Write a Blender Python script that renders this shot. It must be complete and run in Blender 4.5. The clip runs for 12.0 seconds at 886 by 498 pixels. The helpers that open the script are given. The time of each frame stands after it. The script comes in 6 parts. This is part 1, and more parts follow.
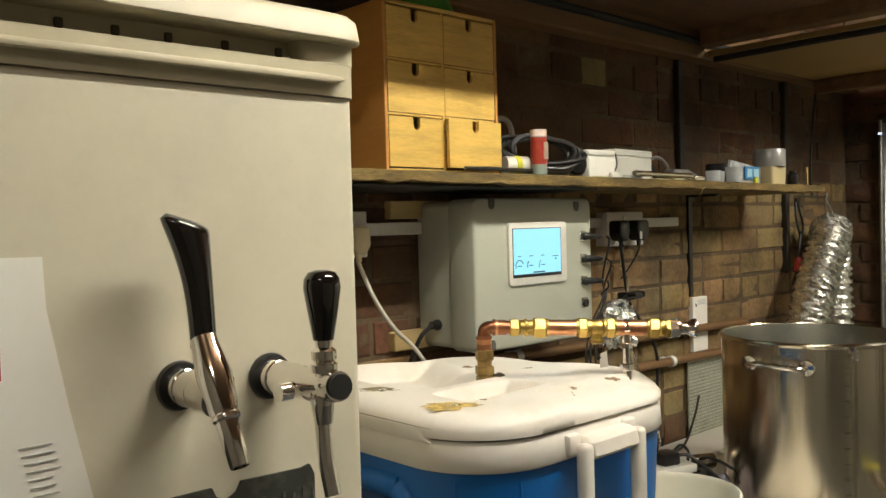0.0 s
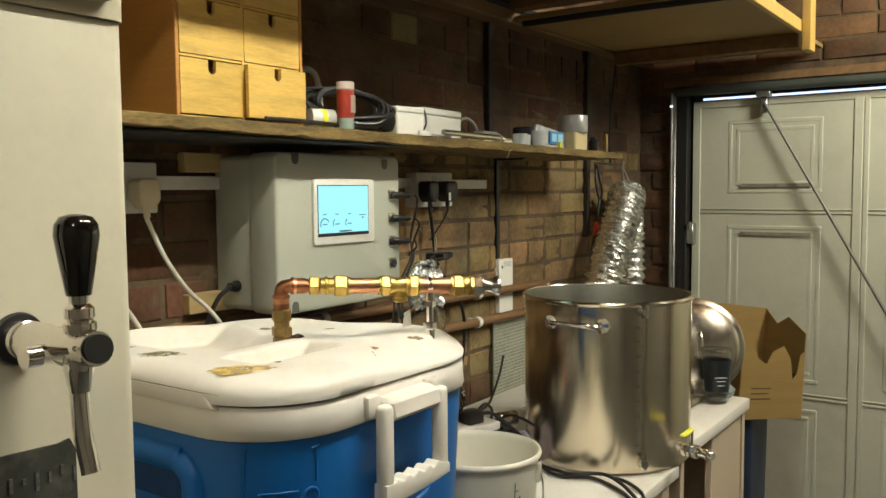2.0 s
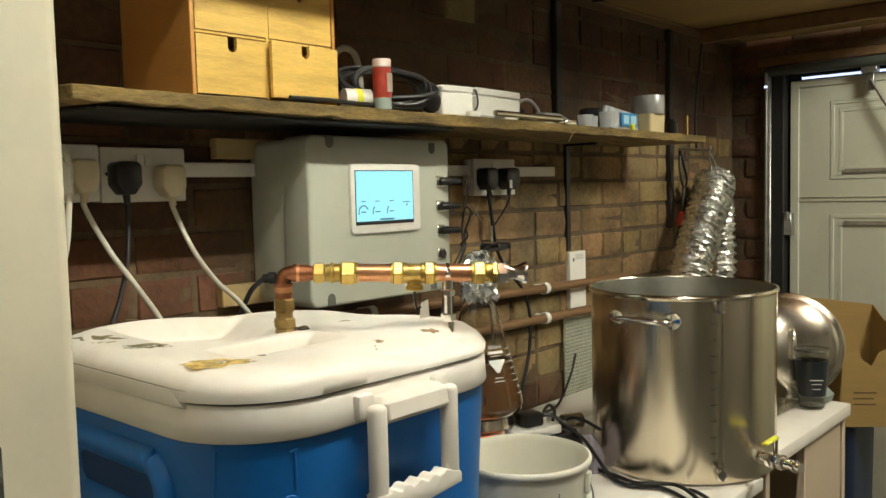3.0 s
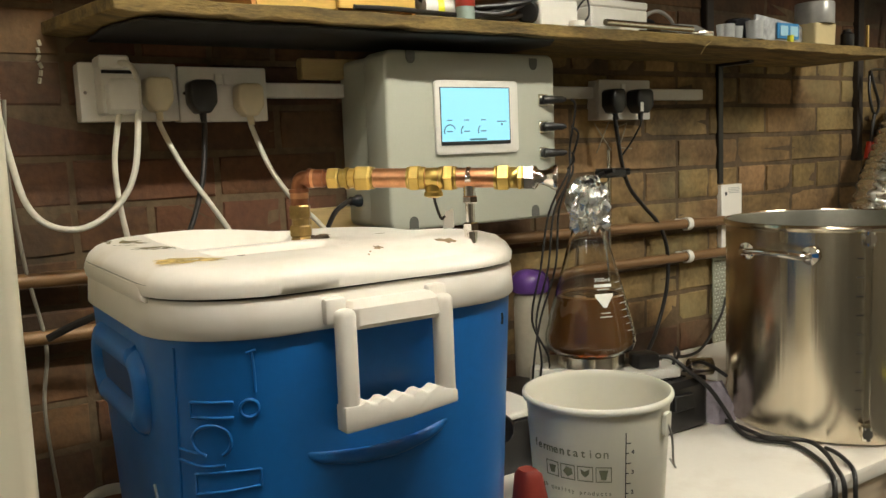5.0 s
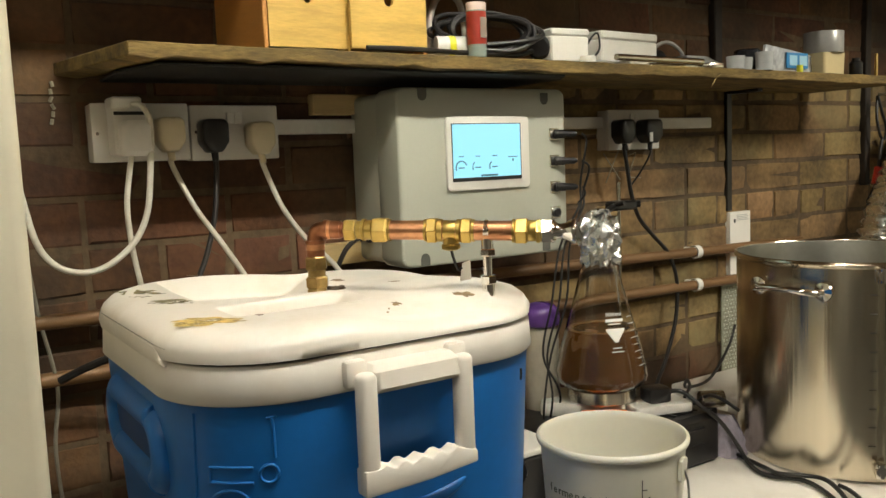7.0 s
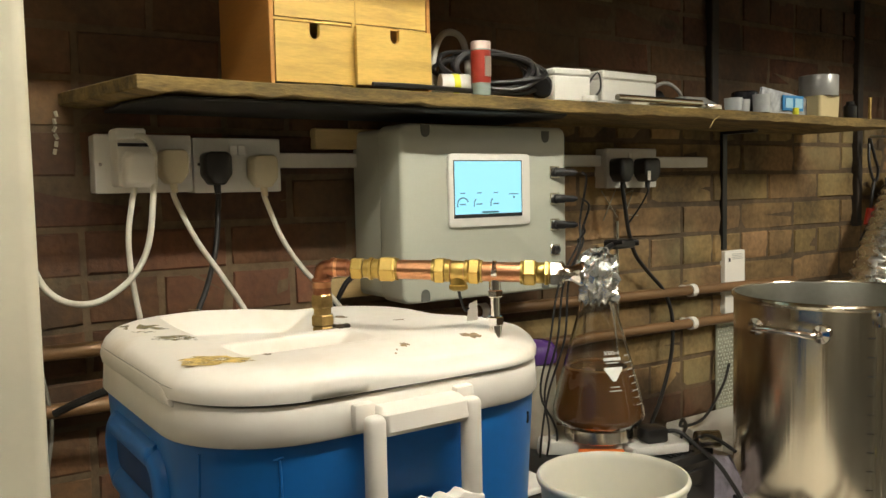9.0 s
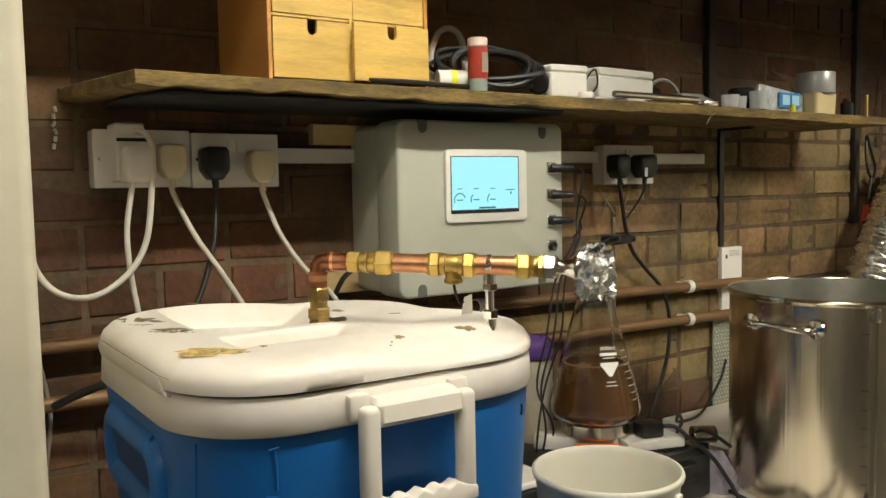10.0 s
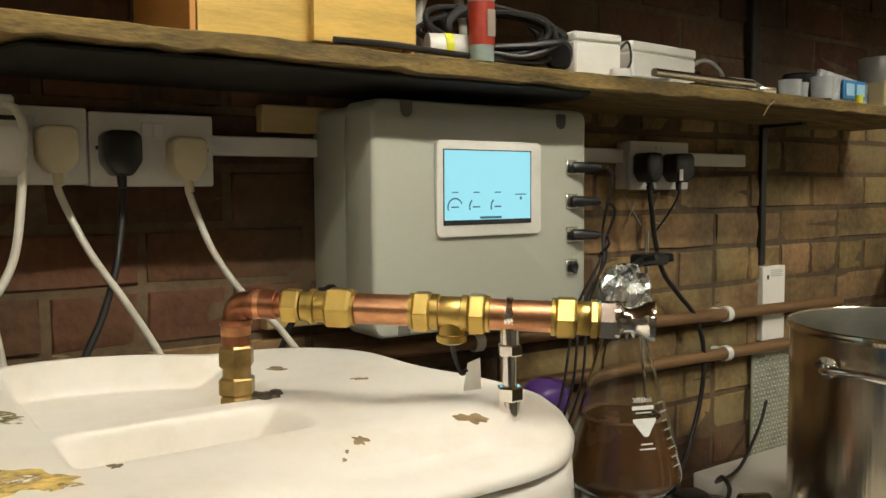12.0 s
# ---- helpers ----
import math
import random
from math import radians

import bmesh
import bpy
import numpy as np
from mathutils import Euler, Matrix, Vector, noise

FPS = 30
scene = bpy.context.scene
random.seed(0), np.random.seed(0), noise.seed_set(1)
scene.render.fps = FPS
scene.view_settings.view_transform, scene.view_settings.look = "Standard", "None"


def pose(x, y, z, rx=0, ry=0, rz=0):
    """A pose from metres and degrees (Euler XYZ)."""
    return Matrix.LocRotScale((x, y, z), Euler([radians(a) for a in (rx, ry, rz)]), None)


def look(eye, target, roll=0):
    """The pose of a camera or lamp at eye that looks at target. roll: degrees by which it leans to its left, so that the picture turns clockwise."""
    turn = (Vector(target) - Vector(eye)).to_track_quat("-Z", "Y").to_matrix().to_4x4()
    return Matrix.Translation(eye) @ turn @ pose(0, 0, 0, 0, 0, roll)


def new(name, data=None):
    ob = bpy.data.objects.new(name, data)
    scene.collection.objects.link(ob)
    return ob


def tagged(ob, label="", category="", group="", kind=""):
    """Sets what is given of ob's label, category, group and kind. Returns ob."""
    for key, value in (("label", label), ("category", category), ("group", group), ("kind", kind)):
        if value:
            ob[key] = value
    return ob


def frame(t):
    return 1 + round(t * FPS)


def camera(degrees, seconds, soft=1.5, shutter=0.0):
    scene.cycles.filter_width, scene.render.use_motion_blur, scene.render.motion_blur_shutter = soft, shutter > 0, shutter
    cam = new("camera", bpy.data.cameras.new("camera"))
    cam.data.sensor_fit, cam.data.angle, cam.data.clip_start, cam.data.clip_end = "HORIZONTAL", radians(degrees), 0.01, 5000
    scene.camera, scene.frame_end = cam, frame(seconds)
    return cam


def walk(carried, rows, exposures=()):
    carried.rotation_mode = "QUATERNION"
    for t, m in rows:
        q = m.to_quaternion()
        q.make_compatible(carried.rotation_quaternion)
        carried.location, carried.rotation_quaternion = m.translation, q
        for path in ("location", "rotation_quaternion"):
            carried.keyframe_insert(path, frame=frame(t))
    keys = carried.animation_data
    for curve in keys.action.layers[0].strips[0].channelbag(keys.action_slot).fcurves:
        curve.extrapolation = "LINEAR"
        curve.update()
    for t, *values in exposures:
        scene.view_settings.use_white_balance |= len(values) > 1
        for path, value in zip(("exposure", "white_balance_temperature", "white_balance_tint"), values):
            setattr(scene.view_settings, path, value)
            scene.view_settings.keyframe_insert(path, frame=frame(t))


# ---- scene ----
cam = camera(55.5, 12.0)
METRES, EYE, TILT, LEAN, TURN = 1.0, 1.3, 0.0, 0.0, -44.0
PATH = [
    (0, (0.19, 0.222, 1.559), (1.543, 1.694, 1.505), -1.6),
    (0.5, (0.214, 0.228, 1.554), (1.637, 1.631, 1.466), -1.1),
    (1, (0.22, 0.223, 1.549), (1.683, 1.582, 1.442), -0.9),
    (1.5, (0.225, 0.221, 1.542), (1.75, 1.508, 1.41), -0.8),
    (2, (0.246, 0.247, 1.541), (1.882, 1.39, 1.399), -0.5),
    (2.5, (0.286, 0.291, 1.536), (1.952, 1.391, 1.411), -0.8),
    (3, (0.403, 0.234, 1.511), (1.886, 1.568, 1.372), -1.4),
    (3.5, (0.568, 0.16, 1.469), (1.76, 1.759, 1.315), -1.2),
    (5.5, (0.626, 0.15, 1.44), (1.712, 1.814, 1.208), -2.3),
    (6, (0.623, 0.151, 1.448), (1.71, 1.814, 1.215), -2.5),
    (6.5, (0.62, 0.156, 1.471), (1.703, 1.822, 1.241), -2.5),
    (7, (0.617, 0.168, 1.49), (1.705, 1.832, 1.28), -2.3),
    (9, (0.6, 0.183, 1.503), (1.719, 1.834, 1.36), -1.2),
    (9.5, (0.598, 0.177, 1.498), (1.717, 1.828, 1.355), -1.2),
    (10, (0.6, 0.173, 1.499), (1.718, 1.824, 1.351), -1.1),
    (10.5, (0.613, 0.193, 1.498), (1.736, 1.842, 1.356), -1.2),
    (11, (0.658, 0.283, 1.495), (1.783, 1.931, 1.352), -1.1),
    (11.5, (0.722, 0.416, 1.503), (1.881, 2.042, 1.383), -0.35),
    (12, (0.794, 0.468, 1.496), (1.942, 2.1, 1.359), -0.4),
]
walk(cam, [(t, look(eye, target, roll)) for t, eye, target, roll in PATH], [(0, 0.0, 6500, 10), (1.2, 0.0, 6500, 9), (2.0, 0.05, 6450, 6), (2.9, 0.05, 6450, 6), (3.5, 0.0, 6500, 9), (8.8, 0.0, 6500, 10), (10.5, -0.05, 6500, 10), (11.3, -0.18, 6500, 10), (12, -0.28, 6500, 10)])

# ---- world, lamps, exposure ----
world = bpy.data.worlds.new("dim_garage_air")
scene.world = world
world.use_nodes = True
world.node_tree.nodes["Background"].inputs[0].default_value = (0.9, 0.95, 1.0, 1)
world.node_tree.nodes["Background"].inputs[1].default_value = 0.002


def point_lamp(name, x, y, z, watts, radius, colour):
    data = bpy.data.lights.new(name, "POINT")
    data.energy, data.shadow_soft_size, data.color = watts, radius, colour
    ob = new(name, data)
    ob.location = (x, y, z)
    return ob


WARM = (1.0, 0.98, 0.84)
TUBE_Y, TUBE_X0, TUBE_X1, TUBE_Z = 0.375, 0.66, 1.83, 2.47      # the tube over the bench
point_lamp("door_bulb_light", 2.76, -0.15, 2.42, 85.0, 0.20, WARM)
# Added fill that lifts the fridge front; no lamp is known there
point_lamp("rear_fill_light", -0.32, -0.05, 2.45, 10.5, 0.08, WARM)


# ---- materials ----
def mat(name, base, rough=0.5, metal=0.0, spread=0.15, scale=8.0, bump=0.0, fine=80.0, dirt=None, dirt_amount=0.0, dirt_scale=3.0,
        stretch=(1, 1, 1), coat=0.0, island=0.0, rough_var=0.12, detail=6.0, piece=0.0, soot=None, soot_amount=0.0, soot_scale=1.5):
    """Base colour with two scales of noise, optional dirt stains, relief and per-piece variation."""
    m = bpy.data.materials.new(name)
    m.use_nodes = True
    nt = m.node_tree
    nd, ln = nt.nodes, nt.links
    bsdf = nd["Principled BSDF"]
    bsdf.inputs["Metallic"].default_value = metal
    bsdf.inputs["Coat Weight"].default_value = coat
    tc = nd.new("ShaderNodeTexCoord")
    mp = nd.new("ShaderNodeMapping")
    mp.inputs["Scale"].default_value = stretch
    geo = nd.new("ShaderNodeNewGeometry")
    ln.new(geo.outputs["Position"], mp.inputs["Vector"])
    n1 = nd.new("ShaderNodeTexNoise")
    n1.inputs["Scale"].default_value, n1.inputs["Detail"].default_value = scale, detail
    n2 = nd.new("ShaderNodeTexNoise")
    n2.inputs["Scale"].default_value, n2.inputs["Detail"].default_value = fine, 4
    ln.new(mp.outputs[0], n1.inputs["Vector"])
    ln.new(mp.outputs[0], n2.inputs["Vector"])
    mix = nd.new("ShaderNodeMath")
    mix.operation = "MULTIPLY_ADD"
    mix.inputs[1].default_value = 0.35
    ln.new(n2.outputs[0], mix.inputs[0])
    m65 = nd.new("ShaderNodeMath")
    m65.operation = "MULTIPLY"
    m65.inputs[1].default_value = 0.65
    ln.new(n1.outputs[0], m65.inputs[0])
    ln.new(m65.outputs[0], mix.inputs[2])
    ramp = nd.new("ShaderNodeValToRGB")
    lo = tuple(max(0.0, c * (1 - spread)) for c in base)
    hi = tuple(min(1.0, c * (1 + spread)) for c in base)
    ramp.color_ramp.elements[0].position, ramp.color_ramp.elements[1].position = 0.3, 0.7
    ramp.color_ramp.elements[0].color, ramp.color_ramp.elements[1].color = (*lo, 1), (*hi, 1)
    ln.new(mix.outputs[0], ramp.inputs[0])
    col = ramp.outputs[0]
    if piece or island:
        src = nd.new("ShaderNodeObjectInfo").outputs["Random"] if piece else geo.outputs["Random Per Island"]
        hsv = nd.new("ShaderNodeHueSaturation")
        mr = nd.new("ShaderNodeMapRange")
        mr.inputs[3].default_value, mr.inputs[4].default_value = 1 - (piece or island), 1 + (piece or island)
        ln.new(src, mr.inputs[0])
        ln.new(mr.outputs[0], hsv.inputs["Value"])
        mh = nd.new("ShaderNodeMapRange")
        mh.inputs[3].default_value, mh.inputs[4].default_value = 0.490, 0.515
        fr = nd.new("ShaderNodeMath")
        fr.operation = "FRACT"
        f7 = nd.new("ShaderNodeMath")
        f7.operation = "MULTIPLY"
        f7.inputs[1].default_value = 7.31
        ln.new(src, f7.inputs[0])
        ln.new(f7.outputs[0], fr.inputs[0])
        ln.new(fr.outputs[0], mh.inputs[0])
        ln.new(mh.outputs[0], hsv.inputs["Hue"])
        ln.new(col, hsv.inputs["Color"])
        col = hsv.outputs[0]
    if dirt:
        n3 = nd.new("ShaderNodeTexNoise")
        n3.inputs["Scale"].default_value, n3.inputs["Detail"].default_value, n3.inputs["Roughness"].default_value = dirt_scale, 8, 0.65
        ln.new(mp.outputs[0], n3.inputs["Vector"])
        r3 = nd.new("ShaderNodeMapRange")
        r3.inputs[1].default_value, r3.inputs[2].default_value, r3.inputs[4].default_value = 0.5, 0.72, dirt_amount
        ln.new(n3.outputs[0], r3.inputs[0])
        mx = nd.new("ShaderNodeMix")
        mx.data_type = "RGBA"
        mx.inputs[7].default_value = (*dirt, 1)
        ln.new(r3.outputs[0], mx.inputs[0])
        ln.new(col, mx.inputs[6])
        col = mx.outputs[2]
    if soot:
        n4 = nd.new("ShaderNodeTexNoise")
        n4.inputs["Scale"].default_value, n4.inputs["Detail"].default_value, n4.inputs["Roughness"].default_value = soot_scale, 10, 0.7
        off = nd.new("ShaderNodeVectorMath")
        off.inputs[1].default_value = (3.1, 7.7, 1.9)
        ln.new(mp.outputs[0], off.inputs[0])
        ln.new(off.outputs[0], n4.inputs["Vector"])
        r4 = nd.new("ShaderNodeMapRange")
        r4.inputs[1].default_value, r4.inputs[2].default_value, r4.inputs[4].default_value = 0.46, 0.66, soot_amount
        ln.new(n4.outputs[0], r4.inputs[0])
        mx4 = nd.new("ShaderNodeMix")
        mx4.data_type = "RGBA"
        mx4.inputs[7].default_value = (*soot, 1)
        ln.new(r4.outputs[0], mx4.inputs[0])
        ln.new(col, mx4.inputs[6])
        col = mx4.outputs[2]
    ln.new(col, bsdf.inputs["Base Color"])
    rr = nd.new("ShaderNodeMapRange")
    rr.inputs[3].default_value, rr.inputs[4].default_value = max(0.02, rough - rough_var), min(1.0, rough + rough_var)
    ln.new(n1.outputs[0], rr.inputs[0])
    ln.new(rr.outputs[0], bsdf.inputs["Roughness"])
    if bump:
        bp = nd.new("ShaderNodeBump")
        bp.inputs["Strength"].default_value, bp.inputs["Distance"].default_value = 0.6, bump
        ln.new(mix.outputs[0], bp.inputs["Height"])
        ln.new(bp.outputs[0], bsdf.inputs["Normal"])
    return m


def glow(name, colour, strength):
    m = bpy.data.materials.new(name)
    m.use_nodes = True
    b = m.node_tree.nodes["Principled BSDF"]
    b.inputs["Base Color"].default_value = (0.02, 0.02, 0.02, 1)
    b.inputs["Emission Color"].default_value = (*colour, 1)
    b.inputs["Emission Strength"].default_value = strength
    return m


def clear(name, colour, rough, ior=1.47):
    m = bpy.data.materials.new(name)
    m.use_nodes = True
    b = m.node_tree.nodes["Principled BSDF"]
    b.inputs["Base Color"].default_value = (*colour, 1)
    b.inputs["Transmission Weight"].default_value = 1
    b.inputs["Roughness"].default_value, b.inputs["IOR"].default_value = rough, ior
    return m


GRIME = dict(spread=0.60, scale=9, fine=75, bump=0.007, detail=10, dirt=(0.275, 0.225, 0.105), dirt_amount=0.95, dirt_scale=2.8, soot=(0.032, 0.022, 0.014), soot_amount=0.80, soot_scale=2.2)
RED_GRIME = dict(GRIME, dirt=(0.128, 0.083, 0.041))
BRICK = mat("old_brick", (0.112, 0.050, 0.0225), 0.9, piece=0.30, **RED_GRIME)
# Yellow brick, which also lends the lit lower right its brightness
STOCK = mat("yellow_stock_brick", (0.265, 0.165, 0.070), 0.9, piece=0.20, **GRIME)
BRICK_REST = mat("old_brick_far", (0.112, 0.050, 0.0225), 0.9, island=0.32, **RED_GRIME)
MORTAR = mat("grimy_mortar", (0.122, 0.081, 0.044), 0.95, **RED_GRIME)
CONCRETE = mat("garage_concrete", (0.13, 0.125, 0.115), 0.85, spread=0.25, scale=3, fine=60, bump=0.002)
PLY = mat("brown_ply", (0.16, 0.085, 0.04), 0.75, spread=0.3, scale=3, fine=40, stretch=(1, 6, 1), bump=0.001)
YELLOW_BOARD = mat("yellowed_board", (0.34, 0.22, 0.075), 0.7, spread=0.2, scale=2, fine=50, stretch=(4, 1, 1), bump=0.001)
PINE = mat("bright_pine", (0.55, 0.36, 0.10), 0.55, spread=0.2, scale=5, fine=70, stretch=(8, 8, 1))
BEAM = mat("brown_timber", (0.20, 0.115, 0.05), 0.8, spread=0.35, scale=4, fine=60, stretch=(1, 8, 8), bump=0.002)
PLANK = mat("rough_shelf_plank", (0.20, 0.132, 0.042), 0.85, spread=0.75, scale=8, fine=70, stretch=(1, 5, 5), bump=0.006, dirt=(0.045, 0.032, 0.016), dirt_amount=0.85, dirt_scale=7)
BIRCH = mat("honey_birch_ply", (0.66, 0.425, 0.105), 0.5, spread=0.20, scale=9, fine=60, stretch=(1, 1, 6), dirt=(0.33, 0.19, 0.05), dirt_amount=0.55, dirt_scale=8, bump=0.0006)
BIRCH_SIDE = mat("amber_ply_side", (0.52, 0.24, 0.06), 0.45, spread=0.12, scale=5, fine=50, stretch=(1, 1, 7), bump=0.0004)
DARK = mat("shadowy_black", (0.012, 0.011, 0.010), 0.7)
BLACK = mat("black_plastic", (0.014, 0.013, 0.013), 0.32, spread=0.2, fine=150)
BLACK_GLOSS = mat("glossy_black_handle", (0.006, 0.005, 0.005), 0.09, rough_var=0.03, coat=0.6)
RUBBER = mat("black_cable_rubber", (0.016, 0.014, 0.013), 0.45, spread=0.3)
WHITE_PL = mat("aged_white_plastic", (0.74, 0.71, 0.64), 0.38, spread=0.05, scale=4, dirt=(0.50, 0.42, 0.30), dirt_amount=0.3, dirt_scale=7)
SOCKET_W = mat("socket_white", (0.78, 0.75, 0.70), 0.35, spread=0.04, dirt=(0.45, 0.36, 0.25), dirt_amount=0.25, dirt_scale=14)
CREAM = mat("yellowed_cream_plastic", (0.66, 0.56, 0.38), 0.4, spread=0.06)
CABLE_W = mat("white_flex", (0.66, 0.62, 0.53), 0.45, spread=0.1, scale=30, dirt=(0.25, 0.17, 0.09), dirt_amount=0.5, dirt_scale=18)
GREYBOX = mat("light_grey_abs", (0.45, 0.455, 0.375), 0.42, spread=0.03, scale=5, fine=220, bump=0.0002)
LID_W = mat("cooler_lid_white", (0.77, 0.72, 0.65), 0.42, spread=0.04, scale=6, fine=90, dirt=(0.52, 0.42, 0.27), dirt_amount=0.35, dirt_scale=9, bump=0.0004)
RIM_W = mat("cooler_rim_white", (0.76, 0.715, 0.65), 0.45, spread=0.04, scale=6, dirt=(0.50, 0.40, 0.28), dirt_amount=0.25, dirt_scale=10)


def worn_through(m, scale, low, high):
    """Gaps in a thin stain, by noise."""
    nd, ln = m.node_tree.nodes, m.node_tree.links
    geo, noise, cut = nd.new("ShaderNodeNewGeometry"), nd.new("ShaderNodeTexNoise"), nd.new("ShaderNodeMapRange")
    noise.inputs["Scale"].default_value, noise.inputs["Detail"].default_value, noise.inputs["Roughness"].default_value = scale, 5, 0.65
    cut.inputs[1].default_value, cut.inputs[2].default_value = low, high
    ln.new(geo.outputs["Position"], noise.inputs["Vector"])
    ln.new(noise.outputs[0], cut.inputs[0])
    ln.new(cut.outputs[0], nd["Principled BSDF"].inputs["Alpha"])


BLUE = mat("cooler_blue", (0.007, 0.138, 0.465), 0.38, spread=0.10, scale=6, fine=90, dirt=(0.03, 0.12, 0.30), dirt_amount=0.4, dirt_scale=7, bump=0.0003)
STAIN = mat("ochre_glue_stain", (0.56, 0.40, 0.12), 0.5, spread=0.7, scale=60, fine=200, bump=0.002)
MOSS = mat("olive_grime", (0.23, 0.19, 0.075), 0.7, spread=0.6, scale=60, fine=200, bump=0.002)
SPOT = mat("brown_spot", (0.22, 0.15, 0.07), 0.6, spread=0.5, scale=80)
worn_through(STAIN, 75, 0.36, 0.52)
worn_through(MOSS, 90, 0.38, 0.56)
worn_through(SPOT, 160, 0.18, 0.38)
FRIDGE = mat("fridge_grey_enamel", (0.66, 0.605, 0.47), 0.33, spread=0.03, scale=3, fine=120, dirt=(0.42, 0.40, 0.34), dirt_amount=0.3, dirt_scale=5, rough_var=0.06)
TRIM = mat("fridge_beige_trim", (0.50, 0.45, 0.32), 0.42, spread=0.04, scale=5)
CHROME = mat("polished_chrome", (0.86, 0.83, 0.79), 0.10, 1.0, spread=0.03, rough_var=0.05)
STEEL = mat("brushed_steel", (0.68, 0.64, 0.55), 0.22, 1.0, spread=0.10, scale=6, fine=60, stretch=(9, 9, 0.6), rough_var=0.08)
KETTLE = mat("streaky_kettle_steel", (0.70, 0.63, 0.50), 0.20, 1.0, spread=0.10, scale=2.2, fine=14, stretch=(16, 16, 0.12), bump=0.0014, rough_var=0.05)
kt, kb = KETTLE.node_tree.nodes.new("ShaderNodeTangent"), KETTLE.node_tree.nodes["Principled BSDF"]
kt.direction_type, kt.axis = "RADIAL", "Z"
kb.inputs["Anisotropic"].default_value, kb.inputs["Anisotropic Rotation"].default_value = 0.85, 0.25
KETTLE.node_tree.links.new(kt.outputs[0], kb.inputs["Tangent"])
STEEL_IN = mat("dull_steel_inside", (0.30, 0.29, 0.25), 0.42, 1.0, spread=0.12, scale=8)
COPPER = mat("copper_pipe", (0.76, 0.39, 0.20), 0.36, 1.0, spread=0.15, scale=30, fine=200, dirt=(0.32, 0.12, 0.06), dirt_amount=0.6, dirt_scale=14)
COPPER_OLD = mat("browned_copper", (0.40, 0.17, 0.09), 0.35, 1.0, spread=0.4, scale=40)
BRASS = mat("yellow_brass", (0.60, 0.43, 0.13), 0.40, 1.0, spread=0.15, scale=50, dirt=(0.35, 0.22, 0.06), dirt_amount=0.5, dirt_scale=30)
BRASS_OLD = mat("tarnished_brass", (0.36, 0.25, 0.10), 0.38, 1.0, spread=0.5, scale=60, bump=0.001)
PIPE_PAINT = mat("brown_wall_pipe", (0.21, 0.115, 0.05), 0.45, 0.2, spread=0.3, scale=8, stretch=(1, 8, 8))
FOIL = mat("crumpled_foil", (0.90, 0.90, 0.87), 0.26, 1.0, spread=0.05, scale=40, fine=160, bump=0.004)
DOOR_W = mat("garage_door_cream", (0.60, 0.605, 0.49), 0.5, spread=0.05, scale=3, fine=60, dirt=(0.36, 0.33, 0.25), dirt_amount=0.4, dirt_scale=3, bump=0.0004)
PALE = mat("dusty_pale_wall", (0.31, 0.28, 0.23), 0.9, spread=0.15, scale=2, fine=40, dirt=(0.26, 0.23, 0.18), dirt_amount=0.6, dirt_scale=2)
GALV = mat("galvanised_steel", (0.42, 0.42, 0.40), 0.4, 0.9, spread=0.25, scale=20)
WORKTOP = mat("white_worktop", (0.80, 0.76, 0.69), 0.35, spread=0.04, scale=4, dirt=(0.50, 0.42, 0.33), dirt_amount=0.3, dirt_scale=8)
BEIGE = mat("beige_cabinet_side", (0.55, 0.44, 0.32), 0.5, spread=0.05)
BUCKET_M = mat("cloudy_white_polythene", (0.70, 0.67, 0.57), 0.42, spread=0.04, scale=6, dirt=(0.55, 0.50, 0.38), dirt_amount=0.3)
BUCKET_M.node_tree.nodes["Principled BSDF"].inputs["Subsurface Weight"].default_value = 0.25
BUCKET_M.node_tree.nodes["Principled BSDF"].inputs["Subsurface Radius"].default_value = (0.02, 0.018, 0.012)
PRINT = mat("green_grey_print", (0.16, 0.17, 0.10), 0.6, spread=0.25, scale=60)
INK = mat("dark_ink", (0.03, 0.03, 0.03), 0.6)
RED = mat("red_plastic", (0.50, 0.03, 0.015), 0.35)
ORANGE = mat("orange_plastic", (0.80, 0.17, 0.02), 0.4)
PURPLE = mat("purple_cap", (0.11, 0.045, 0.22), 0.3)
CARD = mat("brown_cardboard", (0.31, 0.20, 0.065), 0.85, spread=0.12, scale=5, fine=80, stretch=(1, 1, 8), bump=0.0005)
PAPER = mat("white_paper", (0.86, 0.83, 0.76), 0.7, spread=0.03)
CHALK = mat("dark_chalkboard", (0.035, 0.036, 0.028), 0.7, spread=0.3, scale=10, dirt=(0.16, 0.15, 0.12), dirt_amount=0.5, dirt_scale=22)
GLASS = clear("clear_flask_glass", (0.97, 0.97, 0.95), 0.0)
THIN = clear("clear_plastic", (0.9, 0.9, 0.88), 0.12, 1.3)
BEER = mat("amber_wort", (0.20, 0.085, 0.026), 0.25, spread=0.12, scale=20)
BEER.node_tree.nodes["Principled BSDF"].inputs["Transmission Weight"].default_value = 0.10
FROST = mat("flask_white_print", (0.75, 0.74, 0.70), 0.6)
SCREEN = glow("lit_screen", (0.36, 0.86, 0.98), 1.08)
DAYLIGHT = glow("daylight_gap", (0.62, 0.72, 1.0), 1.6)
TUBE_GLOW = glow("lit_tube", WARM, 250.0)
BLUE_LABEL = mat("blue_packet_print", (0.03, 0.22, 0.50), 0.35)
YELLOW = mat("yellow_sleeve", (0.72, 0.70, 0.03), 0.4)
TEAL = mat("dark_teal_glass", (0.03, 0.06, 0.06), 0.15)
CLOTH = mat("mauve_grey_cloth", (0.30, 0.27, 0.32), 0.9, spread=0.2, scale=40)
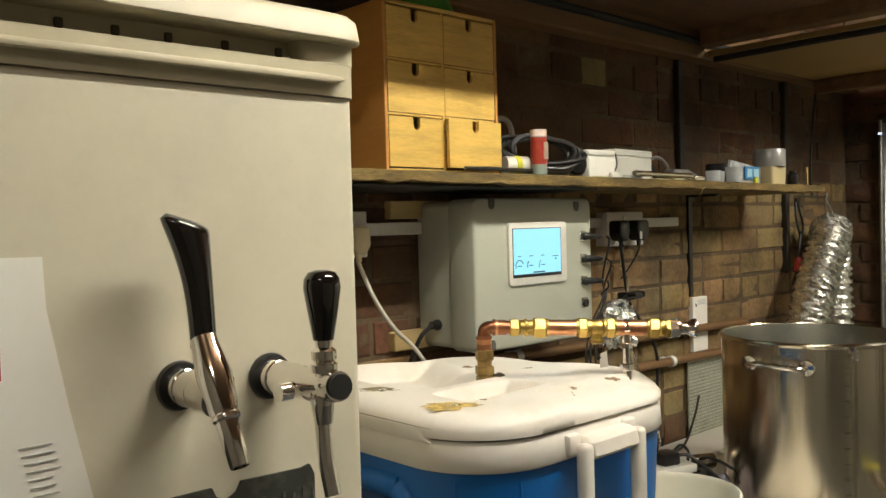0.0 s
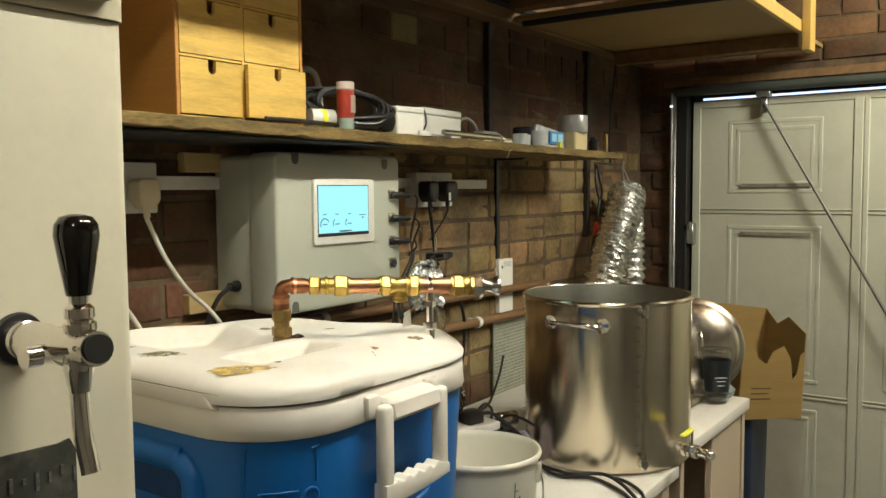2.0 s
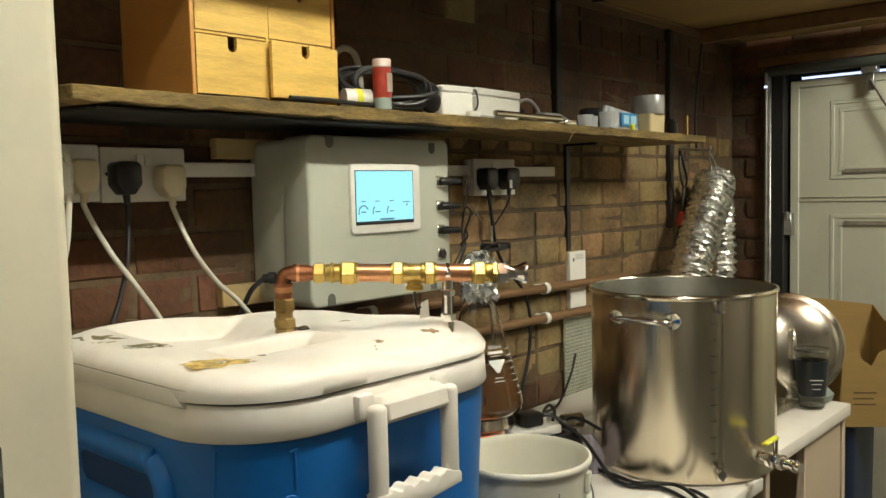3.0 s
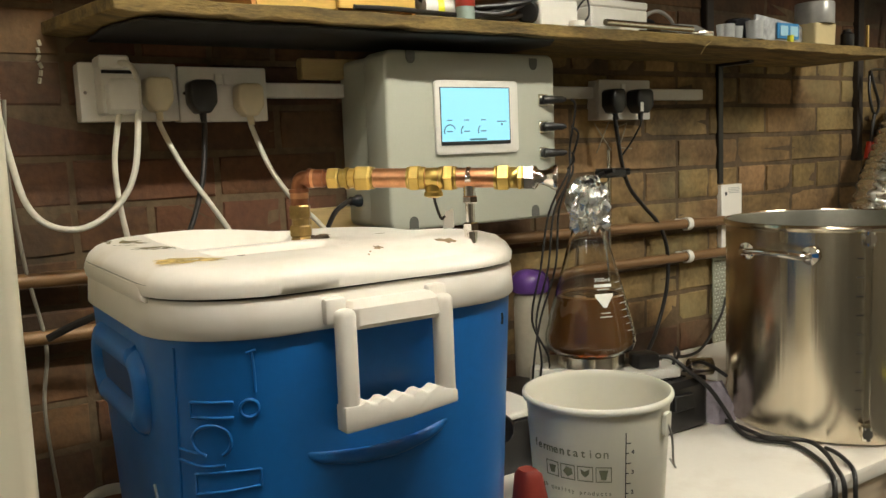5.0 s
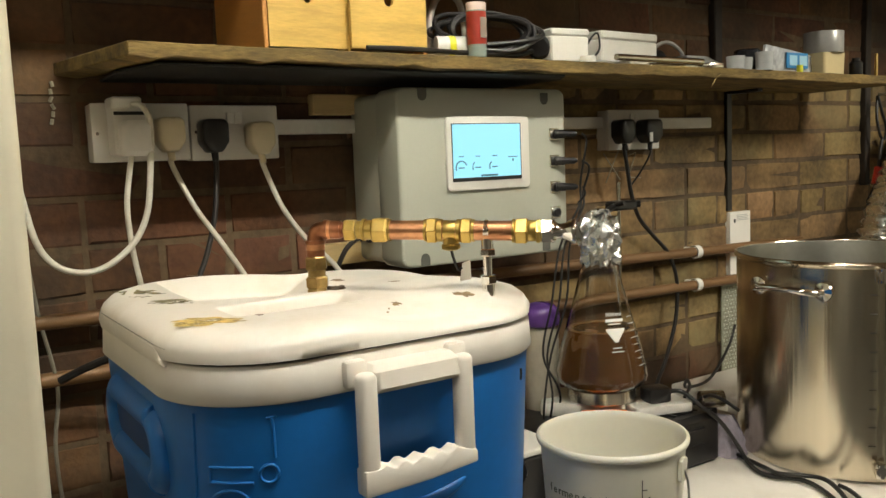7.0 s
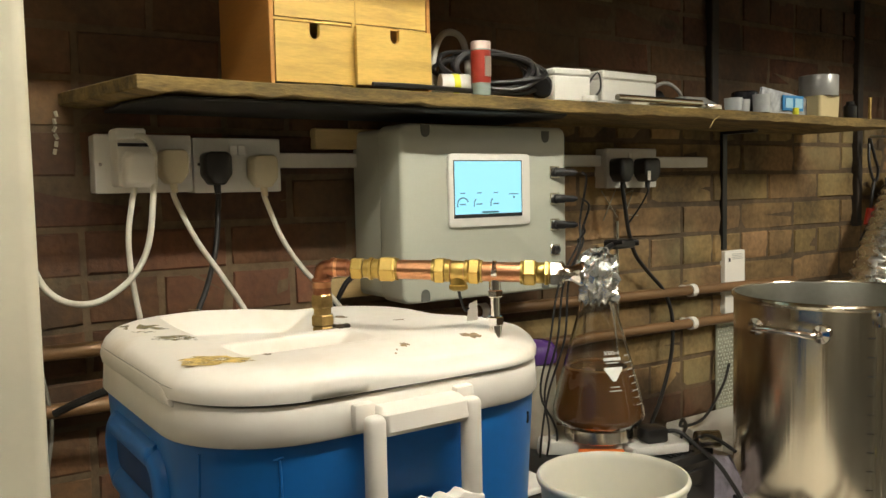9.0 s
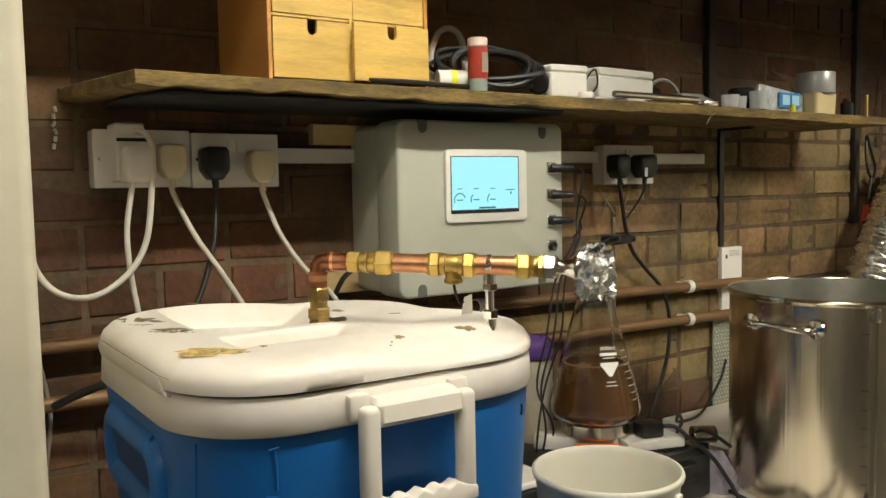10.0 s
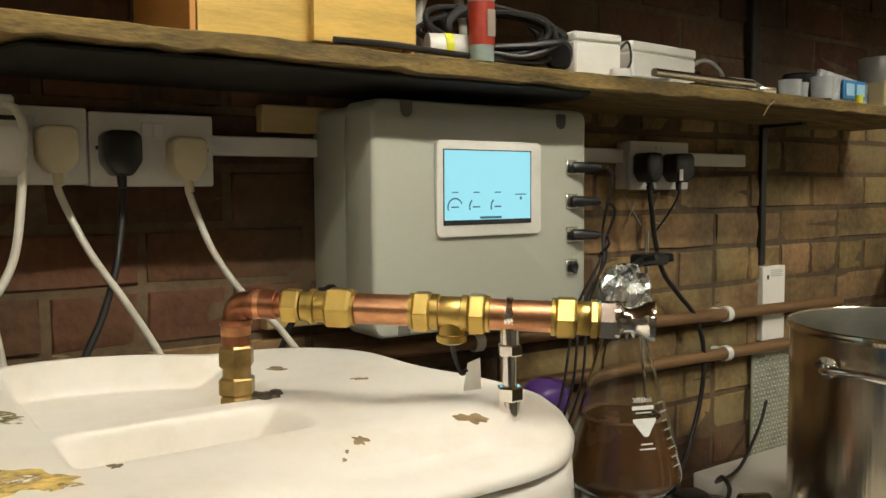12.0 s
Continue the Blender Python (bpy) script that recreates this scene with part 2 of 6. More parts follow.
TUNE = mat("chequer_steel_sheet", (0.36, 0.37, 0.29), 0.4, 0.35, spread=0.25, scale=30)
WAX = mat("pale_yellow_block", (0.62, 0.50, 0.27), 0.4, spread=0.08)


# ---- mesh helpers ----
def bx(x0, x1, y0, y1, z0, z1, bev=0.0015, seg=1):
    bm = bmesh.new()
    bmesh.ops.create_cube(bm, size=1)
    for v in bm.verts:
        v.co = ((x0 + x1) / 2 + v.co.x * (x1 - x0), (y0 + y1) / 2 + v.co.y * (y1 - y0), (z0 + z1) / 2 + v.co.z * (z1 - z0))
    if bev:
        bmesh.ops.bevel(bm, geom=bm.edges[:], offset=bev, segments=seg, affect="EDGES", profile=0.5)
    return bm


def turned(profile, m=Matrix(), n=28):
    """A body of revolution about z from (radius, z) pairs, then placed by m."""
    bm = bmesh.new()
    rings = []
    for r, z in profile:
        rings.append([bm.verts.new(m @ Vector((r * math.cos(a), r * math.sin(a), z))) for a in (2 * math.pi * i / n for i in range(n))]
                     if r > 1e-6 else [bm.verts.new(m @ Vector((0, 0, z)))])
    for a, b in zip(rings, rings[1:]):
        for i in range(n):
            j = (i + 1) % n
            if len(a) == 1 and len(b) == 1:
                continue
            if len(a) == 1:
                bm.faces.new((a[0], b[j], b[i]))
            elif len(b) == 1:
                bm.faces.new((a[i], a[j], b[0]))
            else:
                bm.faces.new((a[i], a[j], b[j], b[i]))
    bmesh.ops.recalc_face_normals(bm, faces=bm.faces[:])
    return bm


def rod(p, q, r, n=16, r2=None):
    p, q = Vector(p), Vector(q)
    m = Matrix.Translation(p) @ (q - p).to_track_quat("Z", "Y").to_matrix().to_4x4()
    d = (q - p).length
    r2 = r if r2 is None else r2
    return turned([(0, 0), (r, 0), (r2, d), (0, d)], m, n)


def along(p, q):
    p, q = Vector(p), Vector(q)
    return Matrix.Translation(p) @ (q - p).to_track_quat("Z", "Y").to_matrix().to_4x4()


def smooth_path(pts, step=6):
    pts = [Vector(p) for p in pts]
    ext = [2 * pts[0] - pts[1], *pts, 2 * pts[-1] - pts[-2]]
    out = []
    for a, b, c, d in zip(ext, ext[1:], ext[2:], ext[3:]):
        for k in range(step):
            t = k / step
            out.append(0.5 * ((2 * b) + (c - a) * t + (2 * a - 5 * b + 4 * c - d) * t * t + (3 * b - a - 3 * c + d) * t ** 3))
    return [*out, pts[-1]]


def tube(pts, r, n=8, step=6, radii=None):
    path = smooth_path(pts, step) if step else [Vector(p) for p in pts]
    bm = bmesh.new()
    up = Vector((0.31, 0.17, 0.93)).normalized()
    rings = []
    for i, p in enumerate(path):
        d = (path[min(i + 1, len(path) - 1)] - path[max(i - 1, 0)]).normalized()
        side = d.cross(up)
        side = side.normalized() if side.length > 1e-4 else Vector((1, 0, 0))
        up = side.cross(d).normalized()
        rr = radii(i / (len(path) - 1)) if radii else r
        rings.append([bm.verts.new(p + rr * (math.cos(a) * side + math.sin(a) * up)) for a in (2 * math.pi * k / n for k in range(n))])
    for a, b in zip(rings, rings[1:]):
        for k in range(n):
            bm.faces.new((a[k], a[(k + 1) % n], b[(k + 1) % n], b[k]))
    bm.faces.new(rings[0][::-1])
    bm.faces.new(rings[-1])
    bmesh.ops.recalc_face_normals(bm, faces=bm.faces[:])
    return bm


def rounded(x0, x1, y0, y1, r, n=6):
    out = []
    for cx, cy, a0 in ((x1 - r, y1 - r, 0), (x0 + r, y1 - r, 90), (x0 + r, y0 + r, 180), (x1 - r, y0 + r, 270)):
        out += [(cx + r * math.cos(radians(a0 + 90 * k / n)), cy + r * math.sin(radians(a0 + 90 * k / n))) for k in range(n + 1)]
    return out


def lofted(sections, n=6, cap=True):
    """A closed body through rounded rectangles (z, x0, x1, y0, y1, corner)."""
    bm = bmesh.new()
    rings = [[bm.verts.new((x, y, z)) for x, y in rounded(x0, x1, y0, y1, r, n)] for z, x0, x1, y0, y1, r in sections]
    for a, b in zip(rings, rings[1:]):
        for k in range(len(a)):
            j = (k + 1) % len(a)
            bm.faces.new((a[k], a[j], b[j], b[k]))
    if cap:
        bm.faces.new(rings[0][::-1])
        bm.faces.new(rings[-1])
    bmesh.ops.recalc_face_normals(bm, faces=bm.faces[:])
    return bm


def slab(outline, z0, z1, m=Matrix(), bev=0.0):
    """A plate with a given outline in x and y, from z0 to z1, placed by m."""
    bm = bmesh.new()
    lo = [bm.verts.new((x, y, z0)) for x, y in outline]
    hi = [bm.verts.new((x, y, z1)) for x, y in outline]
    bm.faces.new(lo[::-1])
    bm.faces.new(hi)
    for k in range(len(lo)):
        j = (k + 1) % len(lo)
        bm.faces.new((lo[k], lo[j], hi[j], hi[k]))
    bmesh.ops.recalc_face_normals(bm, faces=bm.faces[:])
    if bev:
        bmesh.ops.bevel(bm, geom=bm.edges[:], offset=bev, segments=2, affect="EDGES", profile=0.5)
    bmesh.ops.transform(bm, matrix=m, verts=bm.verts)
    return bm


def both(*bms):
    out = bmesh.new()
    for b in bms:
        me = bpy.data.meshes.new("tmp")
        b.to_mesh(me)
        b.free()
        out.from_mesh(me)
        bpy.data.meshes.remove(me)
    return out


def mesh_of(name, bm, material, origin=(0, 0, 0), sharp=38):
    bmesh.ops.translate(bm, vec=-Vector(origin), verts=bm.verts)
    me = bpy.data.meshes.new(name)
    bm.to_mesh(me)
    bm.free()
    me.materials.append(material)
    me.shade_smooth()
    me.set_sharp_from_angle(angle=radians(sharp))
    return me


def thing(name, at, label, category, group="", kind=""):
    ob = new(name)
    ob.empty_display_size = 0.02
    ob.location = at
    return tagged(ob, label, category, group, kind)


def root_of(ob):
    return root_of(ob.parent) if ob.parent else ob


def part(name, bm, material, parent, label="", sharp=38):
    ob = new(name, mesh_of(name, bm, material, root_of(parent).location, sharp))
    ob.parent = parent
    if label:
        ob["label"] = label
    return ob


def single(name, bm, material, label, category, group="", kind="", sharp=38):
    return tagged(new(name, mesh_of(name, bm, material, (0, 0, 0), sharp)), label, category, group, kind)


def words(text, size, m, material, name, parent, thick=0.0004):
    cu = bpy.data.curves.new("text", "FONT")
    cu.body, cu.size, cu.extrude, cu.align_x, cu.align_y = text, size, thick, "CENTER", "CENTER"
    tmp = bpy.data.objects.new("text", cu)
    scene.collection.objects.link(tmp)
    me = bpy.data.meshes.new_from_object(tmp.evaluated_get(bpy.context.evaluated_depsgraph_get()))
    bpy.data.objects.remove(tmp)
    me.transform(Matrix.Translation(-root_of(parent).location) @ m)
    me.materials.append(material)
    ob = new(name, me)
    ob.parent = parent
    return ob


FRONT = pose(0, 0, 0, 90, 0, 0)     # lays a drawing in x and y upright, facing -y

# ---- the setting ----
WALL_Y, EAST_X = 1.54, 3.48
single("floor", bx(-1.3, 3.7, -2.7, 1.75, -0.1, 0.0, 0), CONCRETE, "bare grey concrete garage floor", "floor", kind="structure")
single("ceiling", bx(-1.3, 3.7, -2.7, 1.75, 2.60, 2.66, 0), PLY, "brown boarded garage ceiling", "ceiling", kind="structure")
single("wall_west", bx(-1.4, -1.3, -2.7, 1.75, 0, 2.60, 0), PALE, "plain dusty pale garage wall", "wall", kind="structure")
single("wall_south", bx(-1.3, 3.7, -2.8, -2.7, 0, 2.60, 0), PALE, "plain dusty pale garage wall", "wall", kind="structure")
wall_n = single("wall_north", bx(-1.3, 3.6, WALL_Y - 0.003, 1.74, 0, 2.60, 0), MORTAR, "old brown brick garage wall with grimy mortar joints", "wall", kind="structure")
wall_e = single("wall_east", both(bx(EAST_X - 0.003, 3.7, 1.395, WALL_Y, 0, 2.60, 0), bx(EAST_X - 0.003, 3.7, -1.4, 1.395, 1.95, 2.60, 0),
                                  bx(EAST_X - 0.003, 3.7, -2.7, -1.4, 0, 2.60, 0)), MORTAR, "brick end wall round the garage door opening", "wall", kind="structure")
lintel = single("trim", bx(EAST_X - 0.012, EAST_X + 0.05, -1.4, 1.44, 1.925, 1.958, 0.003), BEAM, "dark timber lintel over the garage door", "trim", kind="structure")
single("trim_wall_plate", bx(0.2, EAST_X - 0.01, 1.475, 1.536, 2.012, 2.11, 0.004), BEAM, "brown timber wall plate under the roof", "trim", kind="structure")
# West stretch is unseen, added so its edge shades wall and top drawers
single("trim_roof_board", both(bx(0.1, 2.36, 0.922, 1.474, 2.085, 2.10, 0.002), bx(1.72, 2.36, -0.2, 0.921, 2.085, 2.10, 0.002)), PLY, "brown boarding over the bench", "ceiling board", kind="structure")

# garage door: frame, track, leaf with stiles and sunk panels
door = thing("door_1", (3.5, 0, 0), "cream panelled up-and-over garage door, closed, with dirty mouldings", "garage door", kind="structure")
DX = 3.512
part("leaf", bx(DX, DX + 0.03, -1.4, 1.335, 0.02, 1.862, 0.002), DOOR_W, door)
for y0, y1 in ((1.305, 1.335), (0.735, 0.765), (0.715, 0.732), (0.15, 0.18), (-0.42, -0.39), (-0.99, -0.96)):
    part("stile", bx(DX - 0.005, DX + 0.003, y0, y1, 0.02, 1.862, 0.002), DOOR_W, door)
for z0, z1 in ((1.842, 1.868), (1.452, 1.457), (1.438, 1.446), (0.772, 0.778), (0.757, 0.765), (0.10, 0.12)):
    part("rail", bx(DX - 0.004, DX + 0.003, -1.4, 1.334, z0, z1, 0.002), DOOR_W, door)


def moulding(y0, y1, z0, z1):
    w, bms = 0.016, []
    for k, (a, d) in enumerate(((0.0, 0.0018), (0.028, 0.0013))):
        bms += [bx(DX - d, DX + 0.003, y0 + a, y0 + a + w, z0 + a, z1 - a, 0.003), bx(DX - d, DX + 0.003, y1 - a - w, y1 - a, z0 + a, z1 - a, 0.003),
                bx(DX - d - 0.001, DX + 0.003, y0 + a, y1 - a, z1 - a - w, z1 - a, 0.003), bx(DX - d - 0.001, DX + 0.003, y0 + a, y1 - a, z0 + a, z0 + a + w, 0.003)]
    part("panel", both(*bms), DOOR_W, door)


for y1 in (1.20, 0.655, 0.10, -0.47):
    for z0, z1 in ((1.515, 1.79), (0.815, 1.395), (0.16, 0.72)):
        moulding(y1 - 0.335, y1, z0, z1)
for z in (1.545, 1.365):
    part("grime_streak", bx(DX - 0.0075, DX - 0.002, 0.90, 1.15, z - 0.008, z + 0.006, 0.001), mat("door_grime", (0.26, 0.24, 0.19), 0.8, spread=0.4, scale=30), door)
part("top_bar", rod((3.47, 1.40, 1.905), (3.47, -1.3, 1.905), 0.017), mat("dark_green_bar", (0.06, 0.07, 0.06), 0.5), door)
part("daylight_gap", bx(DX + 0.008, DX + 0.012, -1.3, 1.30, 1.873, 1.881, 0), DAYLIGHT, door, "strip of daylight over the door")
part("arm_bracket", both(bx(3.465, 3.50, 1.04, 1.09, 1.868, 1.892, 0.003), bx(3.478, 3.50, 1.052, 1.076, 1.81, 1.87, 0.003)), GALV, door)
part("lifting_arm", rod((3.478, 1.062, 1.845), (3.44, 0.25, 0.41), 0.0055), mat("dull_arm_steel", (0.22, 0.21, 0.19), 0.5, 0.6), door, "long galvanised lifting arm")
part("hinge_catch", both(bx(3.47, 3.505, 1.318, 1.345, 1.32, 1.40, 0.003), rod((3.465, 1.33, 1.375), (3.465, 1.33, 1.405), 0.006)), GALV, door)
part("jamb", bx(3.47, 3.56, 1.345, 1.386, 0.0, 1.925, 0.003), DARK, door, "black rubber-lined jamb")
part("track", both(bx(3.462, 3.49, 1.388, 1.412, 0.0, 1.905, 0.003), rod((3.455, 1.402, 0.0), (3.455, 1.402, 1.90), 0.006)), GALV, door)
part("light_chink", bx(3.449, 3.452, 1.396, 1.408, 1.848, 1.856, 0), DAYLIGHT, door)

# loft platform near the door, with things pushed on top of it
loft = thing("loft_platform", (2.9, 1.15, 2.0), "yellowed board loft platform slung under the roof", "loft platform")
part("board", bx(2.37, 3.44, 0.86, 1.470, 2.018, 2.032, 0.001), YELLOW_BOARD, loft)
part("edge_batten", bx(2.37, 3.06, 0.842, 0.859, 2.012, 2.05, 0.002), PINE, loft)
part("hanger", bx(3.02, 3.09, 0.815, 0.840, 1.955, 2.60, 0.002), PINE, loft, "bright pine hanger")
part("cross_batten", bx(3.062, 3.09, 0.862, 1.47, 1.972, 2.016, 0.002), BEAM, loft)
single("clear_sack", lofted([(2.033, 2.62, 2.95, 0.9, 1.2, 0.06), (2.07, 2.60, 2.97, 0.88, 1.22, 0.08), (2.14, 2.62, 2.95, 0.9, 1.2, 0.09), (2.17, 2.7, 2.9, 0.95, 1.15, 0.08)]),
       mat("milky_polythene", (0.70, 0.70, 0.70), 0.3, spread=0.2, scale=18, bump=0.01), "crumpled milky polythene sack lying on the loft boards", "sack")
single("ceiling_conduit", tube([(2.36, 1.44, 2.004), (2.36, 1.1, 2.005), (2.355, 0.6, 2.0), (2.36, 0.0, 2.0)], 0.009), DARK, "black conduit clipped under the roof boards", "conduit", kind="structure")
single("wall_conduit", tube([(0.3, 1.468, 2.06), (1.2, 1.466, 2.062), (2.2, 1.468, 2.056), (3.42, 1.468, 2.03)], 0.010), DARK, "dark cable run along the wall plate", "conduit", kind="structure")
part("roof_support", bx(2.315, 2.375, -2.6, 1.46, 2.04, 2.60, 0.004), BEAM, thing("roof_joist", (2.34, 0, 2.1), "dark brown roof joist", "joist", kind="structure"))

# ---- benches ----
bench = thing("workbench", (1.4, 1.2, 0.0), "white-topped workbench against the brick wall", "workbench")
part("worktop", bx(0.74, 2.115, 0.892, 1.52, 0.872, 0.90, 0.004, 2), WORKTOP, bench)
for lx in (0.78, 2.06):
    for ly in (0.93, 1.46):
        part("leg", bx(lx - 0.025, lx + 0.025, ly - 0.025, ly + 0.025, 0, 0.872, 0.003), BEIGE, bench)
part("apron", bx(0.81, 2.03, 0.905, 0.925, 0.79, 0.871, 0.002), BEIGE, bench)
sink = thing("sink_unit", (2.42, 1.2, 0.0), "white sink unit with an inset steel basin", "sink unit")
part("worktop", both(bx(2.135, 2.69, 0.888, 1.0, 0.905, 0.938, 0.005, 2), bx(2.135, 2.69, 1.36, 1.52, 0.905, 0.938, 0.004, 2), bx(2.135, 2.22, 1.0, 1.36, 0.905, 0.938, 0.003), bx(2.63, 2.69, 1.0, 1.36, 0.905, 0.938, 0.003)), WORKTOP, sink)
part("cabinet", both(bx(2.665, 2.685, 0.90, 1.5, 0, 0.904, 0.002), bx(2.15, 2.17, 0.90, 1.5, 0, 0.904, 0.002), bx(2.40, 2.66, 0.905, 0.925, 0.05, 0.90, 0.002)), BEIGE, sink)
part("basin", both(lofted([(0.9425, 2.20, 2.65, 0.985, 1.375, 0.04), (0.9425, 2.225, 2.625, 1.01, 1.35, 0.04), (0.82, 2.24, 2.61, 1.03, 1.33, 0.05)], cap=False), bx(2.24, 2.61, 1.03, 1.33, 0.815, 0.82, 0)), STEEL, sink)
# old scratches and a paint splash on the bricks
CHALKY = mat("chalky_scratch", (0.34, 0.30, 0.22), 0.9, spread=0.5, scale=60)
for a, b in (((1.945, 1.425), (1.985, 1.495)), ((1.94, 1.49), (1.99, 1.43)), ((2.005, 1.48), (2.04, 1.49)), ((2.04, 1.49), (2.015, 1.435)), ((2.015, 1.435), (2.055, 1.432))):
    part("scratch", rod((a[0], 1.5305, a[1]), (b[0], 1.5305, b[1]), 0.0012, 5), CHALKY, wall_n)
for k in range(6):
    part("paint_splash", rod((0.828 + 0.003 * (k % 3), 1.531, 1.565 + 0.011 * k), (0.830 + 0.002 * (k % 2), 1.531, 1.573 + 0.011 * k), 0.0028, 6), CHALKY, wall_n)

# ---- the beer fridge with its two taps ----
fridge = thing("beer_fridge", (0.35, 1.2, 0.0), "grey enamelled fridge fitted with two beer taps", "fridge")
FX, FY = 0.709, 0.914
part("cabinet", lofted([(0.02, 0.02, FX, FY, 1.5, 0.012), (1.6898, 0.02, FX, FY, 1.5, 0.012)], 4), FRIDGE, fridge)
part("seam", bx(0.03, FX - 0.004, FY + 0.004, 1.49, 1.6895, 1.6910, 0), DARK, fridge)
part("trim_band", lofted([(1.6908, 0.018, FX + 0.001, FY - 0.004, 1.5, 0.014), (1.722, 0.018, FX + 0.001, FY - 0.006, 1.5, 0.016)], 5), TRIM, fridge, "beige plastic trim band")
part("corner_block", lofted([(1.7222, 0.649, FX + 0.001, FY - 0.006, 1.49, 0.014), (1.742, 0.643, FX + 0.001, FY - 0.006, 1.49, 0.014)], 5), TRIM, fridge)
part("lip", slab([(0.02, 0), (0.674, 0), (0.690, 0.003), (0.684, 0.006), (0.654, 0.007), (0.02, 0.007)], -0.0, 0.010, pose(0, FY - 0.004, 1.703, 90), 0.0015), TRIM, fridge)
part("recess", bx(0.03, 0.648, FY + 0.02, 1.48, 1.7225, 1.743, 0), TRIM, fridge)
RIB = mat("shaded_brown_rib", (0.09, 0.075, 0.05), 0.6)
for hx in (0.425, 0.471, 0.518, 0.573, 0.630):
    part("recess_rib", bx(hx, hx + 0.007, FY + 0.017, FY + 0.021, 1.728, 1.7365, 0.001), RIB, fridge)
part("lid", lofted([(1.7425, 0.012, FX + 0.002, FY - 0.019, 1.5, 0.018), (1.7445, 0.010, FX + 0.0035, FY - 0.021, 1.5, 0.020), (1.764, 0.010, FX + 0.0025, FY - 0.018, 1.5, 0.022),
                    (1.770, 0.014, FX - 0.001, FY - 0.013, 1.496, 0.024), (1.774, 0.022, FX - 0.010, FY - 0.002, 1.49, 0.03)], 6), TRIM, fridge, "rounded beige fridge lid")
board = part("chalkboard", slab([(0.03, 1.05), (0.645, 1.05), (0.645, 1.322), (0.640, 1.332), (0.630, 1.330), (0.566, 1.332), (0.561, 1.323), (0.551, 1.318), (0.541, 1.323), (0.537, 1.332), (0.03, 1.332)],
                                0.0, 0.003, pose(0, FY, 0, 90)), CHALK, fridge, "dark chalkboard label with smudged chalk")
for k in range(7):
    part("chalk_mark", bx(0.575 + 0.011 * k, 0.578 + 0.011 * k, FY - 0.0045, FY - 0.003, 1.296 + 0.004 * (k % 3), 1.309 + 0.003 * (k % 2), 0), mat("chalk_dust", (0.09, 0.09, 0.08), 0.9, spread=0.6, scale=300), board)
note = single("paper_note", slab([(0.20, 1.30), (0.440, 1.30), (0.4345, 1.347), (0.419, 1.42), (0.404, 1.503), (0.4025, 1.544), (0.20, 1.546)], 0.0, 0.0012, pose(0, FY - 0.001, 0, 90)), PAPER,
              "white paper note stuck on the fridge front", "note")
for k in range(9):
    part("note_line", bx(0.380 + 0.0015 * k, 0.404 + 0.002 * (k % 4), FY - 0.0032, FY - 0.0021, 1.398 - 0.0065 * k, 1.3987 - 0.0065 * k, 0), mat("faint_pencil", (0.42, 0.41, 0.40), 0.8), note, "unreadable handwriting")
part("red_mark", bx(0.352, 0.3695, FY - 0.0032, FY - 0.0021, 1.452, 1.478, 0), RED, note)
part("hose_loop", tube([(0.62, 1.02, 1.77), (0.645, 1.03, 1.80), (0.665, 1.05, 1.806), (0.685, 1.08, 1.79), (0.69, 1.10, 1.772)], 0.006), WHITE_PL, thing("drain_hose", (0.65, 1.05, 1.778), "short white hose lying on the fridge lid", "hose"))
single("green_bag", lofted([(1.956, 1.14, 1.30, 1.36, 1.48, 0.03), (1.98, 1.15, 1.29, 1.36, 1.47, 0.04), (2.0, 1.18, 1.27, 1.38, 1.45, 0.03)]), mat("green_plastic", (0.06, 0.30, 0.03), 0.4), "crumpled green plastic bag on the drawer unit", "bag")


def tap_flange(px, pz, parent):
    m = along((px, FY, pz), (px, FY - 1, pz))
    part("collar", turned([(0.0, 0.0005), (0.0208, 0.0005), (0.0217, 0.004), (0.0205, 0.008), (0.018, 0.009), (0.0, 0.009)], m), BLACK, parent, "black rubber collar")
    part("shank", turned([(0, 0.009), (0.0165, 0.009), (0.0165, 0.021), (0.0152, 0.022), (0.0152, 0.024), (0.0160, 0.025), (0.0158, 0.040), (0.0146, 0.046), (0.0142, 0.074), (0, 0.074)], m), CHROME, parent)
    for k in range(3):
        a = radians(40 + 100 * k)
        part("spanner_hole", rod((px + 0.0157 * math.cos(a), FY - 0.015, pz + 0.0157 * math.sin(a)), (px + 0.0163 * math.cos(a), FY - 0.015, pz + 0.0163 * math.sin(a)), 0.002, 8), DARK, parent)


tap = thing("beer_tap", (0.510, FY, 1.428), "chrome beer tap with a long flared black handle", "beer tap", "taps on the fridge")
tap_flange(0.510, 1.428, tap)
TX = 0.507
part("body", both(turned([(0, 0), (0.0095, 0.001), (0.0118, 0.010), (0.0135, 0.028), (0.0142, 0.040), (0.0132, 0.052), (0.0118, 0.062), (0.0112, 0.072), (0, 0.073)], along((TX, 0.823, 1.410), (TX, 0.858, 1.476)), 24),
                  turned([(0, 0), (0.0125, 0), (0.0145, 0.01), (0.0135, 0.034), (0, 0.034)], along((TX, 0.872, 1.428), (TX, 0.83, 1.424)), 22)), CHROME, tap)
part("spout", turned([(0.0055, 0), (0.0070, 0.0), (0.0078, 0.001), (0.0098, 0.037), (0.0116, 0.039), (0.0116, 0.042), (0.0100, 0.044), (0, 0.044)], along((TX, 0.804, 1.378), (TX, 0.824, 1.414)), 22), CHROME, tap)
part("lever_stud", rod((TX + 0.010, 0.852, 1.437), (TX + 0.022, 0.852, 1.437), 0.0028, 10), DARK, tap)


